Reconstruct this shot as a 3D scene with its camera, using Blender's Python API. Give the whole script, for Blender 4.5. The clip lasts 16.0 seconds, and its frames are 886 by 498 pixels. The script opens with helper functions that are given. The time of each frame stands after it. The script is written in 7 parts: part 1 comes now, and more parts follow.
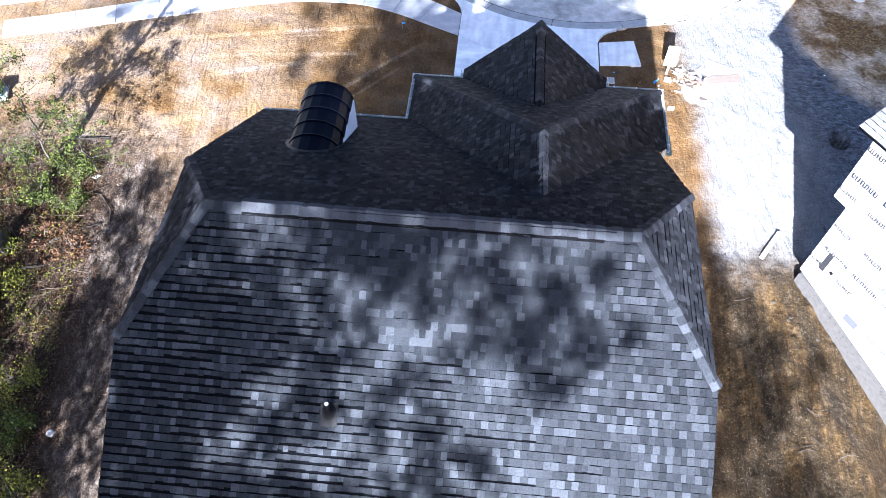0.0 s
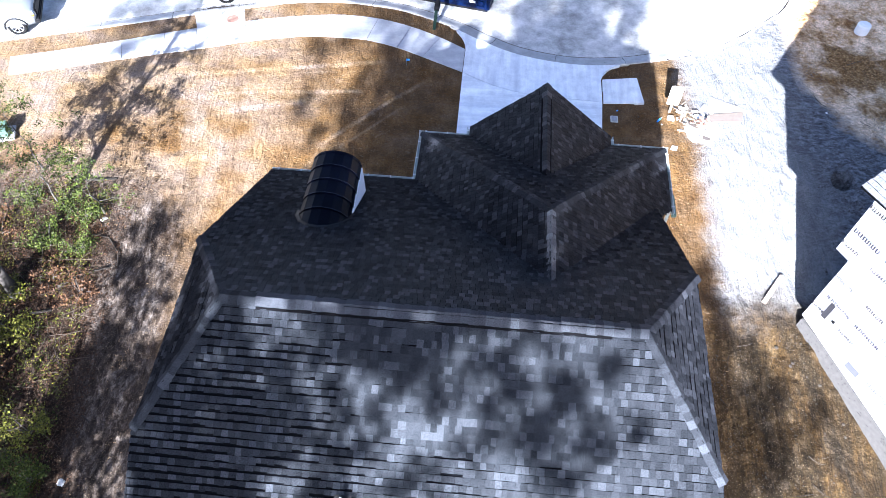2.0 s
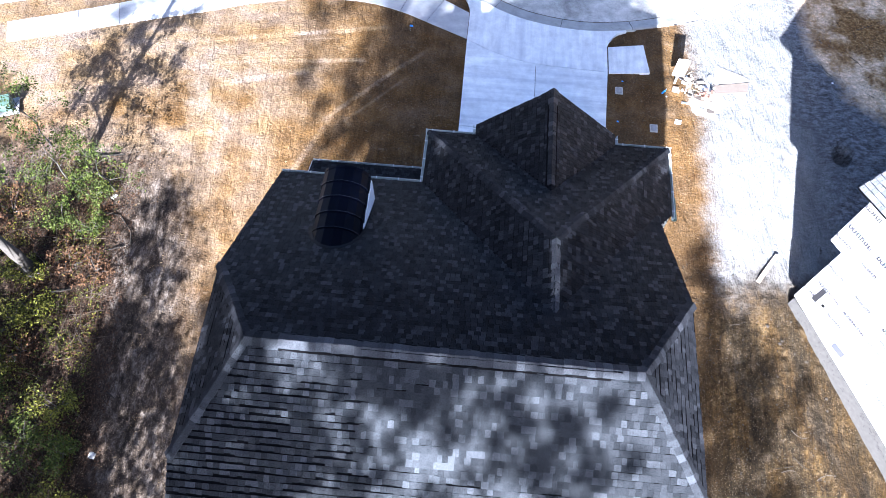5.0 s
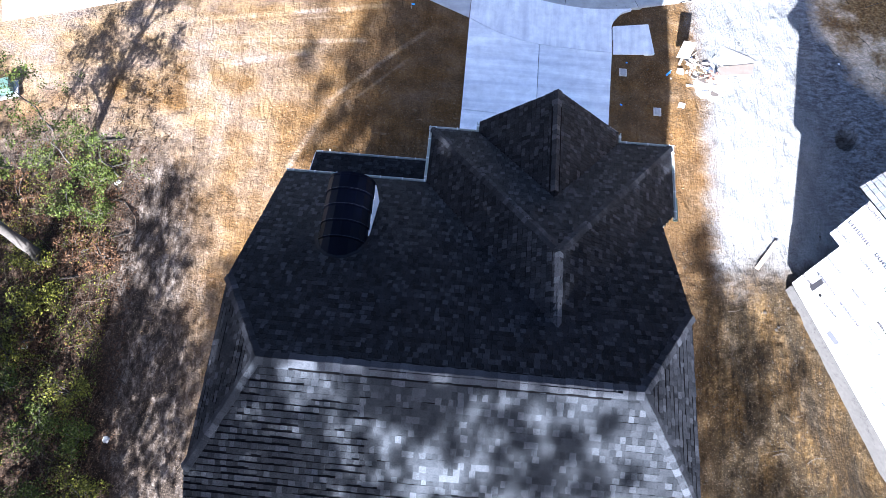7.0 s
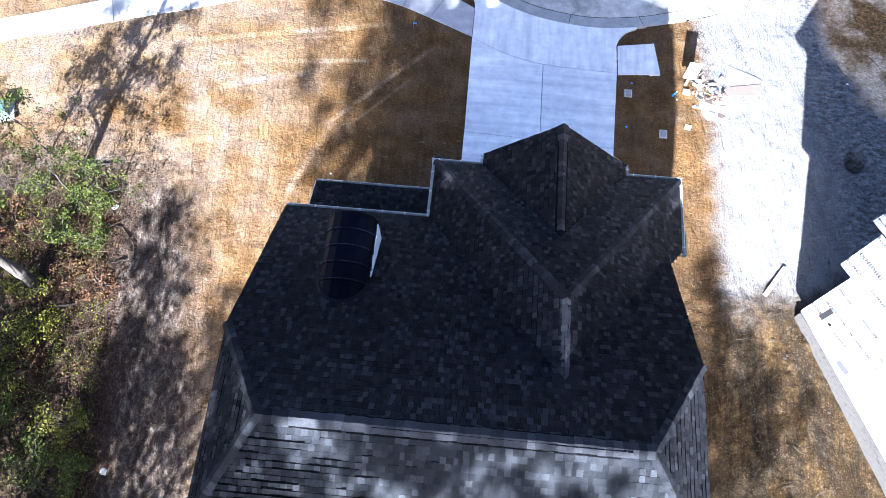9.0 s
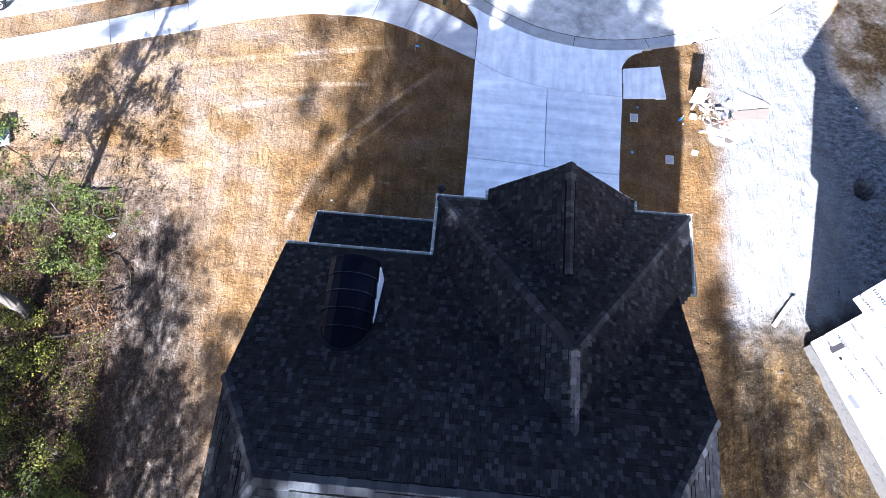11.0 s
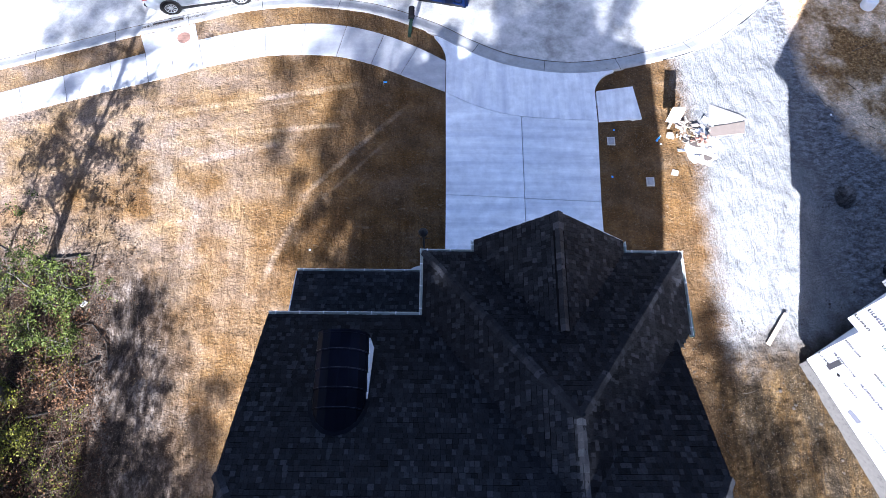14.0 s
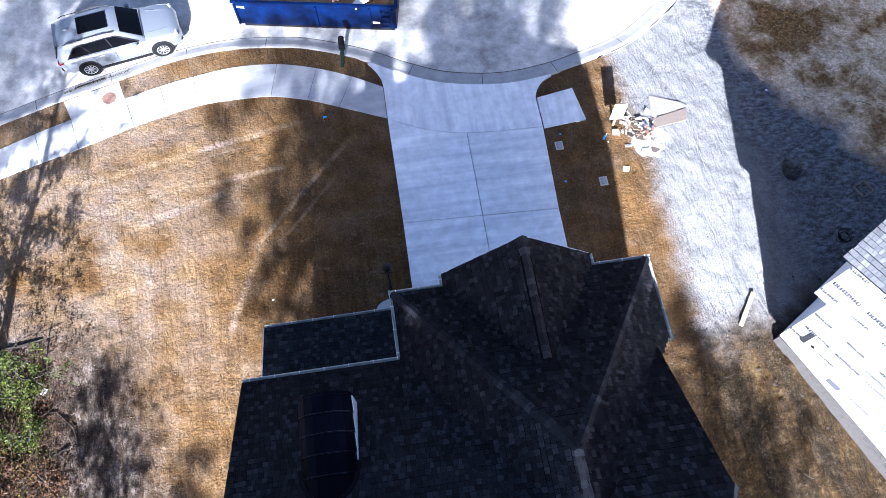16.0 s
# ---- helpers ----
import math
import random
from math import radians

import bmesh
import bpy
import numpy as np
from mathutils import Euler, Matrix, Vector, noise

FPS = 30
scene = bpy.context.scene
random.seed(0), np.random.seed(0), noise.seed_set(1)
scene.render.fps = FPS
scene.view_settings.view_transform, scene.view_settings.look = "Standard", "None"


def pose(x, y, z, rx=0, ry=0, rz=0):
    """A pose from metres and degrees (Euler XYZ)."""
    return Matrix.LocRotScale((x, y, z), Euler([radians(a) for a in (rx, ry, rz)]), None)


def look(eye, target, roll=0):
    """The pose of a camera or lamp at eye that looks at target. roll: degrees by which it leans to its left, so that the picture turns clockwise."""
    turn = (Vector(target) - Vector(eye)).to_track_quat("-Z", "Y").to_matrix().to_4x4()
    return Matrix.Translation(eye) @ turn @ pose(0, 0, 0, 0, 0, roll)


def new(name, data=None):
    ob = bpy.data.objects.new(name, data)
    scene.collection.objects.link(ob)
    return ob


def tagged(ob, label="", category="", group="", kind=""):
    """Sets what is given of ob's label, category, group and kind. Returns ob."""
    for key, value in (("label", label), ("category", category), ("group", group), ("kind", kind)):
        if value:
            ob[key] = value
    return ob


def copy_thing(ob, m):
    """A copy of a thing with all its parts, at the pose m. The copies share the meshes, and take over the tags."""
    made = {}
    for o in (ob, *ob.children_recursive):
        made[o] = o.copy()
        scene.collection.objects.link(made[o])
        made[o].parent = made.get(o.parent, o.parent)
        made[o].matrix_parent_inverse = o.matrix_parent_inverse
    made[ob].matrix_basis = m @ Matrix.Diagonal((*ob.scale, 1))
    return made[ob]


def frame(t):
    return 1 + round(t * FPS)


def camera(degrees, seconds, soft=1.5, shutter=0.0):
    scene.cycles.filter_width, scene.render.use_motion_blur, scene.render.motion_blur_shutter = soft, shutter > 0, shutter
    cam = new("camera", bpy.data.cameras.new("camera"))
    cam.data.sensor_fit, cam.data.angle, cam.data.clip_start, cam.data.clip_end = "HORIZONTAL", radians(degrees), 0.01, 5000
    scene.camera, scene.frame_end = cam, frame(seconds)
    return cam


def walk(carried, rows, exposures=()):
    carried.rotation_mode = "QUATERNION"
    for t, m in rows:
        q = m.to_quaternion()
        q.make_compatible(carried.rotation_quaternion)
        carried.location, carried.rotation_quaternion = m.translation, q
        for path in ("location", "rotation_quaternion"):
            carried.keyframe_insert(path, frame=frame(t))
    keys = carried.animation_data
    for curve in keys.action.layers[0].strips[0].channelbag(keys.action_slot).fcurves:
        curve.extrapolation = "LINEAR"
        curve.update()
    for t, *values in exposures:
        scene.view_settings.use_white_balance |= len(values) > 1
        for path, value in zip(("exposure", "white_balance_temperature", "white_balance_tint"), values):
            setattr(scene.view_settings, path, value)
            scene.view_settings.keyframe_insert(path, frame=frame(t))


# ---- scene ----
cam = camera(64.9, 16.0, soft=0.6)
METRES, EYE, TILT, LEAN, TURN = 10.7, 19.3, -55.0, 0.0, 5.5
ROWS = [
    (0.0, 0.0, 0.0, 0.0, 0.0, 0.0, -0.0),
    (0.5, -0.0043, -0.0049, 0.0419, 0.0, -0.33, 0.02),
    (1.0, -0.0091, -0.0092, 0.083, 0.0, -0.33, 0.03),
    (1.5, -0.0135, -0.0135, 0.1232, 0.01, -0.34, 0.04),
    (2.0, -0.0174, -0.0188, 0.1624, 0.0, -0.38, 0.06),
    (2.5, -0.021, -0.0252, 0.2011, 0.0, -0.98, 0.07),
    (3.0, -0.0242, -0.0328, 0.24, -0.01, -2.17, 0.07),
    (3.5, -0.0274, -0.0404, 0.2791, -0.02, -3.51, 0.07),
    (4.0, -0.0302, -0.048, 0.3184, -0.03, -4.89, 0.07),
    (4.5, -0.0336, -0.0559, 0.3572, -0.04, -6.26, 0.08),
    (5.0, -0.0368, -0.064, 0.3959, -0.06, -7.62, 0.08),
    (7.5, -0.0482, -0.0524, 0.5551, -0.07, -12.1, 0.14),
    (8.0, -0.05, -0.0371, 0.5772, -0.05, -12.1, 0.17),
    (8.5, -0.0517, -0.0216, 0.5987, -0.04, -12.1, 0.17),
    (9.0, -0.0533, -0.0059, 0.62, -0.04, -12.08, 0.19),
    (11.5, -0.0675, 0.0723, 0.7259, -0.09, -12.01, 0.19),
    (12.0, -0.0706, 0.0872, 0.7469, -0.09, -12.02, 0.19),
    (12.5, -0.0742, 0.1019, 0.768, -0.11, -12.01, 0.19),
    (13.0, -0.0775, 0.1162, 0.7882, -0.4, -12.0, 0.6),
    (13.5, -0.0797, 0.1303, 0.8086, -1.51, -12.02, 2.2),
    (14.0, -0.0815, 0.1442, 0.8295, -2.84, -12.07, 4.11),
    (14.5, -0.083, 0.158, 0.8508, -4.18, -12.17, 6.01),
    (15.0, -0.0843, 0.1717, 0.8722, -5.5, -12.3, 7.89),
    (15.5, -0.0852, 0.1847, 0.8927, -6.82, -12.48, 9.77),
    (16.0, -0.0853, 0.196, 0.9096, -8.04, -12.69, 11.52),
]
walk(cam, [(t, pose(0, 0, EYE, TILT, LEAN, TURN) @ pose(METRES * x, METRES * y, METRES * z, 90 + pitch, roll, yaw)) for t, x, y, z, yaw, pitch, roll in ROWS],
     exposures=[(0.0, 3.2, 5560, 12), (5.0, 3.2, 5580, 12), (9.0, 3.24, 5600, 12), (13.0, 3.05, 5600, 13), (16.0, 2.70, 5560, 14)])

# ---- world, sun ----
SUN_WAY = Vector((0.152, 1.0, -0.515)).normalized()      # the way the light travels
world = bpy.data.worlds.new("sky")
scene.world = world
world.use_nodes = True
wn, wl = world.node_tree.nodes, world.node_tree.links
sky = wn.new("ShaderNodeTexSky")
sky.sky_type = 'NISHITA'
sky.sun_disc = False
sky.sun_elevation = math.asin(-SUN_WAY.z)
sky.sun_rotation = math.atan2(-SUN_WAY.x, -SUN_WAY.y)
sky.air_density, sky.dust_density, sky.ozone_density = 0.52, 1.6, 0.8
wl.new(sky.outputs[0], wn["Background"].inputs[0])
wn["Background"].inputs[1].default_value = 0.05
sun = new("sun", bpy.data.lights.new("sun", 'SUN'))
sun.data.energy = 5.0
sun.data.angle = radians(0.55)
sun.data.color = (1.0, 0.97, 0.94)
sun.matrix_world = look((0, -30, 40), Vector((0, -30, 40)) + SUN_WAY)


# ---- materials ----
def make(name):
    m = bpy.data.materials.new(name)
    m.use_nodes = True
    t = m.node_tree
    return m, t.nodes, t.links, t.nodes["Principled BSDF"]


def node(nt, kind, **vals):
    n = nt.new(kind)
    for k, v in vals.items():
        n.inputs[k.replace("_", " ")].default_value = v
    return n


def math_node(nt, ln, op, a, b=None, clamp=False):
    n = nt.new("ShaderNodeMath")
    n.operation, n.use_clamp = op, clamp
    for i, v in enumerate((a, b)):
        if v is None:
            continue
        if isinstance(v, (int, float)):
            n.inputs[i].default_value = v
        else:
            ln.new(v, n.inputs[i])
    return n.outputs[0]


def mix_col(nt, ln, fac, a, b, blend='MIX'):
    n = nt.new("ShaderNodeMix")
    n.data_type, n.blend_type = 'RGBA', blend
    for i, v in ((0, fac), (6, a), (7, b)):
        if isinstance(v, (int, float)):
            n.inputs[i].default_value = v
        elif isinstance(v, tuple):
            n.inputs[i].default_value = (*v, 1) if len(v) == 3 else v
        else:
            ln.new(v, n.inputs[i])
    return n.outputs[2]


def ramp(nt, ln, src, stops):
    r = nt.new("ShaderNodeValToRGB")
    e = r.color_ramp.elements
    while len(e) < len(stops):
        e.new(0.5)
    for el, (p, c) in zip(e, stops):
        el.position, el.color = p, (*c, 1) if len(c) == 3 else c
    ln.new(src, r.inputs[0])
    return r.outputs[0]


def grey(v):
    return (v, v, v)


def noise_tex(nt, ln, scale, detail=4.0, rough=0.6, coords=None, stretch=None, distort=0.0):
    n = node(nt, "ShaderNodeTexNoise", Scale=scale, Detail=detail, Roughness=rough, Distortion=distort)
    if coords is None:
        g = nt.new("ShaderNodeNewGeometry")
        coords = g.outputs["Position"]
    if stretch:
        mp = nt.new("ShaderNodeMapping")
        mp.inputs["Scale"].default_value = stretch[:3]
        if len(stretch) > 3:
            mp.inputs["Rotation"].default_value = (0, 0, stretch[3])
        ln.new(coords, mp.inputs[0])
        coords = mp.outputs[0]
    ln.new(coords, n.inputs["Vector"])
    return n.outputs["Fac"]


def bump(nt, ln, bs, height, strength=0.4, dist=0.02):
    b = node(nt, "ShaderNodeBump", Strength=strength, Distance=dist)
    ln.new(height, b.inputs["Height"])
    ln.new(b.outputs[0], bs.inputs["Normal"])


def plain(name, col, rough=0.6, metal=0.0, vary=0.15, scale=6.0, bumpy=0.1, grain=60.0, coat=0.0, spec=0.5):
    """A paint, plastic or metal with slight mottling at two scales and a fine relief."""
    m, nt, ln, bs = make(name)
    big = noise_tex(nt, ln, scale)
    fine = noise_tex(nt, ln, grain, 3)
    f = math_node(nt, ln, 'ADD', math_node(nt, ln, 'MULTIPLY', big, 0.65), math_node(nt, ln, 'MULTIPLY', fine, 0.35))
    lo, hi = tuple(c * (1 - vary) for c in col), tuple(min(1, c * (1 + vary)) for c in col)
    ln.new(ramp(nt, ln, f, ((0.3, lo), (0.7, hi))), bs.inputs["Base Color"])
    bs.inputs["Roughness"].default_value = rough
    bs.inputs["Metallic"].default_value = metal
    bs.inputs["Coat Weight"].default_value = coat
    bs.inputs["Specular IOR Level"].default_value = spec
    if bumpy:
        bump(nt, ln, bs, fine, bumpy, 0.01)
    return m


def shingle_material(name, dark, light):
    """Granulated asphalt shingle: each tab has its own blend of grey, with granules and weathering."""
    m, nt, ln, bs = make(name)
    g = nt.new("ShaderNodeNewGeometry")
    o = nt.new("ShaderNodeObjectInfo")
    r = math_node(nt, ln, 'FRACT', math_node(nt, ln, 'ADD', g.outputs["Random Per Island"], o.outputs["Random"]))
    tab = ramp(nt, ln, r, [(p, tuple(a * (1 - k) + b * k for a, b in zip(dark, light))) for p, k in ((0.0, 0.14), (0.30, 0.25), (0.62, 0.32), (0.78, 0.38), (0.84, 0.52), (1.0, 0.76))])
    gran = noise_tex(nt, ln, 60, 3, 0.85)
    patch = noise_tex(nt, ln, 1.3, 4)
    c = mix_col(nt, ln, 1.0, tab, ramp(nt, ln, gran, ((0.38, grey(0.66)), (0.62, grey(1.34)))), 'MULTIPLY')
    c = mix_col(nt, ln, 1.0, c, ramp(nt, ln, patch, ((0.3, grey(0.85)), (0.7, grey(1.12)))), 'MULTIPLY')
    ln.new(c, bs.inputs["Base Color"])
    bs.inputs["Roughness"].default_value = 0.6
    bs.inputs["Diffuse Roughness"].default_value = 1.0
    # the granules glint when seen square on, and a little again at a low slant
    lw = node(nt, "ShaderNodeLayerWeight", Blend=0.5)
    bs.inputs["Specular Tint"].default_value = (0.78, 0.87, 1.0, 1)
    glint = ramp(nt, ln, lw.outputs["Facing"], ((0.04, grey(0.33)), (0.10, grey(0.24)), (0.16, grey(0.13)), (0.27, grey(0.04)), (0.36, grey(0.04)), (0.42, grey(0.10)), (0.48, grey(0.10)), (0.58, grey(0.01)), (0.85, grey(0.05))))
    own = ramp(nt, ln, r, ((0.0, grey(0.60)), (0.5, grey(0.88)), (0.76, grey(1.0)), (0.88, grey(1.45))))
    ln.new(mix_col(nt, ln, 1.0, mix_col(nt, ln, 1.0, glint, own, 'MULTIPLY'), ramp(nt, ln, gran, ((0.38, grey(0.55)), (0.62, grey(1.45)))), 'MULTIPLY'), bs.inputs["Specular IOR Level"])
    bump(nt, ln, bs, gran, 0.45, 0.006)
    return m


def concrete_material(name, col, streak=None, stain=0.25):
    """Broom-finished concrete, with broom or trowel bands and faint stains."""
    m, nt, ln, bs = make(name)
    fine = noise_tex(nt, ln, 45, 4, 0.8)
    mid = noise_tex(nt, ln, 2.2, 6, 0.7)
    c = ramp(nt, ln, mid, ((0.25, tuple(v * (1 - stain) for v in col)), (0.75, tuple(min(1, v * (1 + stain * 0.5)) for v in col))))
    if streak:
        band = noise_tex(nt, ln, 1.0, 5, 0.55, stretch=streak)
        c = mix_col(nt, ln, 1.0, c, ramp(nt, ln, band, ((0.32, (0.80, 0.81, 0.84)), (0.66, (1.10, 1.10, 1.08)))), 'MULTIPLY')
    c = mix_col(nt, ln, 1.0, c, ramp(nt, ln, fine, ((0.3, grey(0.9)), (0.7, grey(1.08)))), 'MULTIPLY')
    o = nt.new("ShaderNodeObjectInfo")
    c = mix_col(nt, ln, 1.0, c, ramp(nt, ln, o.outputs["Random"], ((0.0, grey(0.93)), (1.0, grey(1.05)))), 'MULTIPLY')
    ln.new(c, bs.inputs["Base Color"])
    bs.inputs["Roughness"].default_value = 0.9
    bump(nt, ln, bs, fine, 0.25, 0.006)
    return m


SHINGLE = shingle_material("charcoal_shingle", (0.0012, 0.0013, 0.0018), (0.033, 0.034, 0.040))
# caps toned lighter than the field shingle for sun on hips and ridge
HIP = shingle_material("sunlit_hip_cap", (0.005, 0.0053, 0.0068), (0.048, 0.050, 0.058))
CAP = shingle_material("sunlit_ridge_cap", (0.028, 0.029, 0.034), (0.075, 0.078, 0.088))
NEIGHBOR_SHINGLE = shingle_material("grey_shingle", (0.07, 0.073, 0.083), (0.18, 0.183, 0.194))
UNDERLAY = plain("roof_felt", (0.0030, 0.0033, 0.0044), 0.95, spec=0.02)
DRIVE = concrete_material("driveway_concrete", (0.84, 0.85, 0.87), streak=(0.25, 3.2, 1.0))
APRON = concrete_material("apron_concrete", (0.84, 0.85, 0.87), streak=(3.2, 0.3, 1.0, 0.05))
WALK = concrete_material("walk_concrete", (0.42, 0.42, 0.43), streak=(0.5, 1.6, 1.0))
KERB = concrete_material("kerb_concrete", (0.40, 0.39, 0.375), stain=0.35)
GUTTER = plain("pale_gutter_aluminium", (0.42, 0.46, 0.44), 0.4, 0.2)
WHITE_TRIM = plain("white_siding", (0.78, 0.78, 0.80), 0.55, vary=0.06)
SIDING = plain("grey_siding", (0.55, 0.56, 0.58), 0.6, vary=0.08)
DORMER_METAL = plain("navy_standing_seam_metal", (0.0007, 0.0011, 0.0038), 0.4, 0.0, vary=0.3, spec=0.05)
VENT_BLACK = plain("matt_black_vent", (0.006, 0.006, 0.007), 1.0, vary=0.2, spec=0.0)
# the gleam along the dormer's seams is put into this paler metal
SEAM_GLEAM = plain("pale_seam_gleam", (0.028, 0.03, 0.042), 0.3, 0.5)
BLACK = plain("black_metal", (0.008, 0.008, 0.009), 0.5, 0.0, spec=0.2)
BLACK_PLASTIC = plain("black_plastic", (0.009, 0.009, 0.010), 0.6, spec=0.15)
RUBBER = plain("tyre_rubber", (0.008, 0.008, 0.008), 0.85, spec=0.1)
ALLOY = plain("alloy_silver", (0.62, 0.63, 0.66), 0.28, 0.9, vary=0.06)
CAR_PAINT = plain("silver_white_car_paint", (0.145, 0.16, 0.185), 0.3, 0.15, vary=0.03, coat=0.8, bumpy=0)
TRUCK_PAINT = plain("white_truck_paint", (0.15, 0.16, 0.17), 0.3, 0.0, vary=0.03, coat=0.8, bumpy=0)
RED_LENS = plain("red_lens", (0.10, 0.003, 0.006), 0.15, coat=0.5)
CLEAR_LENS = plain("clear_lens", (0.55, 0.58, 0.62), 0.12, 0.3, coat=0.6)
AMBER_LENS = plain("amber_lens", (0.6, 0.2, 0.02), 0.2, coat=0.5)
DARK_GLASS = plain("tinted_glass", (0.0016, 0.002, 0.003), 0.08, 0.0, vary=0.1, bumpy=0, spec=0.06)


def skip_material():
    """Blue skip paint with pale scratches, dark scuffs and rust."""
    m, nt, ln, bs = make("blue_skip_paint")
    big = noise_tex(nt, ln, 1.7, 5, 0.7)
    scr = noise_tex(nt, ln, 9, 4, 0.7, stretch=(1.0, 1.0, 7.0))
    c = ramp(nt, ln, big, ((0.40, (0.0003, 0.0026, 0.015)), (0.52, (0.0004, 0.005, 0.030)), (0.64, (0.0005, 0.008, 0.046))))
    c = mix_col(nt, ln, ramp(nt, ln, scr, ((0.69, grey(0.0)), (0.73, grey(1.0)))), c, (0.12, 0.14, 0.18))
    ln.new(c, bs.inputs["Base Color"])
    bs.inputs["Roughness"].default_value = 0.5
    bs.inputs["Specular IOR Level"].default_value = 0.1
    bump(nt, ln, bs, scr, 0.2, 0.01)
    return m


SKIP_BLUE = skip_material()
CARDBOARD = plain("cardboard", (0.29, 0.19, 0.095), 0.9, vary=0.2)
TIMBER = plain("pale_timber", (0.25, 0.20, 0.15), 0.8, vary=0.2, scale=10)
WHITE_BOARD = plain("white_board", (0.82, 0.82, 0.82), 0.5, vary=0.05)
GREEN_POST = plain("green_post_paint", (0.003, 0.011, 0.008), 0.6, spec=0.2)
GREEN_BOX = plain("green_cabinet_paint", (0.07, 0.12, 0.095), 0.5)
BRICK_RED = plain("red_brick", (0.26, 0.14, 0.10), 0.9, vary=0.3, scale=20)
RUST = plain("rusty_iron", (0.19, 0.11, 0.085), 0.8, 0.3, vary=0.3, scale=12)
BLUE_PLASTIC = plain("blue_plastic", (0.05, 0.3, 0.75), 0.4)
RUBBLE_STONE = plain("grey_field_stone", (0.034, 0.027, 0.020), 0.95, vary=0.35, scale=8, bumpy=0.5)
CLOD = plain("crumbly_soil", (0.085, 0.045, 0.019), 0.95, vary=0.5, scale=8, spec=0.1)
STRAW = plain("pale_straw", (0.17, 0.12, 0.07), 0.9, vary=0.4, scale=9, spec=0.1)
GRAVEL_CHIP = plain("pale_gravel_chip", (0.20, 0.20, 0.205), 0.9, vary=0.5, scale=12, spec=0.2)
CLEAR_PLASTIC = plain("pale_plastic_sheet", (0.34, 0.34, 0.35), 0.25, vary=0.2)
BARK = plain("grey_bark", (0.06, 0.051, 0.043), 0.95, vary=0.45, scale=14, bumpy=0.8, grain=30)
DEAD_WOOD = plain("weathered_dead_wood", (0.036, 0.031, 0.026), 0.95, vary=0.6, scale=14, bumpy=1.0, grain=30, spec=0.1)
SITE_BOARD = plain("dusty_fibreboard", (0.135, 0.108, 0.09), 0.9, vary=0.2, scale=5)
PALE_BOARD = plain("chalky_board", (0.19, 0.178, 0.168), 0.9, vary=0.15, scale=5)
PLASTER = plain("white_plaster_dust", (0.50, 0.49, 0.48), 0.95, vary=0.25, scale=4, bumpy=0.6, grain=25)
STONE = plain("pale_stone", (0.46, 0.44, 0.41), 0.9, vary=0.3, scale=8, bumpy=0.5)
WRAP = plain("white_house_wrap", (0.62, 0.62, 0.65), 0.5, vary=0.04, scale=2, bumpy=0.25, grain=9)
WRAP_INK = plain("dark_grey_print", (0.0015, 0.0015, 0.0025), 0.6, vary=0.1)
WINDOW_GREY = plain("shaded_window_grey", (0.022, 0.022, 0.026), 0.4, vary=0.2)
WRAP_INK_PALE = plain("pale_grey_print", (0.075, 0.077, 0.095), 0.6, vary=0.1)
WRAP_INK_BLUE = plain("blue_grey_print", (0.0022, 0.0028, 0.011), 0.6, vary=0.1)
FOUNDATION = plain("pale_foundation_concrete", (0.06, 0.056, 0.053), 0.9, vary=0.25, bumpy=0.4)
BRICK_VENEER = plain("grey_brown_brick_wall", (0.26, 0.21, 0.18), 0.9, vary=0.25, scale=15)


def leaf_material(name, a, b):
    m, nt, ln, bs = make(name)
    g = nt.new("ShaderNodeNewGeometry")
    patch = noise_tex(nt, ln, 0.9, 3)
    f = math_node(nt, ln, 'ADD', math_node(nt, ln, 'MULTIPLY', g.outputs["Random Per Island"], 0.6), math_node(nt, ln, 'MULTIPLY', patch, 0.4))
    ln.new(ramp(nt, ln, f, ((0.15, a), (0.85, b))), bs.inputs["Base Color"])
    bs.inputs["Roughness"].default_value = 0.6
    bs.inputs["Specular IOR Level"].default_value = 0.12
    bs.inputs["Transmission Weight"].default_value = 0.0
    bs.inputs["Subsurface Weight"].default_value = 0.0
    return m


LEAF = leaf_material("green_leaf", (0.009, 0.015, 0.003), (0.068, 0.086, 0.014))
LEAF_YELLOW = leaf_material("yellow_green_leaf", (0.014, 0.017, 0.003), (0.15, 0.145, 0.020))
LEAF_RED = leaf_material("rusty_leaf", (0.030, 0.014, 0.007), (0.10, 0.052, 0.024))
LITTER = leaf_material("dry_leaf_litter", (0.008, 0.005, 0.003), (0.075, 0.040, 0.022))
TWIG = plain("dry_twig", (0.06, 0.044, 0.031), 0.95, vary=0.3)


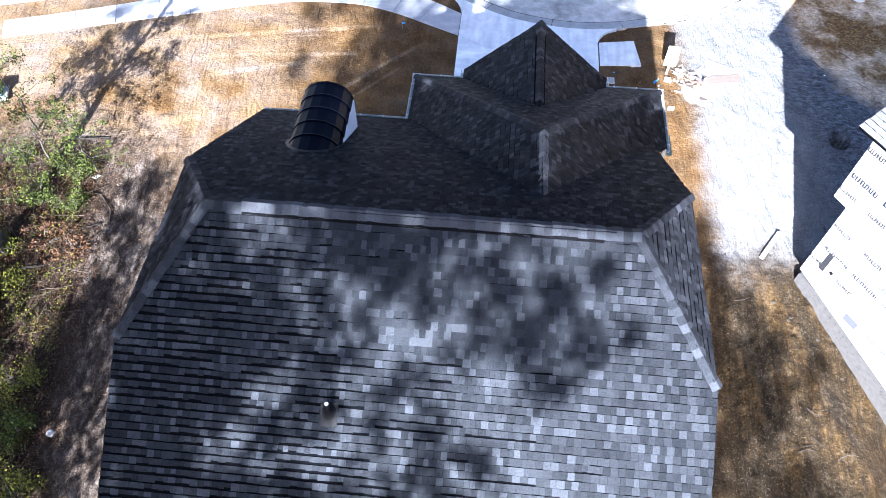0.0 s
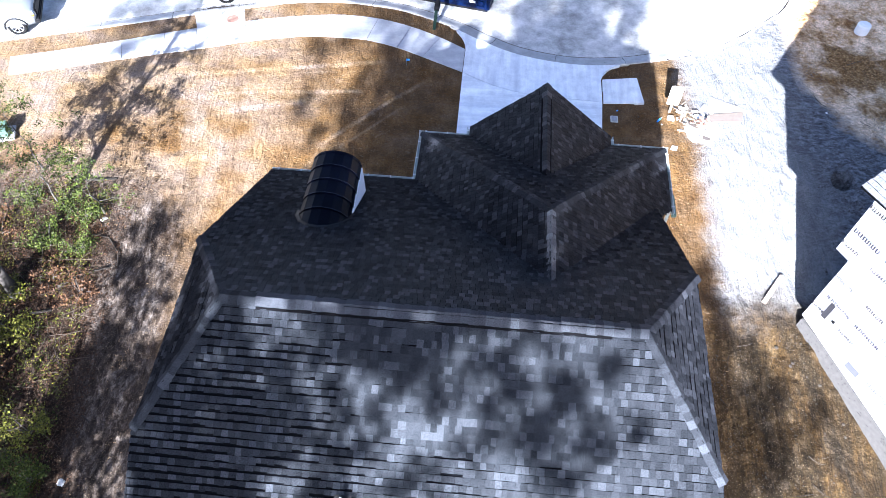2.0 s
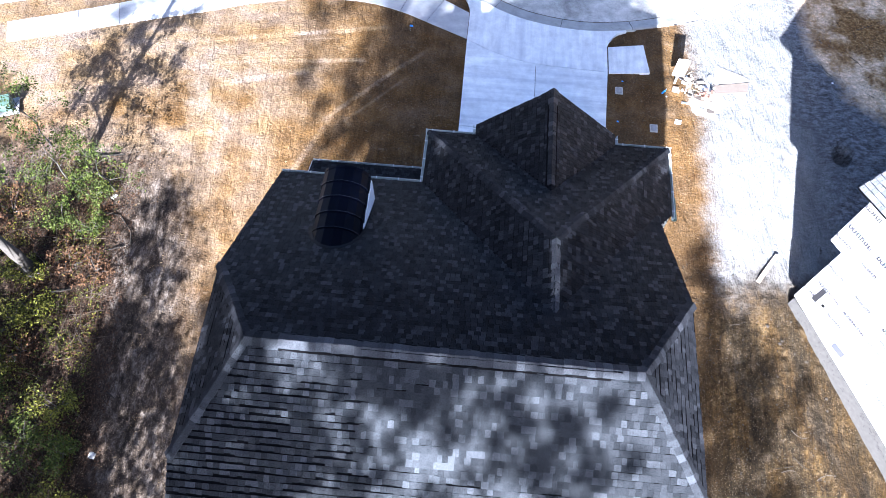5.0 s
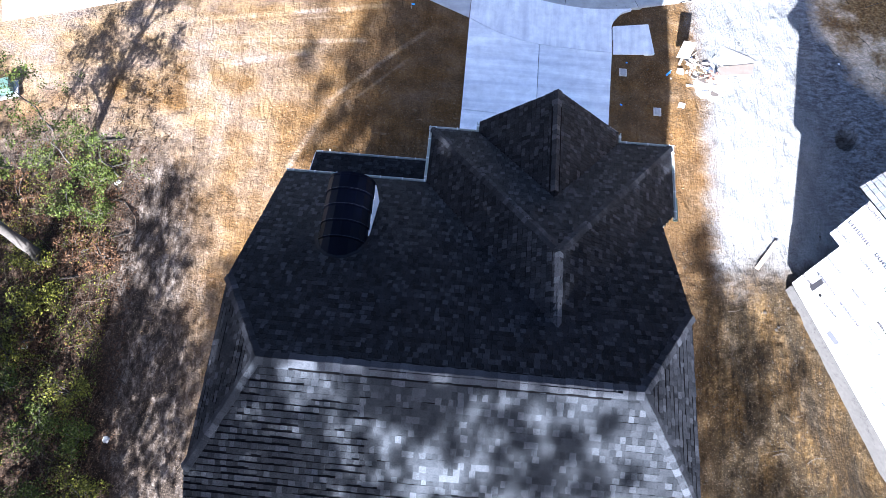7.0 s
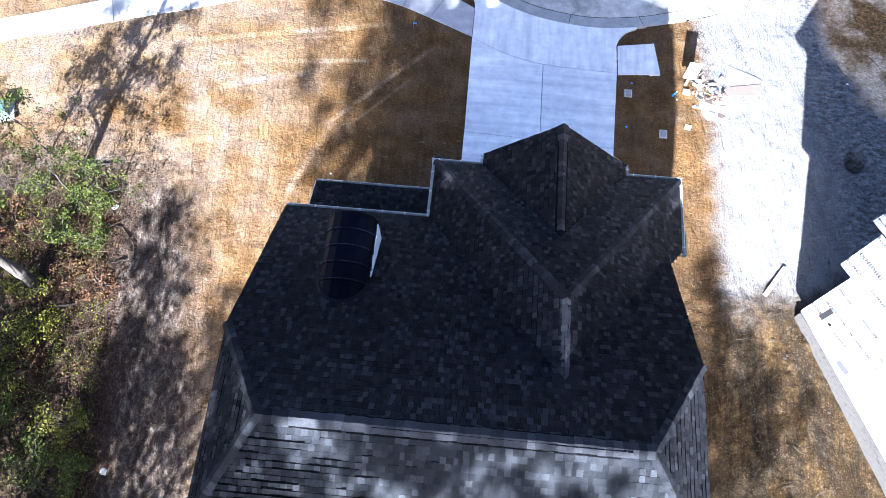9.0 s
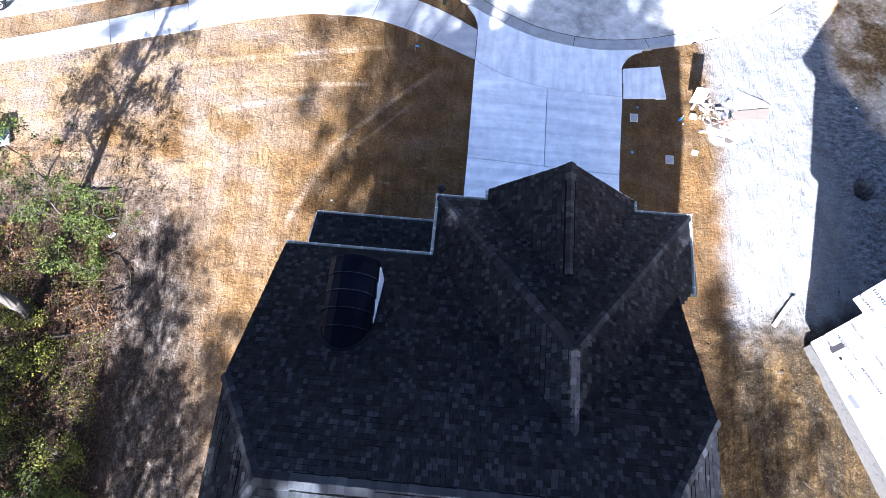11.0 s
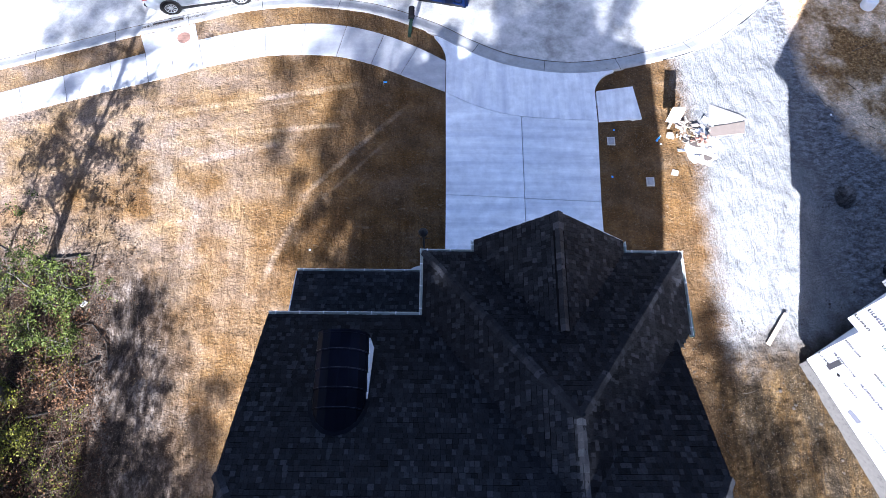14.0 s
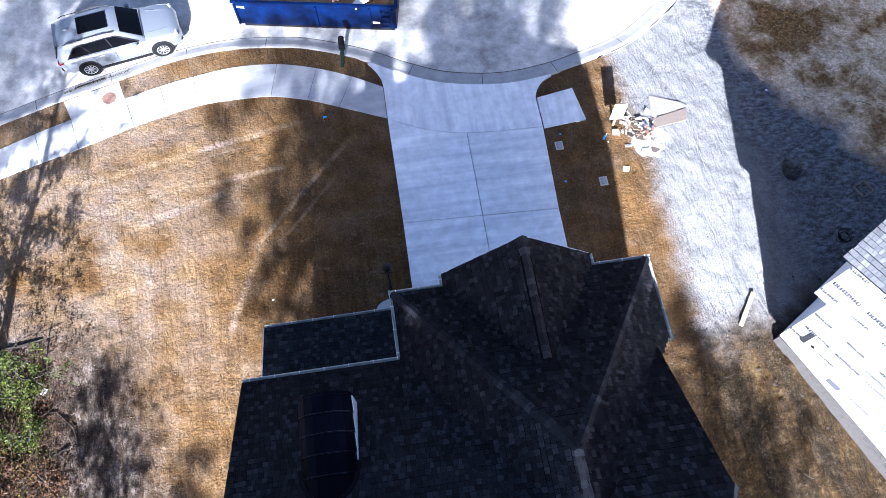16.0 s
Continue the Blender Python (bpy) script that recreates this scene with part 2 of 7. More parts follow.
def ground_material():
    """One sheet of ground: straw-covered soil, grey bark mulch, woodland litter and pale gravel, with wandering borders."""
    m, nt, ln, bs = make("ground_soil")
    g = nt.new("ShaderNodeNewGeometry")
    sp = nt.new("ShaderNodeSeparateXYZ")
    ln.new(g.outputs["Position"], sp.inputs[0])
    x, y = sp.outputs[0], sp.outputs[1]
    wob = math_node(nt, ln, 'MULTIPLY', math_node(nt, ln, 'SUBTRACT', noise_tex(nt, ln, 0.55, 6, 0.68), 0.5), 3.0)

    def border(value, width):
        return math_node(nt, ln, 'MULTIPLY', math_node(nt, ln, 'ADD', value, width * 0.5), 1.0 / width, clamp=True)

    def lin(cx, cy, c0, w=1.0):
        v = math_node(nt, ln, 'ADD', math_node(nt, ln, 'MULTIPLY', x, cx), math_node(nt, ln, 'MULTIPLY', y, cy))
        v = math_node(nt, ln, 'ADD', v, c0)
        return math_node(nt, ln, 'ADD', v, math_node(nt, ln, 'MULTIPLY', wob, w))

    fine = noise_tex(nt, ln, 17, 5, 0.9)
    straw = noise_tex(nt, ln, 9.0, 7, 0.8, stretch=(1.0, 1.2, 1.0, 0.45), distort=0.2)
    mid = noise_tex(nt, ln, 1.1, 5)
    big = noise_tex(nt, ln, 0.28, 4)
    soil = ramp(nt, ln, mid, ((0.3, (0.165, 0.088, 0.028)), (0.5, (0.265, 0.158, 0.062)), (0.72, (0.37, 0.245, 0.130))))
    sand = math_node(nt, ln, 'MULTIPLY', ramp(nt, ln, big, ((0.36, grey(0.0)), (0.58, grey(1.0)))), border(lin(-1.0, 0.0, -9.2, 1.5), 4.0))
    soil = mix_col(nt, ln, math_node(nt, ln, 'MULTIPLY', sand, 0.85), soil, (0.52, 0.40, 0.29))
    soil = mix_col(nt, ln, 1.0, soil, ramp(nt, ln, straw, ((0.38, (0.90, 0.87, 0.82)), (0.52, (1.06, 1.05, 1.03)), (0.62, (1.30, 1.30, 1.30)))), 'MULTIPLY')
    # pale wheel tracks across the lawn, with tread marks, and combed soil beside the house
    for nx, ny, c0, w, xa, xb in ((-0.187, 0.982, -25.54, 0.17, -13.5, -5.6), (-0.187, 0.982, -25.15, 0.08, -11.0, -7.5), (-0.111, 0.994, -23.63, 0.15, -12.0, -6.0), (-0.111, 0.994, -23.90, 0.07, -11.2, -8.4),
                                  (-0.28, 0.96, -23.72, 0.20, -11.6, -8.0), (-0.721, 0.693, -18.96, 0.14, -6.8, -3.4), (-0.721, 0.693, -18.35, 0.10, -6.0, -4.2), (-0.919, 0.394, -14.17, 0.16, -8.4, -7.1)):
        off = math_node(nt, ln, 'ABSOLUTE', lin(nx, ny, c0, 0.07))
        tr = math_node(nt, ln, 'MULTIPLY', math_node(nt, ln, 'SUBTRACT', w, off), 10.0, clamp=True)
        tread = math_node(nt, ln, 'ADD', 0.80, math_node(nt, ln, 'MULTIPLY', math_node(nt, ln, 'SINE', lin(ny * 40.0, -nx * 40.0, 0.0, 6.0)), 0.2))
        tr = math_node(nt, ln, 'MULTIPLY', tr, tread)
        tr = math_node(nt, ln, 'MULTIPLY', tr, math_node(nt, ln, 'MULTIPLY', math_node(nt, ln, 'SUBTRACT', mid, 0.30), 3.2, clamp=True))
        tr = math_node(nt, ln, 'MULTIPLY', tr, math_node(nt, ln, 'MULTIPLY', border(lin(1.0, 0.0, -xa, 0.5), 0.9), border(lin(-1.0, 0.0, xb, 0.5), 0.9)))
        soil = mix_col(nt, ln, math_node(nt, ln, 'MULTIPLY', tr, 0.70), soil, (0.84, 0.66, 0.48))
    comb = noise_tex(nt, ln, 1.0, 5, 0.65, stretch=(5.5, 0.35, 1.0, 0.28))
    soil = mix_col(nt, ln, math_node(nt, ln, 'MULTIPLY', border(lin(0.0, -1.0, 20.0, 1.5), 3.0), 0.8), soil, mix_col(nt, ln, 1.0, soil, ramp(nt, ln, comb, ((0.36, (0.78, 0.73, 0.64)), (0.62, (1.22, 1.22, 1.22)))), 'MULTIPLY'))
    gold = ramp(nt, ln, noise_tex(nt, ln, 0.62, 5, 0.62, stretch=(1.0, 1.5, 1.0, 0.3)), ((0.40, (0.98, 1.0, 1.14)), (0.60, (1.08, 0.99, 0.78))))
    soil = mix_col(nt, ln, 1.0, soil, gold, 'MULTIPLY')
    scuff = ramp(nt, ln, noise_tex(nt, ln, 2.6, 3, 0.5, stretch=(1.0, 1.7, 1.0, 0.7)), ((0.66, grey(0.0)), (0.71, grey(0.40))))
    soil = mix_col(nt, ln, scuff, soil, (0.62, 0.46, 0.31))
    for px, py, rad in ((-12.6, 21.1, 0.9), (-11.9, 20.0, 0.8), (-12.9, 18.0, 0.8)):
        dx, dy = math_node(nt, ln, 'SUBTRACT', x, px), math_node(nt, ln, 'SUBTRACT', y, py)
        rr = math_node(nt, ln, 'SQRT', math_node(nt, ln, 'ADD', math_node(nt, ln, 'MULTIPLY', dx, dx), math_node(nt, ln, 'MULTIPLY', dy, dy)))
        rr = math_node(nt, ln, 'SUBTRACT', math_node(nt, ln, 'ADD', rad, math_node(nt, ln, 'MULTIPLY', wob, 2.6)), rr)
        soil = mix_col(nt, ln, math_node(nt, ln, 'MULTIPLY', math_node(nt, ln, 'MULTIPLY', rr, 0.8, clamp=True), 0.5), soil, (0.55, 0.46, 0.37))
    grains = noise_tex(nt, ln, 27, 4, 0.85)
    gravel = ramp(nt, ln, grains, ((0.38, (0.065, 0.065, 0.065)), (0.48, (0.160, 0.160, 0.160)), (0.60, (0.25, 0.25, 0.248))))
    gravel = mix_col(nt, ln, 1.0, gravel, ramp(nt, ln, noise_tex(nt, ln, 1.6, 5, stretch=(1.0, 2.2, 1.0, 0.6)), ((0.25, grey(0.86)), (0.7, grey(1.08)))), 'MULTIPLY')
    mulch = ramp(nt, ln, noise_tex(nt, ln, 2.6, 9, 0.82, stretch=(1.7, 0.75, 1.0, 0.14), distort=0.4), ((0.33, (0.030, 0.020, 0.013)), (0.49, (0.12, 0.088, 0.065)), (0.64, (0.44, 0.375, 0.325))))
    mulch = mix_col(nt, ln, 1.0, mulch, ramp(nt, ln, noise_tex(nt, ln, 0.7, 5, 0.6, stretch=(1.6, 0.6, 1.0, 0.14)), ((0.36, (0.45, 0.42, 0.40)), (0.62, grey(1.35)))), 'MULTIPLY')
    litter = ramp(nt, ln, noise_tex(nt, ln, 11, 5, 0.8), ((0.33, (0.012, 0.007, 0.004)), (0.52, (0.065, 0.037, 0.020)), (0.70, (0.20, 0.125, 0.080))))
    mud = ramp(nt, ln, noise_tex(nt, ln, 0.9, 7, 0.72), ((0.37, (0.19, 0.10, 0.035)), (0.46, (0.44, 0.29, 0.155)), (0.54, (0.66, 0.50, 0.345)), (0.70, (0.82, 0.66, 0.49))))
    bx, by = math_node(nt, ln, 'SUBTRACT', x, 15.3), math_node(nt, ln, 'SUBTRACT', y, 26.8)
    wet = math_node(nt, ln, 'SQRT', math_node(nt, ln, 'ADD', math_node(nt, ln, 'MULTIPLY', bx, bx), math_node(nt, ln, 'MULTIPLY', by, by)))
    wet = math_node(nt, ln, 'MULTIPLY', math_node(nt, ln, 'SUBTRACT', math_node(nt, ln, 'ADD', 2.0, math_node(nt, ln, 'MULTIPLY', wob, 2.2)), wet), 1.1, clamp=True)
    mud = mix_col(nt, ln, wet, mud, ramp(nt, ln, straw, ((0.36, (0.07, 0.034, 0.008)), (0.50, (0.20, 0.105, 0.032)), (0.64, (0.46, 0.29, 0.13)))))
    mud = mix_col(nt, ln, 1.0, mud, ramp(nt, ln, noise_tex(nt, ln, 4.5, 8, 0.8, stretch=(1.0, 1.6, 1.0, 0.5), distort=0.6), ((0.36, (0.62, 0.55, 0.46)), (0.50, (1.05, 1.02, 0.98)), (0.64, (1.5, 1.46, 1.42)))), 'MULTIPLY')
    # soil mixed to a darker brown along the house's east side
    brown_strip = math_node(nt, ln, 'MULTIPLY', border(lin(1.0, 0.0, -4.2, 0.0), 0.4), border(lin(0.0, -1.0, 16.5, 1.0), 3.0))
    soil = mix_col(nt, ln, math_node(nt, ln, 'MULTIPLY', brown_strip, 0.8), soil, mix_col(nt, ln, straw, (0.05, 0.027, 0.009), (0.16, 0.092, 0.036)))
    # gravel pad beside the driveway
    f_left = border(math_node(nt, ln, 'ADD', lin(1.0, 0.07, -9.45, 0.55), math_node(nt, ln, 'MULTIPLY', math_node(nt, ln, 'SUBTRACT', grains, 0.5), 2.2)), 0.8)
    f_near = border(lin(-0.25, 1.0, -11.9, 1.3), 1.9)
    f_far = border(lin(1.2, 1.0, -40.7, 1.6), 1.4)
    pad = math_node(nt, ln, 'MULTIPLY', f_left, f_near)
    east = border(lin(1.0, 0.0, -12.9, 0.35), 0.8)
    brown = math_node(nt, ln, 'MULTIPLY', f_far, east)
    # grey mulch along the woodland edge, litter beneath the trees
    f_m = math_node(nt, ln, 'MULTIPLY', border(lin(-1.0, -0.24, -7.6, 1.0), 2.2), border(lin(0.0, -1.0, 17.9, 1.5), 2.6))
    f_w = math_node(nt, ln, 'MULTIPLY', border(lin(-1.0, -0.21, -11.2, 0.5), 0.9), border(lin(0.25, -1.0, 20.7, 0.5), 1.2))
    c = mix_col(nt, ln, f_m, soil, mulch)
    c = mix_col(nt, ln, f_w, c, litter)
    c = mix_col(nt, ln, 1.0, c, (0.325, 0.318, 0.312), 'MULTIPLY')
    for nx, ny, c0, w in ((0.93, 0.37, -17.9, 0.22), (0.93, 0.37, -19.4, 0.22), (0.60, 0.80, -24.6, 0.18), (0.97, -0.24, -5.9, 0.20), (0.97, -0.24, -7.3, 0.20)):
        off = math_node(nt, ln, 'ABSOLUTE', lin(nx, ny, c0, 0.35))
        tr = math_node(nt, ln, 'MULTIPLY', math_node(nt, ln, 'SUBTRACT', w, off), 8.0, clamp=True)
        tr = math_node(nt, ln, 'MULTIPLY', tr, math_node(nt, ln, 'ADD', 0.6, math_node(nt, ln, 'MULTIPLY', math_node(nt, ln, 'SINE', lin(ny * 34.0, -nx * 34.0, 0.0, 6.0)), 0.4)))
        gravel = mix_col(nt, ln, math_node(nt, ln, 'MULTIPLY', tr, 0.35), gravel, (0.07, 0.07, 0.072))
    c = mix_col(nt, ln, pad, c, gravel)
    # gravel in the east toned darker and bluer for the neighbour's shade
    shade_mix = math_node(nt, ln, 'MULTIPLY', math_node(nt, ln, 'MULTIPLY', pad, border(lin(1.0, 0.12, -14.9, 1.2), 1.6)), 0.85)
    c = mix_col(nt, ln, shade_mix, c, mix_col(nt, ln, 1.0, gravel, ramp(nt, ln, noise_tex(nt, ln, 3.5, 6, 0.75, stretch=(1.0, 2.0, 1.0, 0.7)), ((0.40, (0.28, 0.25, 0.23)), (0.50, (0.75, 0.76, 0.82)), (0.60, (1.35, 1.38, 1.48)))), 'MULTIPLY'))
    c = mix_col(nt, ln, brown, c, mud)
    side = math_node(nt, ln, 'MULTIPLY', border(lin(1.0, 0.0, -7.6, 0.7), 1.8), math_node(nt, ln, 'SUBTRACT', 1.0, f_near))
    crumb = ramp(nt, ln, noise_tex(nt, ln, 1.9, 10, 0.84), ((0.40, (0.009, 0.005, 0.0014)), (0.52, (0.026, 0.016, 0.006)), (0.64, (0.078, 0.058, 0.036))))
    ochre = ramp(nt, ln, noise_tex(nt, ln, 0.8, 5, 0.6, stretch=(1.5, 0.6, 1.0, 0.3)), ((0.42, (0.80, 0.82, 0.88)), (0.66, (1.55, 1.35, 0.85))))
    drag = ramp(nt, ln, noise_tex(nt, ln, 1.0, 6, 0.7, stretch=(6.0, 0.5, 1.0, 0.12)), ((0.38, grey(0.6)), (0.62, grey(1.4))))
    crumb = mix_col(nt, ln, 1.0, mix_col(nt, ln, 1.0, crumb, ochre, 'MULTIPLY'), drag, 'MULTIPLY')
    c = mix_col(nt, ln, math_node(nt, ln, 'MULTIPLY', side, 0.95), c, crumb)
    # pale grit and straw specks, dark crumbs
    earth = math_node(nt, ln, 'SUBTRACT', 1.0, math_node(nt, ln, 'MULTIPLY', math_node(nt, ln, 'MULTIPLY', pad, math_node(nt, ln, 'SUBTRACT', 1.0, brown)), 0.8))
    speck = ramp(nt, ln, noise_tex(nt, ln, 26, 2, 0.5), ((0.63, grey(0.0)), (0.68, grey(0.55))))
    pit = ramp(nt, ln, noise_tex(nt, ln, 15, 3, 0.6, stretch=(1.0, 1.0, 1.0, 1.1)), ((0.31, grey(0.38)), (0.39, grey(1.0))))
    c = mix_col(nt, ln, math_node(nt, ln, 'MULTIPLY', speck, earth), c, (0.21, 0.165, 0.115))
    c = mix_col(nt, ln, 1.0, c, pit, 'MULTIPLY')
    c = mix_col(nt, ln, math_node(nt, ln, 'ADD', 0.25, math_node(nt, ln, 'MULTIPLY', earth, 0.75)), c, mix_col(nt, ln, 1.0, c, ramp(nt, ln, fine, ((0.38, grey(0.64)), (0.50, grey(0.98)), (0.62, grey(1.42)))), 'MULTIPLY'))
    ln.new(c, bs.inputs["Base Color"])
    bs.inputs["Roughness"].default_value = 0.95
    bs.inputs["Specular IOR Level"].default_value = 0.2
    hsum = math_node(nt, ln, 'ADD', math_node(nt, ln, 'MULTIPLY', straw, 0.12), math_node(nt, ln, 'MULTIPLY', fine, 0.12))
    ripple = noise_tex(nt, ln, 9.0, 4, 0.6)
    rut = noise_tex(nt, ln, 1.8, 3, 0.5, stretch=(2.4, 0.8, 1.0, 0.5), distort=0.5)
    hsum = math_node(nt, ln, 'ADD', hsum, math_node(nt, ln, 'ADD', math_node(nt, ln, 'MULTIPLY', ripple, 0.20), math_node(nt, ln, 'MULTIPLY', rut, 0.9)))
    dent = noise_tex(nt, ln, 1.0, 1.5, 0.5, stretch=(7.5, 14.0, 1.0, 0.6), distort=0.15)
    hsum = math_node(nt, ln, 'ADD', hsum, math_node(nt, ln, 'MULTIPLY', math_node(nt, ln, 'MULTIPLY', dent, earth), 0.24))
    bump(nt, ln, bs, hsum, 1.0, 0.13)
    return m


GROUND = ground_material()


def street_material():
    m, nt, ln, bs = make("street_concrete")
    fine = noise_tex(nt, ln, 70, 3)
    mid = noise_tex(nt, ln, 0.55, 6, 0.7)
    dust = noise_tex(nt, ln, 2.2, 6, 0.75)
    c = ramp(nt, ln, mid, ((0.3, (0.26, 0.25, 0.235)), (0.5, (0.46, 0.45, 0.43)), (0.7, (0.64, 0.62, 0.60))))
    c = mix_col(nt, ln, 1.0, c, ramp(nt, ln, dust, ((0.3, grey(0.78)), (0.7, grey(1.15)))), 'MULTIPLY')
    c = mix_col(nt, ln, 1.0, c, ramp(nt, ln, fine, ((0.3, grey(0.85)), (0.7, grey(1.1)))), 'MULTIPLY')
    ln.new(c, bs.inputs["Base Color"])
    bs.inputs["Roughness"].default_value = 0.92
    bump(nt, ln, bs, fine, 0.3, 0.006)
    return m


STREET = street_material()


# ---- building helpers ----
def finish(bm, name, mat, smooth=False):
    me = bpy.data.meshes.new(name)
    bm.normal_update()
    bm.to_mesh(me)
    bm.free()
    me.materials.append(mat)
    if smooth:
        for p in me.polygons:
            p.use_smooth = True
    return me


def part(name, bm, mat, parent=None, label="", smooth=False, kind=""):
    """Links a bmesh (or a mesh) as one object under a thing or a part."""
    me = finish(bm, name, mat, smooth) if isinstance(bm, bmesh.types.BMesh) else bm
    ob = new(name, me)
    if parent is not None:
        ob.parent = parent
    return tagged(ob, label, kind=kind)


def thing(name, label, category, m=None, group="", kind=""):
    ob = new(name)
    ob.empty_display_size = 0.3
    if m is not None:
        ob.matrix_world = m
    return tagged(ob, label, category, group, kind)


def soup(verts, faces, name, mat):
    me = bpy.data.meshes.new(name)
    me.from_pydata([tuple(v) for v in verts], [], faces)
    me.materials.append(mat)
    me.update()
    return me


def box(x0, x1, y0, y1, z0, z1, bevel=0.0, bm=None, m=None):
    bm = bm or bmesh.new()
    r = bmesh.ops.create_cube(bm, size=1.0, matrix=Matrix.Translation(((x0 + x1) / 2, (y0 + y1) / 2, (z0 + z1) / 2)) @ Matrix.Diagonal((x1 - x0, y1 - y0, z1 - z0, 1)))
    if bevel:
        bmesh.ops.bevel(bm, geom=list({e for v in r["verts"] for e in v.link_edges}), offset=bevel, segments=2, affect='EDGES')
    if m is not None:
        bmesh.ops.transform(bm, matrix=m, verts=bm.verts)
    return bm


def prism(poly, z0, z1, bm=None):
    """A flat polygon in plan, raised from z0 to z1."""
    bm = bm or bmesh.new()
    a = [bm.verts.new((p[0], p[1], z0)) for p in poly]
    b = [bm.verts.new((p[0], p[1], z1)) for p in poly]
    n = len(poly)
    bm.faces.new(b)
    bm.faces.new(a[::-1])
    for i in range(n):
        bm.faces.new((a[i], a[(i + 1) % n], b[(i + 1) % n], b[i]))
    bmesh.ops.recalc_face_normals(bm, faces=bm.faces)
    return bm


def slab3(poly, thick, bm=None):
    """A planar polygon in space with thickness below it."""
    bm = bm or bmesh.new()
    pts = [Vector(p) for p in poly]
    n = (pts[1] - pts[0]).cross(pts[2] - pts[0]).normalized()
    if n.z < 0:
        n = -n
    a = [bm.verts.new(p) for p in pts]
    b = [bm.verts.new(p - n * thick) for p in pts]
    k = len(pts)
    bm.faces.new(a)
    bm.faces.new(b[::-1])
    for i in range(k):
        bm.faces.new((a[i], b[i], b[(i + 1) % k], a[(i + 1) % k]))
    bmesh.ops.recalc_face_normals(bm, faces=bm.faces)
    return bm


def tube(pts, radii, sides=8, bm=None):
    """A tapered round limb along points."""
    bm = bm or bmesh.new()
    rings = []
    for i, p in enumerate(pts):
        p = Vector(p)
        d = (Vector(pts[min(i + 1, len(pts) - 1)]) - Vector(pts[max(i - 1, 0)])).normalized()
        q = d.to_track_quat('Z', 'Y').to_matrix()
        r = radii[i] if hasattr(radii, "__len__") else radii
        rings.append([bm.verts.new(p + q @ Vector((r * math.cos(a), r * math.sin(a), 0))) for a in (2 * math.pi * k / sides for k in range(sides))])
    for a, b in zip(rings, rings[1:]):
        for k in range(sides):
            bm.faces.new((a[k], a[(k + 1) % sides], b[(k + 1) % sides], b[k]))
    bm.faces.new(rings[0][::-1])
    bm.faces.new(rings[-1])
    return bm


def smooth_line(pts, per=6):
    """Catmull-Rom through plan points."""
    p = [np.array(q, float) for q in pts]
    p = [2 * p[0] - p[1]] + p + [2 * p[-1] - p[-2]]
    out = []
    for i in range(1, len(p) - 2):
        for k in range(per):
            t = k / per
            a, b, c, d = p[i - 1:i + 3]
            out.append(0.5 * (2 * b + (c - a) * t + (2 * a - 5 * b + 4 * c - d) * t * t + (3 * b - a - 3 * c + d) * t ** 3))
    out.append(p[-2])
    return [tuple(q) for q in out]


# ---- ground ----
KERB_BACK = smooth_line([(-60, 14.0), (-40, 19.6), (-22, 24.9), (-16.75, 26.6), (-14.31, 27.42), (-12.11, 28.08), (-10.2, 28.65), (-7.9, 28.94), (-5.59, 28.74), (-4.21, 28.38), (-2.35, 27.60),
                         (-0.9, 26.75), (0.8, 26.0), (3.0, 25.62), (5.05, 25.78), (6.8, 26.22), (8.7, 26.90), (10.61, 28.25), (12.09, 29.63), (12.95, 30.6), (14.6, 34.0), (15.0, 38.0), (13.6, 42.5)])


def kerb_y(x):
    for (x0, y0), (x1, y1) in zip(KERB_BACK, KERB_BACK[1:]):
        if x0 <= x <= x1:
            return y0 + (y1 - y0) * (x - x0) / max(1e-6, x1 - x0)
    return 60.0 if x > 0 else 10.0


def soft(v, k):
    return k * math.log1p(math.exp(max(-40, min(40, v / k))))


def ground_z(x, y):
    """The lie of the land: level at the street, falling away behind the houses."""
    z = -0.125 * soft(min(20.0 - y, 48), 1.2)
    z -= 0.035 * soft(min(x, 30) - 6.0, 1.0)
    # the bank falls away along the neighbour's wall
    u, v = (x - 10.72) * 0.523 - (y - 14.0) * 0.852, (x - 10.72) * 0.852 + (y - 14.0) * 0.523
    k = max(0.0, min(1.0, (v + 2.4) / 2.1))
    z -= 0.17 * max(0.0, min(u, 7.0)) * k * k * (3 - 2 * k)
    return z


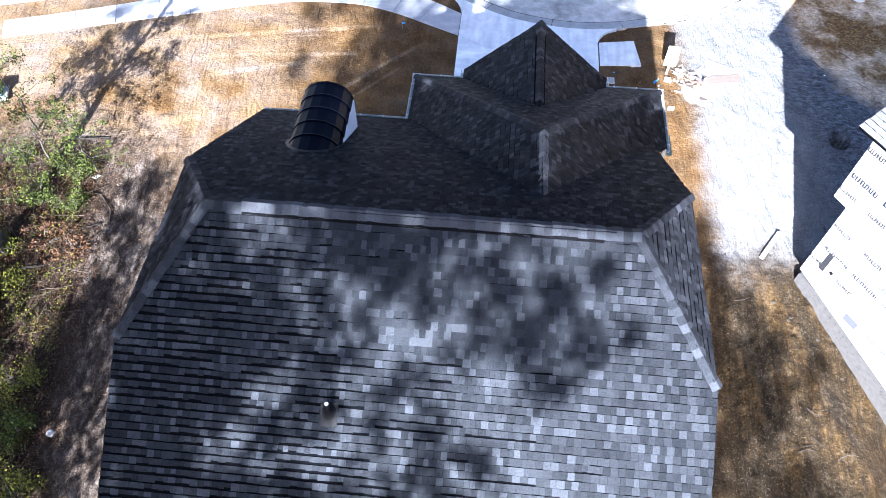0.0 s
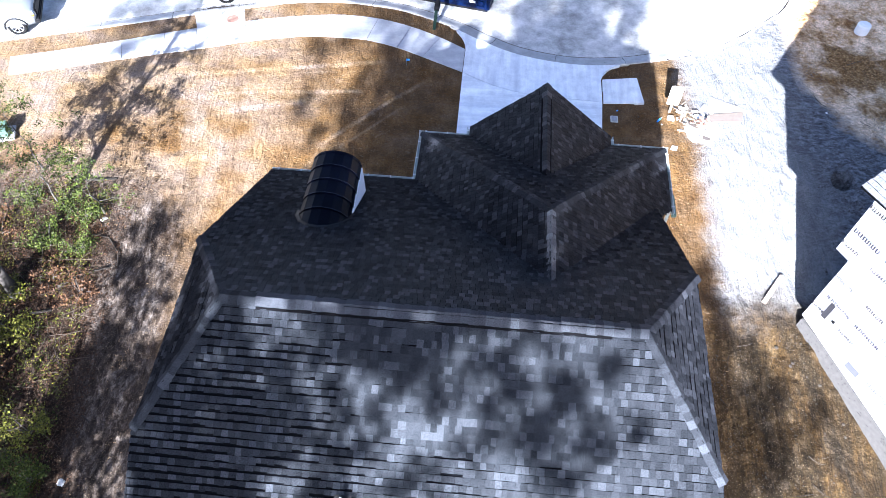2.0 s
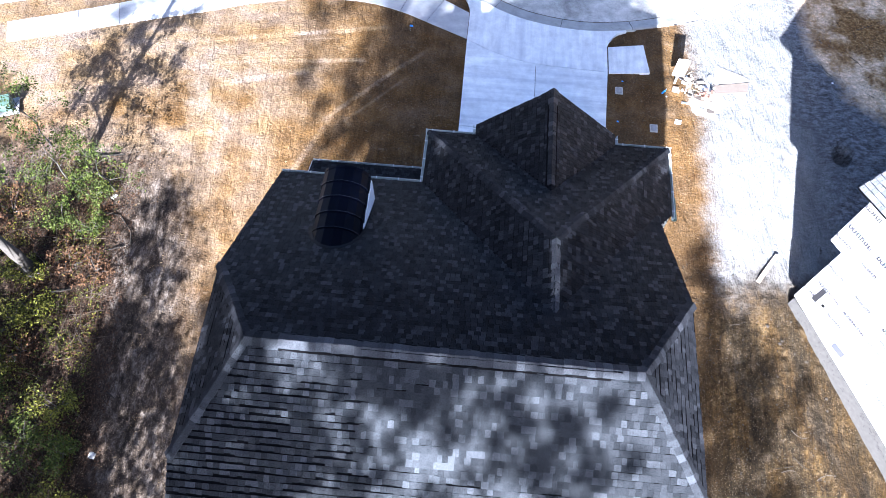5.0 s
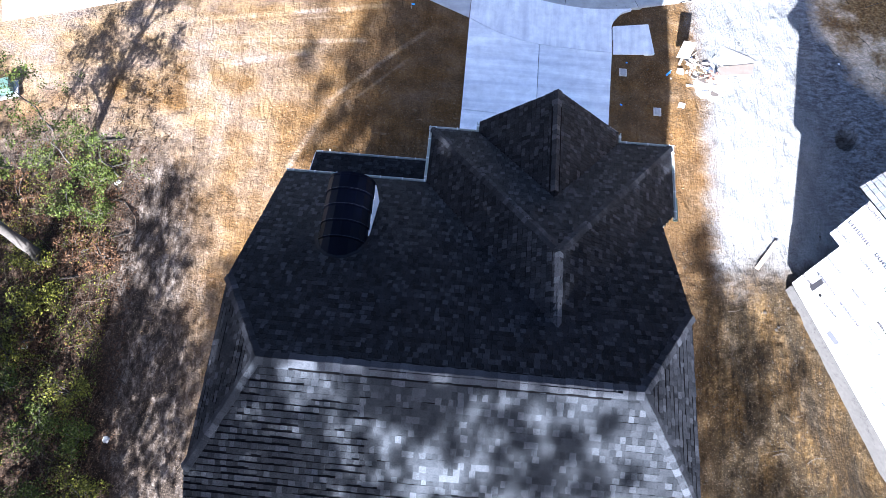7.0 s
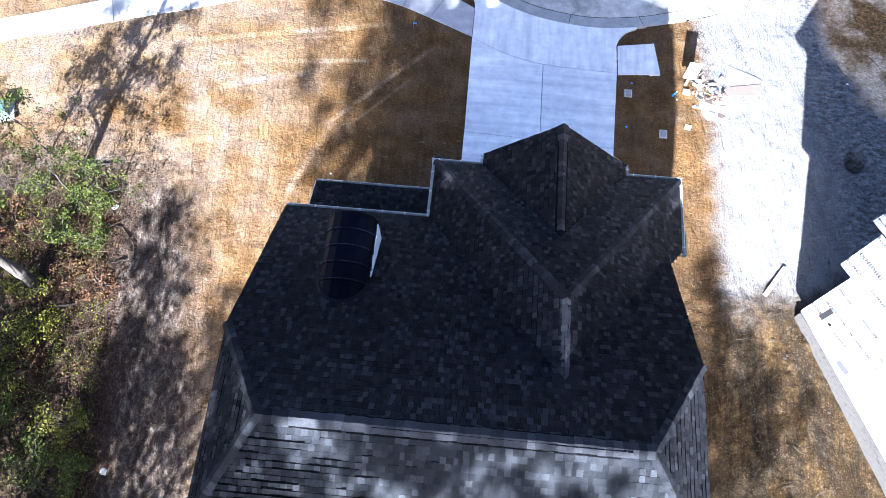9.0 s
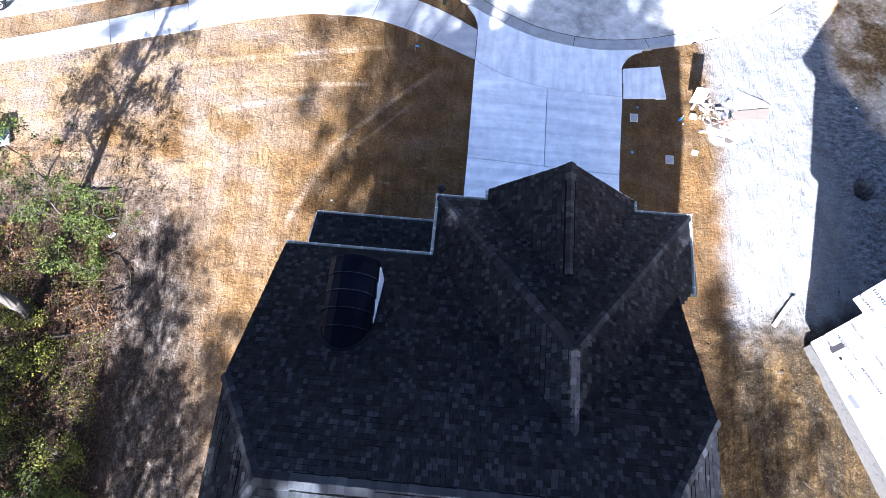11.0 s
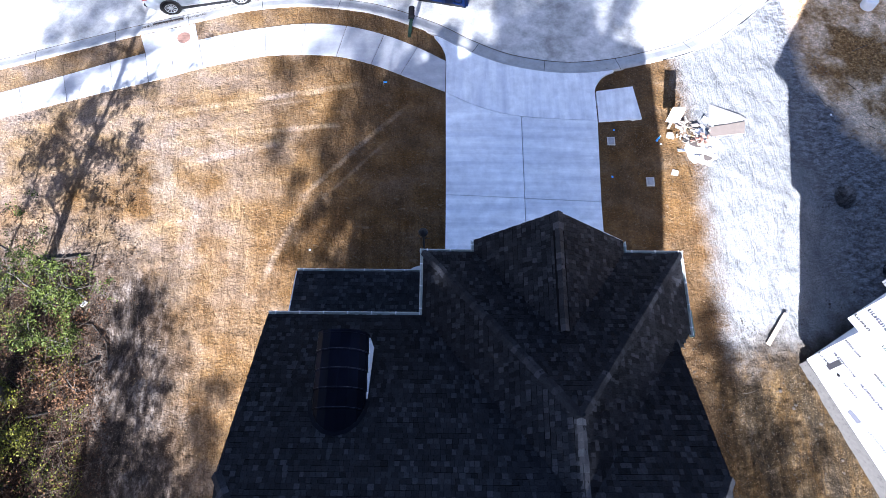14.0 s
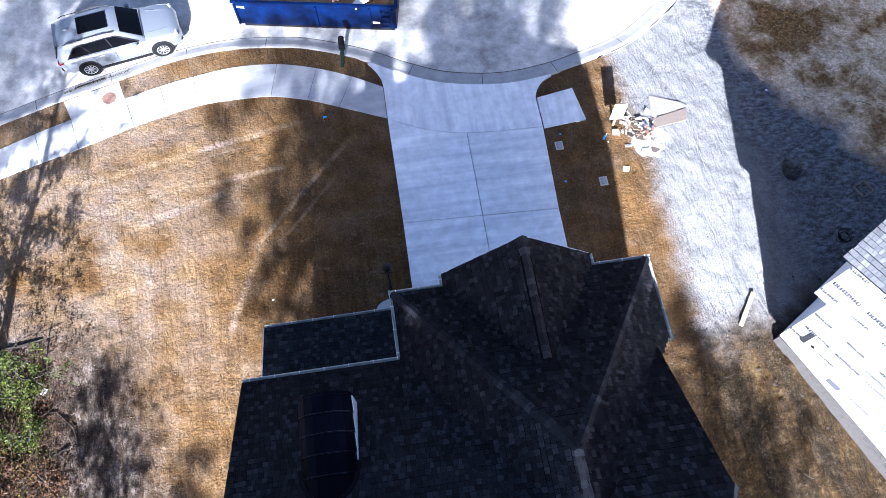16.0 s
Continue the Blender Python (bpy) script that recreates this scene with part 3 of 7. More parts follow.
def build_ground():
    def axis(lo, hi, step, far):
        core = list(np.arange(lo, hi + 1e-6, step))
        out, s, v = [], step, hi
        while v < far:
            s *= 1.35
            v += s
            out.append(v)
        neg, s, v = [], step, lo
        while v > -far:
            s *= 1.35
            v -= s
            neg.append(v)
        return neg[::-1] + core + out

    xs, ys = axis(-24, 21, 0.25, 900), axis(-2, 33, 0.25, 900)
    # a finer mesh where lawn, soil and gravel lie close to the house
    ys = sorted([v for v in ys if not 8.9 < v < 31.1] + list(np.arange(9.0, 31.01, 0.08)))
    xs = sorted([v for v in xs if not (-14.1 < v < -1.9 or 4.4 < v < 15.1)] + list(np.arange(-14.0, -1.99, 0.08)) + list(np.arange(4.5, 15.01, 0.08)))
    verts = []
    for yv in ys:
        for xv in xs:
            z = ground_z(xv, yv)
            edge = kerb_y(xv) if -60 < xv < 13 else (60.0 if xv >= 13 else 10.0)
            street = yv > edge + 0.17 and xv < 15
            rough = 0.05 if -24 < xv < 21 and yv < 30 else 0.2
            hard = (-2.6 < xv < 5.6 and 14 < yv < 28) or (yv > edge - 3.4 and xv < -1) or (xv > 4 and yv > edge - 0.35)
            n = noise.fractal(Vector((xv * 0.8, yv * 0.8, 3.1)), 1.0, 2.0, 4) * rough
            if hard:
                n *= 0.12
                z += 0.012
                if -2.5 < xv < 5.5 and yv > edge - 1.6 or -1.45 < xv < 3.9:
                    z -= 0.09
            elif not street and 9 < yv < 31 and (-14 < xv < -2 or 4.5 < xv < 15):
                v = Vector((xv * 4.6 + yv * 1.6, yv * 4.2 - xv * 1.1, 1.7))
                n += 0.020 * noise.noise(v) + 0.014 * noise.noise(v * 2.3)
            if xv > 8 and yv > 12 and not street:
                n += 0.05 * noise.fractal(Vector((xv * 1.3 + yv * 0.4, yv * 0.5, 9.0)), 1.0, 2.0, 3)
            if xv < -11.5 and yv < 19:
                n += 0.12 * noise.fractal(Vector((xv * 0.9, yv * 0.9, 7.7)), 1.0, 2.0, 4)
            if 4.5 < xv < 12 and 4 < yv < 15:
                n += 0.07 * noise.fractal(Vector((xv * 2.2, yv * 2.2, 5.0)), 0.8, 2.0, 4) + 0.05 * max(0.0, noise.noise(Vector((xv * 7.0, yv * 7.0, 2.0))))
            r = math.hypot(xv - 13.5, yv - 20.28)
            if r < 0.45:
                n -= 1.3 * min(1.0, 1.6 * (1 - r / 0.45))
            verts.append((xv, yv, z + n - (0.42 if street else 0.0)))
    w = len(xs)
    faces = [(j * w + i, j * w + i + 1, (j + 1) * w + i + 1, (j + 1) * w + i) for j in range(len(ys) - 1) for i in range(w - 1)]
    me = soup(verts, faces, "ground", GROUND)
    for p in me.polygons:
        p.use_smooth = True
    tagged(new("ground", me), "straw-covered brown soil with mulch, litter and pale gravel", "ground", kind="structure")


build_ground()


def offset(line, d):
    out = []
    for i, p in enumerate(line):
        a, b = np.array(line[max(0, i - 1)]), np.array(line[min(len(line) - 1, i + 1)])
        t = (b - a) / np.linalg.norm(b - a)
        out.append((p[0] - t[1] * d, p[1] + t[0] * d))
    return out


def build_street():
    lip = offset(KERB_BACK, 0.675)
    poly = [p for p in lip if p[0] > -59] + [(-10, 62), (-60, 45)]
    bm = bmesh.new()
    vs = [bm.verts.new((p[0], p[1], -0.13)) for p in poly]
    bm.faces.new(vs)
    bmesh.ops.triangulate(bm, faces=bm.faces)
    bmesh.ops.recalc_face_normals(bm, faces=bm.faces)
    if sum(f.normal.z for f in bm.faces) < 0:
        bmesh.ops.reverse_faces(bm, faces=bm.faces)
    tagged(new("road", finish(bm, "road", STREET)), "dusty pale concrete street turning circle", "street", kind="structure")
    # kerb and gutter in one cast section; lowered along the driveway apron
    offs = [0.0, 0.05, 0.16, 0.52, 0.64, 0.66]
    lines = [offset(KERB_BACK, d) for d in offs]
    verts, faces = [], []
    for i, p in enumerate(KERB_BACK):
        low = 1.0 if -1.9 < p[0] < 5.2 else 0.0
        hts = [0.035, 0.045, 0.03, -0.10, -0.122, -0.30]
        if low:
            hts = [0.018, 0.012, -0.03, -0.09, -0.126, -0.30]
        for k in range(6):
            verts.append((lines[k][i][0], lines[k][i][1], hts[k]))
        verts.append((p[0], p[1], -0.3))
    for i in range(len(KERB_BACK) - 1):
        for k in range(5):
            a = i * 7 + k
            faces.append((a, a + 7, a + 8, a + 1))
        faces.append((i * 7 + 6, i * 7 + 13, i * 7 + 7, i * 7))
    me = soup(verts, [f[::-1] for f in faces], "kerb", KERB)
    kerb = tagged(new("kerb", me), "pale concrete kerb and gutter round the turning circle", "kerb", kind="structure")
    # a ragged open joint between the kerb's back and the gravel
    rnd = random.Random(77)
    back = [p for p in KERB_BACK if 7.0 < p[0] < 15.1 and p[1] < 40]
    outer = offset(back, -0.05)
    verts_j = [(p[0], p[1], 0.044) for p in back] + [(q[0] + rnd.uniform(-0.03, 0.03), q[1] + rnd.uniform(-0.03, 0.03), 0.036) for q in outer]
    n = len(back)
    part("soil_joint", soup(verts_j, [(k + n, k + n + 1, k + 1, k) for k in range(n - 1)], "soil_joint", UNDERLAY), None, kerb, "dark open joint")
    # sawn joints across the kerb
    run = 0.0
    for i in range(1, len(KERB_BACK) - 1):
        run += math.dist(KERB_BACK[i], KERB_BACK[i - 1])
        if run < 3.0 or abs(KERB_BACK[i][0]) > 22:
            continue
        run = 0.0
        t = Vector((KERB_BACK[i + 1][0] - KERB_BACK[i - 1][0], KERB_BACK[i + 1][1] - KERB_BACK[i - 1][1], 0)).normalized() * 0.009
        row = [Vector(verts[i * 7 + k]) + Vector((0, 0, 0.004)) for k in range(5)]
        pts = [p - t for p in row] + [p + t for p in row]
        part("joint", soup(pts, [(k, k + 1, k + 6, k + 5) for k in range(4)], "joint", UNDERLAY), None, kerb)


build_street()


def build_paving():
    drive = tagged(new("driveway"), "broom-finished pale concrete driveway with scored joints", "driveway", kind="structure")
    g = 0.012
    top = 0.045

    def slab(name, poly, mat, parent, label=""):
        bm = prism(poly, -0.12, top)
        part(name, bm, mat, parent, label)

    curve = smooth_line([(-1.70, 24.62), (-0.6, 24.05), (0.4, 23.70), (1.3, 23.52), (2.6, 23.42), (4.24, 23.36)], 4)
    mid = [p for p in curve if p[0] < 1.27]
    rest = [p for p in curve if p[0] > 1.27]
    slab("slab", [(-1.66, 20.05 + g)] + [(1.27 - g, 19.93 + g), (1.27 - g, 23.50)] + [(p[0], p[1] - g) for p in mid[::-1]], DRIVE, drive)
    slab("slab", [(1.27 + g, 19.92 + g), (4.10, 19.80 + g)] + [(p[0], p[1] - g) for p in rest[::-1]] + [(1.27 + g, 23.50)], DRIVE, drive)
    slab("slab", [(-1.68, 15.0), (1.27 - g, 15.0), (1.27 - g, 19.93 - g), (-1.66, 20.05 - g)], DRIVE, drive)
    slab("slab", [(1.27 + g, 15.0), (4.05, 15.0), (4.10, 19.80 - g), (1.27 + g, 19.92 - g)], DRIVE, drive)
    back = offset(KERB_BACK, -0.012)
    edge = [p for p in back if -2.30 < p[0] < 5.12]
    flare_l = smooth_line([(-1.69, 26.15), (-1.74, 26.55), (-1.92, 27.0), (-2.2, 27.42)], 4)
    flare_r = smooth_line([(4.23, 24.75), (4.36, 25.1), (4.66, 25.5), (5.08, 25.72)], 4)
    poly = [(p[0], p[1] + g) for p in curve] + flare_r + edge[::-1] + flare_l[::-1]
    bm = bmesh.new()
    vs = [bm.verts.new((p[0], p[1], top if p[1] < 25 else top - 0.02 * min(1.0, (p[1] - 25) / 1.5))) for p in poly]
    f = bm.faces.new(vs)
    ex = bmesh.ops.extrude_face_region(bm, geom=[f])
    bmesh.ops.translate(bm, vec=(0, 0, -0.14), verts=[v for v in ex["geom"] if isinstance(v, bmesh.types.BMVert)])
    bmesh.ops.triangulate(bm, faces=[q for q in bm.faces if len(q.verts) > 4])
    bmesh.ops.recalc_face_normals(bm, faces=bm.faces)
    part("apron", bm, APRON, drive, "broom-striped concrete apron")
    walk_thing = tagged(new("pavement"), "pale concrete pavement of separate flags", "pavement", kind="structure")
    far = [(-21.6, 23.75), (-20.2, 24.2), (-18.75, 24.7), (-17.1, 25.3), (-15.36, 25.97), (-14.01, 26.45), (-13.02, 26.80), (-11.92, 27.13), (-10.57, 27.52), (-9.22, 27.80), (-7.58, 28.02), (-5.86, 27.91), (-4.28, 27.47), (-2.89, 26.84), (-1.705, 26.15)]
    near = [(-21.2, 22.65), (-19.75, 23.10), (-18.3, 23.55), (-16.7, 24.08), (-14.98, 24.63), (-13.63, 25.04), (-12.66, 25.36), (-11.54, 25.76), (-10.23, 26.10), (-9.08, 26.36), (-7.63, 26.43), (-6.18, 26.37), (-4.74, 25.99), (-3.54, 25.48), (-1.715, 24.66)]
    far_line, near_line = smooth_line(far, 4), smooth_line(near, 4)
    for i in range(len(far) - 1):
        def pull(a, b):
            d = np.array(b) - np.array(a)
            return tuple(np.array(a) + d / np.linalg.norm(d) * 0.010)
        lo, hi = near_line[4 * i:4 * i + 5], far_line[4 * i:4 * i + 5]
        poly = [pull(lo[0], lo[1])] + lo[1:4] + [pull(lo[4], lo[3]), pull(hi[4], hi[3])] + hi[3:0:-1] + [pull(hi[0], hi[1])]
        part("flag", prism(poly, -0.12, 0.04), WALK, walk_thing)
    part("landing", prism([(-14.0, 26.47), (-13.03, 26.82), (-11.95, 27.14), (-12.2, 27.99), (-13.3, 27.66), (-14.35, 27.36)], -0.12, 0.036), WALK, walk_thing, "landing flag beside the storm drain")
    tagged(new("concrete_pad", finish(prism([(4.29, 23.29), (5.98, 23.46), (5.76, 24.97), (4.29, 24.72)], -0.1, 0.05), "concrete_pad", APRON)), "small concrete pad beside the driveway", "concrete pad", kind="structure")
    arc = smooth_line([(-3.12, 15.4), (-3.1, 16.5), (-2.95, 17.0), (-2.6, 17.2), (-2.1, 17.22), (-1.7, 17.2)], 4)
    part("path", prism(arc + [(-1.7, 15.4)], -0.1, 0.035), WALK, walk_thing, "curved entry path slab")


build_paving()


# ---- roofs ----
def inside_span(poly, v):
    """The stretch of u that a convex polygon covers at height v."""
    us = []
    n = len(poly)
    for i in range(n):
        (u0, v0), (u1, v1) = poly[i], poly[(i + 1) % n]
        if (v0 - v) * (v1 - v) <= 0 and abs(v1 - v0) > 1e-9:
            us.append(u0 + (u1 - u0) * (v - v0) / (v1 - v0))
    return (min(us), max(us)) if len(us) >= 2 else None


def tab_points(u0, u1, v0, v1, t0, t1):
    return [(u0, v0, 0), (u1, v0, 0), (u1, v1, 0), (u0, v1, 0), (u0, v0, t0), (u1, v0, t0), (u1, v1, t1), (u0, v1, t1)]


TAB_FACES = [(4, 5, 6, 7), (0, 1, 5, 4), (1, 2, 6, 5), (3, 0, 4, 7)]
TAB_MESHES = {}


def tab_mesh(width):
    """One laminated shingle tab with a thick butt, shared by all tabs of its width."""
    key = round(width, 2)
    if key not in TAB_MESHES:
        TAB_MESHES[key] = soup(tab_points(0, key, -0.004, 0.15, 0.015, 0.004), TAB_FACES, "shingle", SHINGLE)
    return TAB_MESHES[key]


def roof_face(house, name, corners, near=None, mat=None, holes=(), expo=0.143, seed=1, gaps=0):
    """A roof slope: a deck slab with courses of shingle tabs. corners: the outline, its first two points along the eave.
    near: a test of (x, y) for the tabs that become pieces of their own."""
    rnd = random.Random(seed)
    mat = mat or SHINGLE
    joint = 0.0018 if gaps else 0.004
    pts = [Vector(c) for c in corners]
    deck = part(name, slab3([p - Vector((0, 0, 0.012)) for p in pts], 0.14), UNDERLAY, house)
    o = pts[0]
    u = (pts[1] - pts[0]).normalized()
    n = u.cross(pts[2] - pts[0]).normalized()
    if n.z < 0:
        n = -n
    v = n.cross(u)
    if v.dot(pts[2] - pts[0]) < 0:
        o, u = pts[1], -u
        v = n.cross(u)
    poly = [((p - o).dot(u), (p - o).dot(v)) for p in pts]
    vmax = max(q[1] for q in poly)
    verts, faces, singles = [], [], []
    vv = 0.0
    while vv < vmax - 0.01:
        lift_until, lift = 0.0, 0.0
        top = min(vv + expo, vmax - 0.004)
        a, b = inside_span(poly, vv + 0.25 * (top - vv)), inside_span(poly, vv + 0.75 * (top - vv))
        if a and b:
            s0, s1 = min(a[0], b[0]) * 0.5 + max(a[0], b[0]) * 0.5, min(a[1], b[1]) * 0.5 + max(a[1], b[1]) * 0.5
            uu = s0 - rnd.random() * 0.12
            while uu < s1 - 0.015:
                w = rnd.choice((0.09, 0.11, 0.12, 0.13, 0.14))
                x0, x1 = max(uu + joint, s0), min(uu + w - joint, s1)
                uu += w
                if x1 - x0 < 0.02:
                    continue
                c = o + u * ((x0 + x1) / 2) + v * (vv + expo / 2)
                if uu > lift_until:
                    lift_until = uu + (rnd.uniform(0.08, 0.7) if gaps else rnd.uniform(0.25, 1.1))
                    lift = rnd.choice((0.004, 0.008, 0.014))
                    if gaps:
                        # the shadow band of the lower layer shows in long runs, wider towards the low west side
                        open_ = max(0.0, min(1.0, 0.52 - 0.15 * (c.x + 1.0) - 0.12 * (c.y - 4.0) + 0.35 * noise.noise(Vector((c.x * 0.5, c.y * 0.5, 4.0)))))
                        open_ = 0.8 if gaps == 2 else open_
                        lift = rnd.choice((0.018, 0.032, 0.046)) * (0.55 + 0.55 * open_) if rnd.random() < open_ else rnd.choice((0.004, 0.006, 0.010))
                jag = rnd.uniform(0.004, 0.014) + lift * rnd.uniform(0.75, 1.3)
                if any(h(c.x, c.y) for h in holes):
                    continue
                if near and near(c.x, c.y) and abs((x1 - x0) - (w - 2 * joint)) < 1e-6:
                    singles.append((x0, vv + jag, w - 2 * joint))
                    continue
                thick = rnd.uniform(0.010, 0.020)
                base = len(verts)
                for (pu, pv, pn) in tab_points(x0, x1, vv + jag, top + 0.004, thick, 0.004):
                    verts.append(o + u * pu + v * pv + n * pn)
                faces.extend([tuple(base + k for k in f) for f in TAB_FACES])
        vv += expo
    part("shingle_field", soup(verts, faces, "shingle_field", mat), mat, deck, kind="stuff")
    rot = Matrix((u, v, n)).transposed().to_4x4()
    for x0, v0, w in singles:
        ob = new("shingle", tab_mesh(w))
        ob.parent = deck
        ob.matrix_world = Matrix.Translation(o + u * x0 + v * v0) @ rot
    return deck


def cap_line(parent, name, p0, p1, na, nb, half=0.125, step=0.145, mat=None, lift=0.012, label="", seed=3):
    """Folded cap shingles lapped along a ridge or hip from p0 up to p1; na and nb are the slopes' normals."""
    rnd = random.Random(seed)
    mat = mat or HIP
    p0, p1 = Vector(p0), Vector(p1)
    d = (p1 - p0).normalized()
    na, nb = Vector(na).normalized(), Vector(nb).normalized()
    sa = d.cross(na).normalized()
    mid = (na + nb).normalized()
    if sa.dot(nb) > 0:
        sa = -sa
    sb = d.cross(nb).normalized()
    if sb.dot(na) > 0:
        sb = -sb
    n = max(1, int((p1 - p0).length / step))
    st = (p1 - p0).length / n
    hi, lo = lift + 0.012, lift
    base = []
    for s, t in ((-0.01, hi), (st + 0.02, lo)):
        p = d * s
        base += [p + sa * half + na * t, p + mid * (t + 0.006), p + sb * half + nb * t]
        base += [p + sa * half, p, p + sb * half]
    faces = [(0, 1, 7, 6), (1, 2, 8, 7), (0, 3, 4, 1), (1, 4, 5, 2), (0, 6, 9, 3), (2, 5, 11, 8)]
    if (base[1] - base[0]).cross(base[7] - base[0]).dot(na) < 0:
        faces = [f[::-1] for f in faces]
    me = soup(base, faces, name, mat)
    for i in range(n):
        ob = new(name, me)
        ob.parent = parent
        ob.location = p0 + d * (i * st) + (sa * rnd.uniform(-0.01, 0.01))
        if label and i == 0:
            tagged(ob, label)


def gutter(house, p0, p1, out, hang=0.62):
    """An eave trough with a rolled lip, end caps and hangers. out: the way it stands off the fascia."""
    p0, p1, out = Vector(p0), Vector(p1), Vector(out).normalized()
    d = (p1 - p0).normalized()
    up = Vector((0, 0, 1))
    prof = [(0, -0.02), (0, -0.10), (0.05, -0.105), (0.07, -0.05), (0.080, 0.0), (0.074, 0.008), (0.058, 0.004), (0.058, -0.045), (0.042, -0.09), (0.008, -0.088), (0.008, -0.02)]
    bm = bmesh.new()
    rings = [[bm.verts.new(p + out * a + up * b) for a, b in prof] for p in (p0, p1)]
    k = len(prof)
    for i in range(k):
        bm.faces.new((rings[0][i], rings[0][(i + 1) % k], rings[1][(i + 1) % k], rings[1][i]))
    for r in rings:
        bm.faces.new(r)
    bmesh.ops.recalc_face_normals(bm, faces=bm.faces)
    g = part("gutter", bm, GUTTER, house, "pale aluminium eave gutter")
    L = (p1 - p0).length
    s = 0.2
    while s < L:
        c = p0 + d * s
        bm = bmesh.new()
        vs = [bm.verts.new(c + d * w + out * a + up * h) for h in (0.008, 0.022) for w, a in ((-0.012, 0.0), (0.012, 0.0), (0.012, 0.082), (-0.012, 0.082))]
        for f in ((4, 5, 6, 7), (0, 3, 2, 1), (0, 1, 5, 4), (1, 2, 6, 5), (2, 3, 7, 6), (3, 0, 4, 7)):
            bm.faces.new([vs[i] for i in f])
        part("gutter_hanger", bm, WHITE_TRIM, g)
        s += hang
    return g


def wall(house, name, x0, x1, y0, y1, z0, z1, mat, label=""):
    return part(name, box(x0, x1, y0, y1, z0, z1), mat, house, label)


def build_house():
    house = thing("house", "new two-storey house with charcoal shingle roof and barrel dormer", "house")
    RY, RZ, K = 7.23, 9.835, 0.6263            # ridge line, its height, the main pitch
    XL, XR = -6.23, 4.09                       # the two gable edges
    HL, HR = -4.85, 2.66                       # ridge ends, where the clipped gables begin
    CY, CZ = 2.09, 8.526                       # run and height of the clipped gable's eave
    EY, EZ = 13.50, RZ - K * (13.50 - RY)      # front eave
    BY = 0.75
    BZ = RZ - K * (RY - BY)
    HT = (1.10, 10.43, 8.94)                   # top of the garage wing's hips
    GL, GR, GY, GZ = -2.25, 4.62, 15.28, 5.90  # garage wing's eaves
    n_far, n_near = (0, K, 1), (0, -K, 1)
    n_left = Vector((-(RZ - CZ), 0, HL - XL)).normalized()
    n_right = Vector((RZ - CZ, 0, XR - HR)).normalized()
    # the far slope; the garage wing's roof grows out of it
    front = (XL, EY, EZ), (XR, EY, EZ), (XR, RY + CY, CZ), (HR, RY, RZ), (HL, RY, RZ), (XL, RY + CY, CZ)
    back = (XR, BY, BZ), (XL, BY, BZ), (XL, RY - CY, CZ), (HL, RY, RZ), (HR, RY, RZ), (XR, RY - CY, CZ)

    def under_wing(x, y):
        half = 3.43 * min(1.0, max(0.0, (y - 8.55) / 4.95))
        return abs(x - 1.13) < half - 0.35 and y > 9.2

    def under_dormer(x, y):
        return abs(x + 4.0) < 0.5 and 10.45 < y < 12.4 and (x + 4.0) ** 2 / 0.30 < (y - 10.3) / 0.9

    roof_face(house, "roof_slope", front, near=lambda x, y: 7.2 < y < 8.0 and -2.6 < x < 2.2, holes=(under_wing, under_dormer), seed=11)
    roof_face(house, "roof_slope", back, near=lambda x, y: 5.1 < y < 7.0 and -2.6 < x < 2.2, seed=12, gaps=1)
    roof_face(house, "clipped_gable_slope", [(XL, RY + CY, CZ), (XL, RY - CY, CZ), (HL, RY, RZ)], seed=13, gaps=2)
    roof_face(house, "clipped_gable_slope", [(XR, RY - CY, CZ), (XR, RY + CY, CZ), (HR, RY, RZ)], seed=14, gaps=2)
    # hips of the clipped gables
    for p, q, na, nb in (((XL, RY + CY, CZ), (HL, RY, RZ), n_far, n_left), ((XL, RY - CY, CZ), (HL, RY, RZ), n_near, n_left),
                         ((XR, RY + CY, CZ), (HR, RY, RZ), n_far, n_right), ((XR, RY - CY, CZ), (HR, RY, RZ), n_near, n_right)):
        cap_line(house, "hip_cap", p, q, na, nb)
    # ridge: plain caps at the ends, a raised vent with its own caps between
    VL, VR = -4.19, 2.05
    cap_line(house, "ridge_cap", (HL, RY, RZ), (VL, RY, RZ), n_near, n_far, half=0.16)
    cap_line(house, "ridge_cap", (HR, RY, RZ), (VR, RY, RZ), n_near, n_far, half=0.16)
    vent = bmesh.new()
    verts = []
    for x in (VL, VR):
        verts.append([vent.verts.new((x, RY + dy, RZ - abs(dy) * K + dz)) for dy, dz in ((-0.178, 0.004), (-0.178, 0.020), (0, 0.034), (0.170, 0.020), (0.170, 0.004), (0, 0.005))])
    for i in range(6):
        vent.faces.new((verts[0][i], verts[0][(i + 1) % 6], verts[1][(i + 1) % 6], verts[1][i]))
    vent.faces.new(verts[0]), vent.faces.new(verts[1])
    bmesh.ops.recalc_face_normals(vent, faces=vent.faces)
    rv = part("ridge_vent", vent, VENT_BLACK, house, "black ridge vent beneath cap shingles")
    cap_line(rv, "ridge_vent_cap", (VL, RY, RZ + 0.026), (VR, RY, RZ + 0.026), n_near, n_far, half=0.165, step=0.145, mat=CAP, label="lapped cap shingles in a paler, sunlit grey")
    # garage wing: two steep side slopes, the front slope, a gable over the door
    RB = 8.61                                  # where the wing's ridge runs into the main slope

    def main_z(y):
        return RZ - K * (y - RY)
    left = [(GL, GY, GZ), (GL, EY, main_z(EY) + 0.012), (HT[0], RB, HT[2]), HT]
    right = [(GR, 13.1, GZ), (GR, GY, GZ), HT, (HT[0], RB, HT[2]), (XR, 12.30, 6.58)]
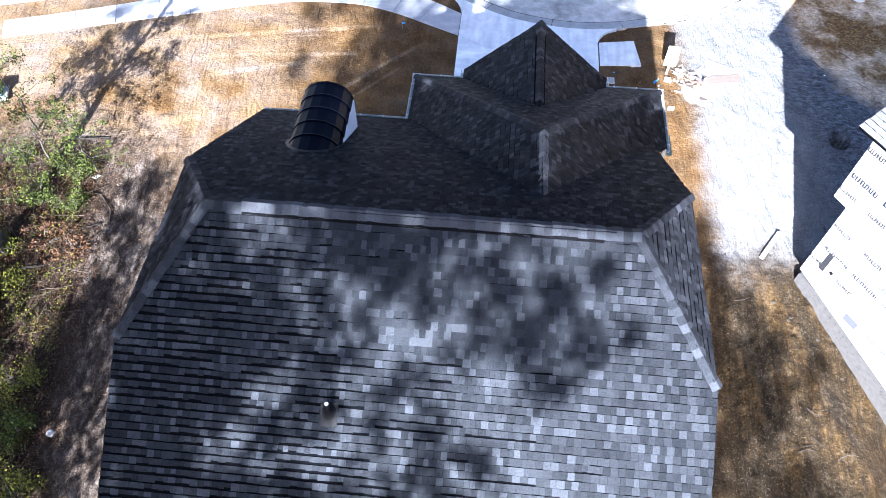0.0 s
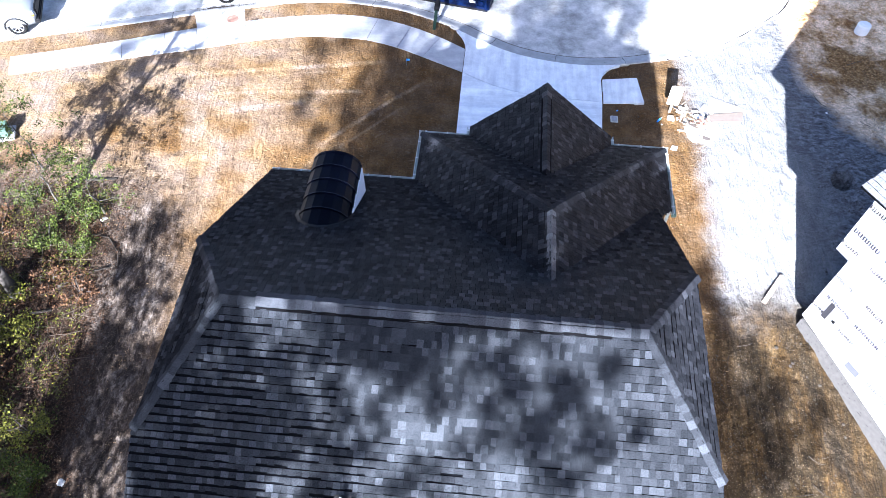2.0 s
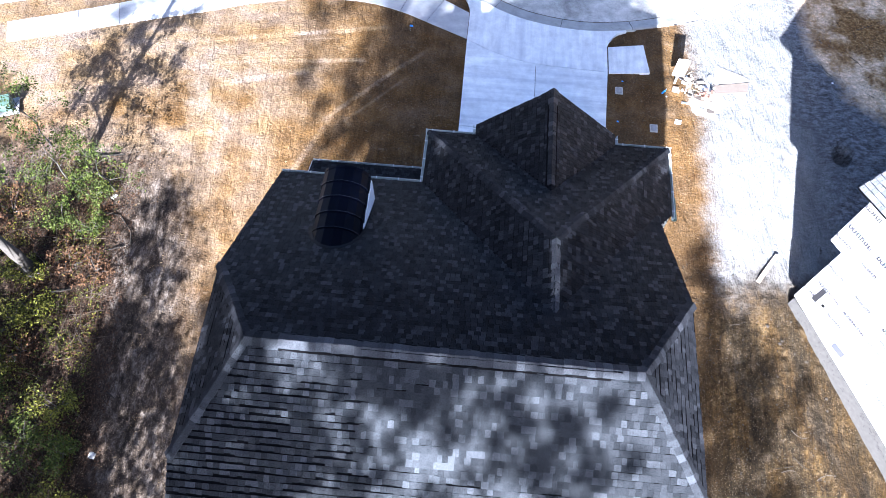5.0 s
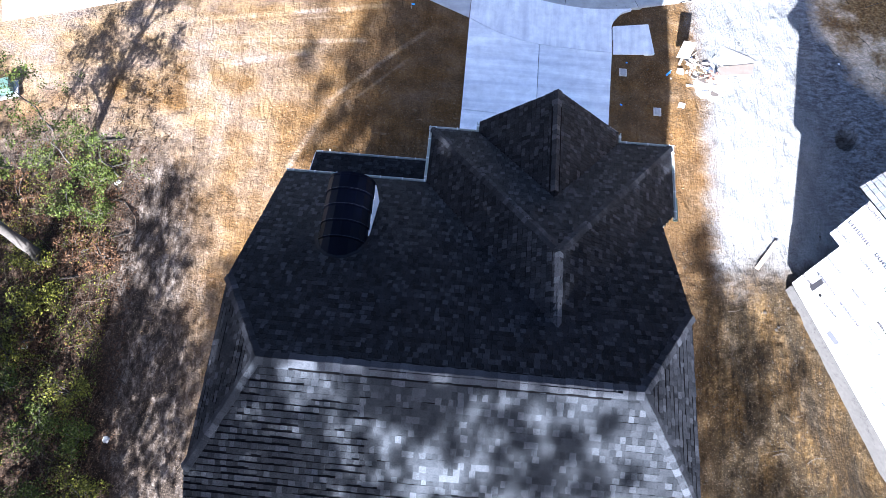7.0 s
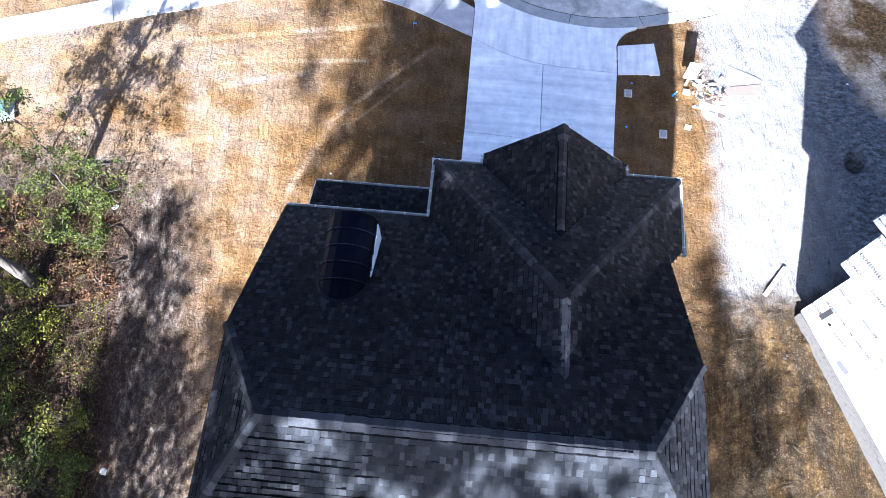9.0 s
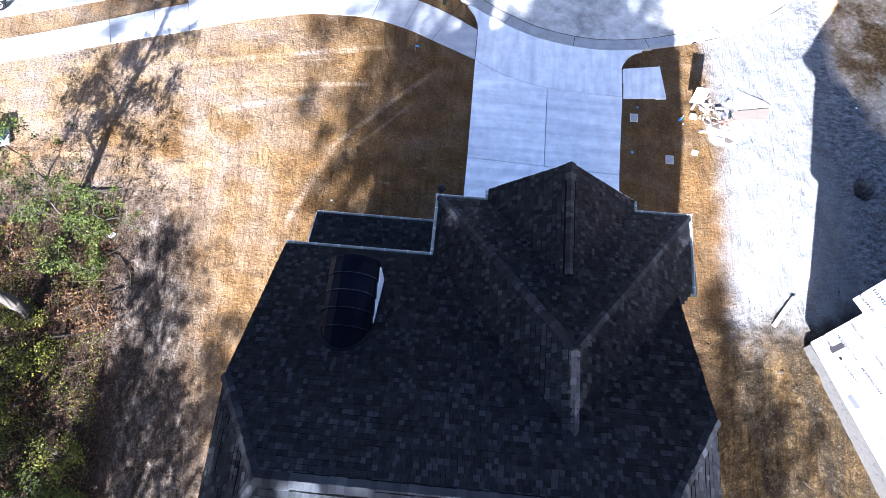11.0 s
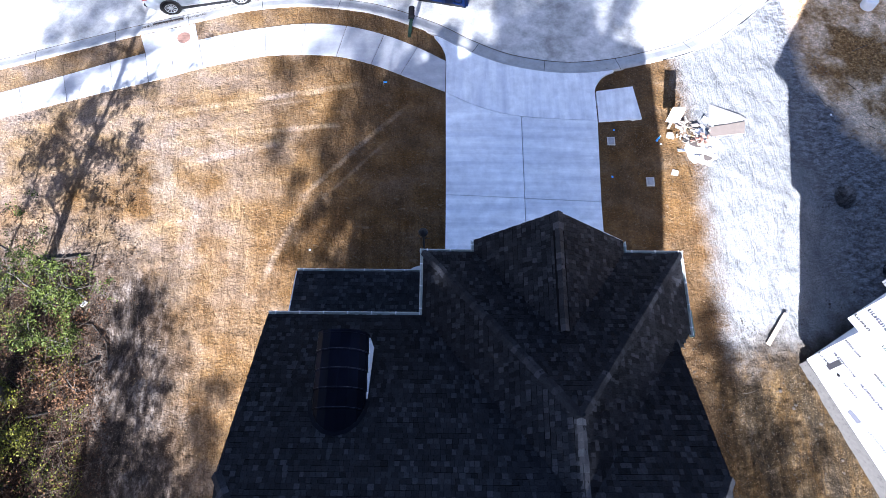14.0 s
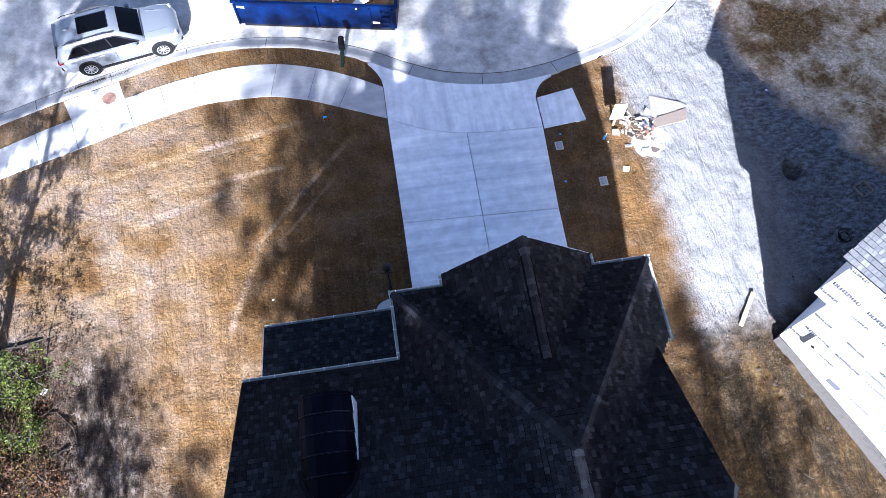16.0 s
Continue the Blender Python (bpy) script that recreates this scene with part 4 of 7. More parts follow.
    roof_face(house, "wing_slope", [left[1], left[0], left[3], left[2]], seed=21)
    roof_face(house, "wing_slope", [right[0], right[1], right[2], right[3]], seed=22)
    AX, AY, AZ = 1.10, 15.62, 7.72             # gable ridge
    VY = GY - (AZ - GZ) / ((HT[2] - GZ) / (GY - HT[1]))
    kf = (HT[2] - GZ) / (GY - HT[1])

    def under_gable(x, y):
        return abs(x - AX) < 2.0 * (AZ - GZ - (GY - y) * kf) / (AZ - GZ) - 0.25
    roof_face(house, "wing_slope", [(GL, GY, GZ), (GR, GY, GZ), HT], holes=(under_gable,), seed=23)
    roof_face(house, "gable_slope", [(-0.90, GY - 0.02, GZ + 0.02), (-0.90, AY, GZ + 0.02), (AX, AY, AZ), (AX, VY, AZ)], seed=24)
    roof_face(house, "gable_slope", [(3.12, AY, GZ + 0.02), (3.12, GY - 0.02, GZ + 0.02), (AX, VY, AZ), (AX, AY, AZ)], seed=25)
    nl, nr, nf = Vector((-(HT[2] - GZ), 0, HT[0] - GL)), Vector((HT[2] - GZ, 0, GR - HT[0])), Vector((0, kf, 1))
    cap_line(house, "hip_cap", (GL, GY, GZ), HT, nl, nf, half=0.115)
    cap_line(house, "hip_cap", (GR, GY, GZ), HT, nr, nf, half=0.115)
    cap_line(house, "ridge_cap", (HT[0], RB, HT[2]), HT, nl, nr, half=0.11, mat=CAP)
    gl, gr = Vector((-(AZ - GZ), 0, 2.0)), Vector((AZ - GZ, 0, 2.0))
    cap_line(house, "ridge_cap", (AX, AY, AZ), (AX, AY - 0.45, AZ), gl, gr, half=0.16)
    vb = bmesh.new()
    vv = []
    for y in (15.12, 12.60):
        vv.append([vb.verts.new((AX + dx, y, AZ - abs(dx) * 0.91 + dz)) for dx, dz in ((-0.135, 0.004), (-0.135, 0.034), (0, 0.046), (0.135, 0.034), (0.135, 0.004), (0, 0.004))])
    for i in range(6):
        vb.faces.new((vv[0][i], vv[0][(i + 1) % 6], vv[1][(i + 1) % 6], vv[1][i]))
    vb.faces.new(vv[0]), vb.faces.new(vv[1])
    bmesh.ops.recalc_face_normals(vb, faces=vb.faces)
    gv = part("ridge_vent", vb, VENT_BLACK, house, "black ridge vent on the front gable")
    cap_line(gv, "ridge_vent_cap", (AX, 12.58, AZ + 0.036), (AX, 15.12, AZ + 0.036), gl, gr, half=0.118, mat=HIP, label="dark grey lapped cap shingles")
    # porch roof, low under the front eave
    porch = [(-6.20, 15.74, 3.22), (-2.02, 15.74, 3.22), (-2.02, 13.1, 4.14), (-6.20, 13.1, 4.14)]
    roof_face(house, "porch_roof", porch, seed=31)
    # rake and eave boards
    def board(p, q, drop=0.16, thick=0.03, side=(0, 0, 0)):
        p, q, s = Vector(p), Vector(q), Vector(side) * thick
        dz = Vector((0, 0, drop))
        bm = bmesh.new()
        a = [bm.verts.new(v) for v in (p, q, q - dz, p - dz)]
        b = [bm.verts.new(v + s) for v in (p, q, q - dz, p - dz)]
        bm.faces.new(a), bm.faces.new(b[::-1])
        for i in range(4):
            bm.faces.new((a[i], b[i], b[(i + 1) % 4], a[(i + 1) % 4]))
        bmesh.ops.recalc_face_normals(bm, faces=bm.faces)
        part("rake_board", bm, WHITE_TRIM, house, "white trim board")
    for x, s in ((XL + 0.012, (1, 0, 0)), (XR - 0.012, (-1, 0, 0))):
        board((x, EY, EZ - 0.16), (x, RY + CY, CZ - 0.16), side=s)
        board((x, BY, BZ - 0.16), (x, RY - CY, CZ - 0.16), side=s)
        board((x, RY + CY, CZ - 0.16), (x, RY - CY, CZ - 0.16), side=s)
    board((-0.90, AY, GZ), (AX, AY, AZ - 0.02), side=(0, 1, 0))
    board((3.12, AY, GZ), (AX, AY, AZ - 0.02), side=(0, 1, 0))
    board((-6.20, 15.74, 3.20), (-6.20, 13.1, 4.12), side=(-1, 0, 0))
    # gutters
    gutter(house, (XL, EY, EZ - 0.0), (GL - 0.02, EY, EZ - 0.0), (0, 1, 0))
    gutter(house, (GL, EY - 0.02, GZ - 0.005), (GL, GY + 0.10, GZ - 0.005), (-1, 0, 0))
    gutter(house, (GL - 0.1, GY, GZ - 0.005), (-0.92, GY, GZ - 0.005), (0, 1, 0))
    gutter(house, (-0.90, GY, GZ - 0.0), (-0.90, AY, GZ - 0.0), (-1, 0, 0))
    gutter(house, (3.12, GY, GZ - 0.0), (3.12, AY, GZ - 0.0), (1, 0, 0))
    gutter(house, (3.14, GY, GZ - 0.005), (GR + 0.1, GY, GZ - 0.005), (0, 1, 0))
    gutter(house, (GR, 13.02, GZ - 0.005), (GR, GY + 0.02, GZ - 0.005), (1, 0, 0))
    gutter(house, (-6.20, 15.74, 3.21), (-2.30, 15.74, 3.21), (0, 1, 0))
    gutter(house, (XL, BY, BZ), (XR, BY, BZ), (0, -1, 0))
    for x, y, z1, z0 in ((GL - 0.10, EY + 0.07, 5.75, 4.0), (GR + 0.07, 13.4, 5.75, -0.6)):
        part("downspout", box(x - 0.04, x + 0.04, y - 0.03, y + 0.03, z0, z1, 0.008), GUTTER, house)
    part("downspout", box(GR + 0.03, GR + 0.16, 13.02, 13.75, 5.68, 5.78, 0.02), GREEN_BOX, house, "pale green offset downspout elbow")
    # walls, with thickness
    wx0, wx1, wy0, wy1 = -5.9, 3.72, 1.15, 13.1
    wall(house, "wall", wx0, wx1, wy1 - 0.2, wy1, -1.6, 5.95, SIDING, "pale grey siding")
    wall(house, "wall", wx0, wx1, wy0, wy0 + 0.2, -3.2, 5.95, SIDING, "pale grey siding")
    for x in (wx0, wx1 - 0.2):
        wall(house, "wall", x, x + 0.2, wy0 + 0.2, wy1 - 0.2, -3.2, 5.95, SIDING, "pale grey siding")
        bm = bmesh.new()
        prof = [(wy0 + 0.2, 5.95), (wy1 - 0.2, 5.95), (9.35, 8.15), (RY - 2.2, 8.15)]
        a = [bm.verts.new((x, y, z)) for y, z in prof]
        b = [bm.verts.new((x + 0.2, y, z)) for y, z in prof]
        bm.faces.new(a), bm.faces.new(b[::-1])
        for i in range(4):
            bm.faces.new((a[i], b[i], b[(i + 1) % 4], a[(i + 1) % 4]))
        bmesh.ops.recalc_face_normals(bm, faces=bm.faces)
        part("gable_wall", bm, WHITE_TRIM, house, "white siding in the gable")
    wall(house, "wall", -1.9, -1.7, 13.1, 14.95, -0.3, 5.75, BRICK_VENEER, "grey-brown brick")
    wall(house, "wall", 4.1, 4.3, 13.1, 14.95, -0.6, 5.75, BRICK_VENEER, "grey-brown brick")
    wall(house, "wall", -1.7, -1.2, 14.75, 14.95, -0.3, 5.75, BRICK_VENEER, "grey-brown brick")
    wall(house, "wall", 3.6, 4.1, 14.75, 14.95, -0.3, 5.75, BRICK_VENEER, "grey-brown brick")
    wall(house, "wall", -1.2, 3.6, 14.75, 14.95, 2.45, 5.75, SIDING, "pale grey siding")
    wall(house, "garage_door", -1.2, 3.6, 14.80, 14.86, -0.1, 2.45, WHITE_TRIM, "white sectional garage door")
    bm = bmesh.new()
    prof = [(-0.85, 5.92), (3.05, 5.92), (AX, AZ - 0.2)]
    a = [bm.verts.new((x, 15.14, z)) for x, z in prof]
    b = [bm.verts.new((x, 15.30, z)) for x, z in prof]
    bm.faces.new(a), bm.faces.new(b[::-1])
    for i in range(3):
        bm.faces.new((a[i], b[i], b[(i + 1) % 3], a[(i + 1) % 3]))
    bmesh.ops.recalc_face_normals(bm, faces=bm.faces)
    part("gable_wall", bm, WHITE_TRIM, house, "white siding in the front gable")
    for x in (-5.5, -4.0, -2.4):
        part("porch_post", box(x - 0.08, x + 0.08, 15.4, 15.56, 0.1, 3.15, 0.01), WHITE_TRIM, house)
    part("porch_floor", box(-6.1, -2.0, 13.1, 15.6, -0.5, 0.12, 0.01), KERB, house)
    # soffits close the eaves
    part("soffit", box(XL + 0.05, GL - 0.1, 13.0, EY - 0.02, EZ - 0.20, EZ - 0.17), WHITE_TRIM, house)
    part("soffit", box(GL + 0.03, GR - 0.03, 14.9, GY - 0.02, GZ - 0.20, GZ - 0.17), WHITE_TRIM, house)
    build_dormer(house, main_z)
    # plumbing vent through the near slope
    px, py = -2.36, 4.32
    pz = RZ - K * (RY - py)
    pipe = part("vent_pipe", tube([(px, py, pz - 0.1), (px, py, pz + 0.34)], 0.045, 14), BLACK_PLASTIC, house, "black plastic vent pipe")
    part("pipe_rim", tube([(px, py, pz + 0.335), (px, py, pz + 0.345)], [0.034, 0.034], 14), STONE, pipe, "pale pipe rim")
    bm = bmesh.new()
    prof = [(0.13, 0.02), (0.085, 0.05), (0.06, 0.15)]
    rings = []
    for r, h in prof:
        rings.append([bm.verts.new((px + r * math.cos(a), py + r * math.sin(a), pz + h + r * math.sin(a) * K * (1 if h < 0.1 else 0.2))) for a in (2 * math.pi * k / 16 for k in range(16))])
    for a, b in zip(rings, rings[1:]):
        for k in range(16):
            bm.faces.new((a[k], a[(k + 1) % 16], b[(k + 1) % 16], b[k]))
    part("pipe_boot", bm, BLACK_PLASTIC, pipe, "black rubber boot")
    part("flashing", slab3([(px - 0.15, py - 0.22, pz - 0.22 * K + 0.024), (px + 0.15, py - 0.22, pz - 0.22 * K + 0.024), (px + 0.15, py + 0.12, pz + 0.12 * K + 0.024), (px - 0.15, py + 0.12, pz + 0.12 * K + 0.024)], 0.006), BLACK, pipe)
    return house


def build_dormer(house, main_z):
    """A barrel-roofed dormer in navy metal on the far slope, with white triangular cheeks."""
    cx, half, zs, rise = -4.0, 0.59, 7.47, 0.48
    yf, yc = 12.50, 12.44
    dorm = part("barrel_dormer", box(cx - 0.48, cx + 0.48, 12.36, 12.42, 6.5, 7.40), WHITE_TRIM, house, "barrel dormer with navy metal roof")
    N = 8
    arc = [(math.cos(math.pi * (1 - k / N)), math.sin(math.pi * (1 - k / N))) for k in range(N + 1)]

    def shell(y0, y1, grow, name, mat, thick, flare=0.0, host=None, label=""):
        """A curved sheet from y0 to y1, cut where it meets the slope, standing off by grow and by flare more at its upper end."""
        bm = bmesh.new()
        cols = []
        for cxx, s in arc:
            z = zs + (rise + grow) * s
            yb = min(y1 - 0.002, max(y0, 7.23 + (9.835 - z) / 0.6263 - 0.10))
            ring = []
            for y, g, t in ((yb, grow + flare, 0.0), (y1, grow, 0.0), (y1, grow, thick), (yb, grow + flare, thick)):
                ring.append(bm.verts.new((cx + (half + g - t) * cxx, y, zs + (rise + g - t) * s)))
            cols.append(ring)
        for a, b in zip(cols, cols[1:]):
            for i in range(4):
                bm.faces.new((a[i], b[i], b[(i + 1) % 4], a[(i + 1) % 4]))
        bm.faces.new(cols[0]), bm.faces.new(cols[-1][::-1])
        bmesh.ops.recalc_face_normals(bm, faces=bm.faces)
        return part(name, bm, mat, host or dorm, label, smooth=False)
    edges = (12.50, 12.06, 11.63, 11.20, 10.76, 10.0)
    for k, (ya, yb) in enumerate(zip(edges, edges[1:])):
        sheet = shell(yb, ya, 0.0, "roof_sheet", DORMER_METAL, 0.03, flare=0.022, label="navy curved metal sheet")
        if k < 4:
            shell(yb - 0.012, yb + 0.004, 0.025, "seam", DORMER_METAL, 0.03, host=sheet)
            shell(yb + 0.004, yb + 0.012, 0.026, "seam_edge", SEAM_GLEAM, 0.012, host=sheet, label="thin seam edge with its gleam in the colour")
    shell(yf - 0.05, yf + 0.012, 0.014, "front_trim", DORMER_METAL, 0.05)
    # flashing where the barrel dies into the slope
    bm = bmesh.new()
    cols = []
    for cxx, s in arc:
        z = zs + rise * s
        x = cx + half * cxx
        y = 7.23 + (9.835 - z) / 0.6263
        cols.append((bm.verts.new((x + 0.02 * cxx, y - 0.02, z + 0.035 + 0.02 * s)), bm.verts.new((x + 0.10 * cxx, y - 0.11 * max(0.25, s), main_z(y - 0.11 * max(0.25, s)) + 0.026))))
    for a, b in zip(cols, cols[1:]):
        bm.faces.new((a[0], b[0], b[1], a[1]))
    part("flashing", bm, DORMER_METAL, dorm, "navy folded flashing apron")
    for s in (-1, 1):
        x = cx + s * (half + (0.03 if s > 0 else -0.05))
        n = 9
        for k in range(n):
            z0, z1 = 6.50 + (zs - 6.50) * k / n, 6.50 + (zs - 6.50) * (k + 1) / n
            y0a, y0b = 7.23 + (9.835 - z0) / 0.6263, 7.23 + (9.835 - z1) / 0.6263
            bm = bmesh.new()
            vs = []
            for dx in (-0.03 * s, 0.0):
                vs.append([bm.verts.new((x + dx, max(min(y0a, yc), 0), z0)), bm.verts.new((x + dx, yc, z0)), bm.verts.new((x + dx, yc, z1)), bm.verts.new((x + dx, y0b, z1))])
            for v in vs[1][:2]:
                v.co.x += 0.008 * s
            for i in range(4):
                bm.faces.new((vs[0][i], vs[0][(i + 1) % 4], vs[1][(i + 1) % 4], vs[1][i]))
            bm.faces.new(vs[0]), bm.faces.new(vs[1])
            bmesh.ops.recalc_face_normals(bm, faces=bm.faces)
            part("cheek_board", bm, WHITE_TRIM, dorm, "white lap siding board")
    # the lower back corner of step flashing on the far side
    part("step_flashing", slab3([(-4.70, 10.62, 7.68), (-4.60, 10.57, 7.72), (-4.58, 10.76, 7.61), (-4.64, 10.80, 7.58)], 0.005), WHITE_TRIM, dorm, "bent white step flashing")


build_house()


def build_neighbor():
    """The unfinished house next door: storeys in white wrap, a grey shingle roof, on a pale foundation."""
    ang = math.atan2(-0.852, 0.523)
    m = Matrix.Translation((10.72, 14.0, 0)) @ Matrix.Rotation(ang, 4, 'Z')
    # local x runs back along the wall, local y into the house
    nb = thing("neighbor_house", "unfinished house wrapped in printed white sheeting", "house", m)
    L, W = 13.0, 10.0
    part("foundation", box(0.05, L, 0.05, W, -3.6, -0.55), FOUNDATION, nb, "pale concrete foundation")
    shell = box(0, L, 0, W, -0.28, 3.02)
    for v in shell.verts:
        if v.co.z < 0 and v.co.x > 1:
            v.co.z = -3.1
    low = part("wall", shell, WRAP, nb, "ground-floor wall in white printed wrap")
    up = part("wall", box(-0.50, L, -0.012, W, 3.02, 5.72), WRAP, nb, "upper wall in white printed wrap")
    roof_pts = (-0.9, -0.40, L + 0.4, W + 0.4)
    x0, y0, x1, y1 = roof_pts
    ze, pr = 5.76, 0.62
    my = (y0 + y1) / 2
    zr = ze + pr * (my - y0)
    lx0, lx1 = x0, x1 - (my - y0)
    faces = ([(x0, y0, ze), (x1, y0, ze), (lx1, my, zr), (lx0, my, zr)], [(x1, y1, ze), (x0, y1, ze), (lx0, my, zr), (lx1, my, zr)],
             [(x1, y0, ze), (x1, y1, ze), (lx1, my, zr)])
    for i, f in enumerate(faces):
        roof_face(nb, "roof_slope", f, mat=NEIGHBOR_SHINGLE, seed=50 + i, expo=0.16)
    bm = bmesh.new()
    prof = [(0.0, 5.70), (W, 5.70), (W / 2, 5.70 + pr * W / 2)]
    a = [bm.verts.new((-0.5, y, z)) for y, z in prof]
    b = [bm.verts.new((-0.3, y, z)) for y, z in prof]
    bm.faces.new(a), bm.faces.new(b[::-1])
    for i in range(3):
        bm.faces.new((a[i], b[i], b[(i + 1) % 3], a[(i + 1) % 3]))
    bmesh.ops.recalc_face_normals(bm, faces=bm.faces)
    part("gable_wall", bm, WRAP, nb, "front gable in white wrap")
    # window opening framed in the side wall, and the print on the wrap as plain bars
    win = part("window", box(0.44, 1.06, -0.012, 0.03, 0.38, 1.24, 0.004), WHITE_BOARD, low, "small boarded window opening")
    # a flat strip whose grey is the reveal's shade
    part("pane", box(0.44, 0.64, -0.018, -0.012, 0.40, 1.24), WINDOW_GREY, win, "grey shaded reveal")
    part("vent_hood", tube([(0.88, -0.05, 0.66), (0.88, 0.05, 0.66)], 0.07, 14), BLACK, low, "black round vent opening")
    rnd = random.Random(8)
    words = {}

    def word(host, x, z, length, height, mat, face):
        """Unreadable print: a row of thin upright bars with a crossbar here and there."""
        key = (length, height, mat.name)
        if key not in words:
            bm = bmesh.new()
            grid = {}

            def corner(u, v):
                if (round(u, 4), round(v, 4)) not in grid:
                    grid[round(u, 4), round(v, 4)] = bm.verts.new((u, 0, v))
                return grid[round(u, 4), round(v, 4)]

            def cell(u0, u1, v0, v1):
                bm.faces.new((corner(u0, v0), corner(u1, v0), corner(u1, v1), corner(u0, v1)))
            levels = (0.0, 0.24 * height, 0.40 * height, 0.60 * height, 0.76 * height, height)
            u = 0.0
            while u < length - 0.03:
                w, gap = rnd.uniform(0.038, 0.058), rnd.choice((0.026, 0.036, 0.046))
                for v0, v1 in zip(levels, levels[1:]):
                    cell(u, u + w, v0, v1)
                if u + w + gap < length - 0.03:
                    k = rnd.choice((0, 2, 4))
                    cell(u + w, u + w + gap, levels[k], levels[k + 1])
                u += w + gap
            words[key] = finish(bm, "printed_word", mat)
        ob = new("printed_word", words[key])
        ob.parent = host
        ob.location = (x, face, z)
    up_face, low_face = -0.020, -0.008
    for host, face, z, x0, step, length, height, mat in ((low, low_face, 0.50, -0.01, 1.16, 0.62, 0.175, WRAP_INK), (low, low_face, 1.18, 0.20, 1.19, 1.0, 0.20, WRAP_INK_BLUE), (low, low_face, 2.12, 0.02, 1.22, 0.64, 0.175, WRAP_INK),
                                                         (low, low_face, 1.62, 2.19, 1.25, 0.84, 0.22, WRAP_INK_PALE), (low, low_face, -0.25, 2.84, 1.25, 0.84, 0.20, WRAP_INK_PALE),
                                                         (up, up_face, 3.36, -0.49, 1.10, 0.62, 0.175, WRAP_INK), (up, up_face, 3.98, -0.44, 1.20, 1.0, 0.21, WRAP_INK_BLUE), (up, up_face, 5.02, -0.49, 1.12, 0.62, 0.175, WRAP_INK)):
        x = x0
        while x < 11.5:
            if host is low and x > 1.6 and mat is not WRAP_INK:
                word(host, x, z, 0.84, 0.2, WRAP_INK_PALE, face)
            elif not (host is low and 0.45 < x < 1.05 and z < 1.2) and not (host is low and z < 0.6 and x > 1.5):
                word(host, x, z, length, height, mat, face)
            if mat is WRAP_INK:
                word(host, x + 0.1, z - 0.10, 0.36, 0.03, WRAP_INK_PALE, face)
            x += step
    # a printed sheet corner, and the dashes along the ledge below the wrap
    part("sheet_label", box(2.02, 2.52, -0.012, -0.008, -0.42, -0.10), WRAP_INK_PALE, low, "grey printed sheet label")
    dash = finish(box(0, 0.05, 0, 0.006, 0, 0.018), "ledge_dash", WRAP_INK)
    for k in range(80):
        x = rnd.uniform(0.1, 6.0)
        ob = new("ledge_dash", dash)
        ob.parent = nb
        ob.location = (x, 0.042, -0.34 - 0.215 * x - rnd.uniform(0.02, 0.55))
    # sheet seams
    for z in (1.75, 2.7):
        part("wrap_seam", box(0.0, L, -0.005, 0.0, z, z + 0.012), WRAP_INK_PALE, low)
    return nb


build_neighbor()


# ---- trees, shrubs and litter ----
def leaf_soup(spots, size, rnd, flat=0.0):
    """Many small folded leaves round the given spots (centre, radius, count)."""
    verts, faces = [], []
    for c, r, n in spots:
        for _ in range(n):
            d = Vector((rnd.gauss(0, 1), rnd.gauss(0, 1), rnd.gauss(0, 0.8)))
            d = d.normalized() * (r * rnd.random() ** 0.5)
            p = c + d
            L = size * rnd.uniform(0.6, 1.25)
            a, tilt = rnd.uniform(0, 6.283), rnd.uniform(-0.9, 0.9) * (1 - flat)
            f = Vector((math.cos(a) * math.cos(tilt), math.sin(a) * math.cos(tilt), math.sin(tilt)))
            s = f.cross(Vector((0, 0, 1))).normalized()
            up = s.cross(f)
            roll = rnd.uniform(-0.8, 0.8) * (1 - flat)
            s = s * math.cos(roll) + up * math.sin(roll)
            b = len(verts)
            verts += [p, p + f * (L * 0.5) + s * (L * 0.30), p + f * L, p + f * (L * 0.5) - s * (L * 0.30)]
            faces.append((b, b + 1, b + 2, b + 3))
    return verts, faces


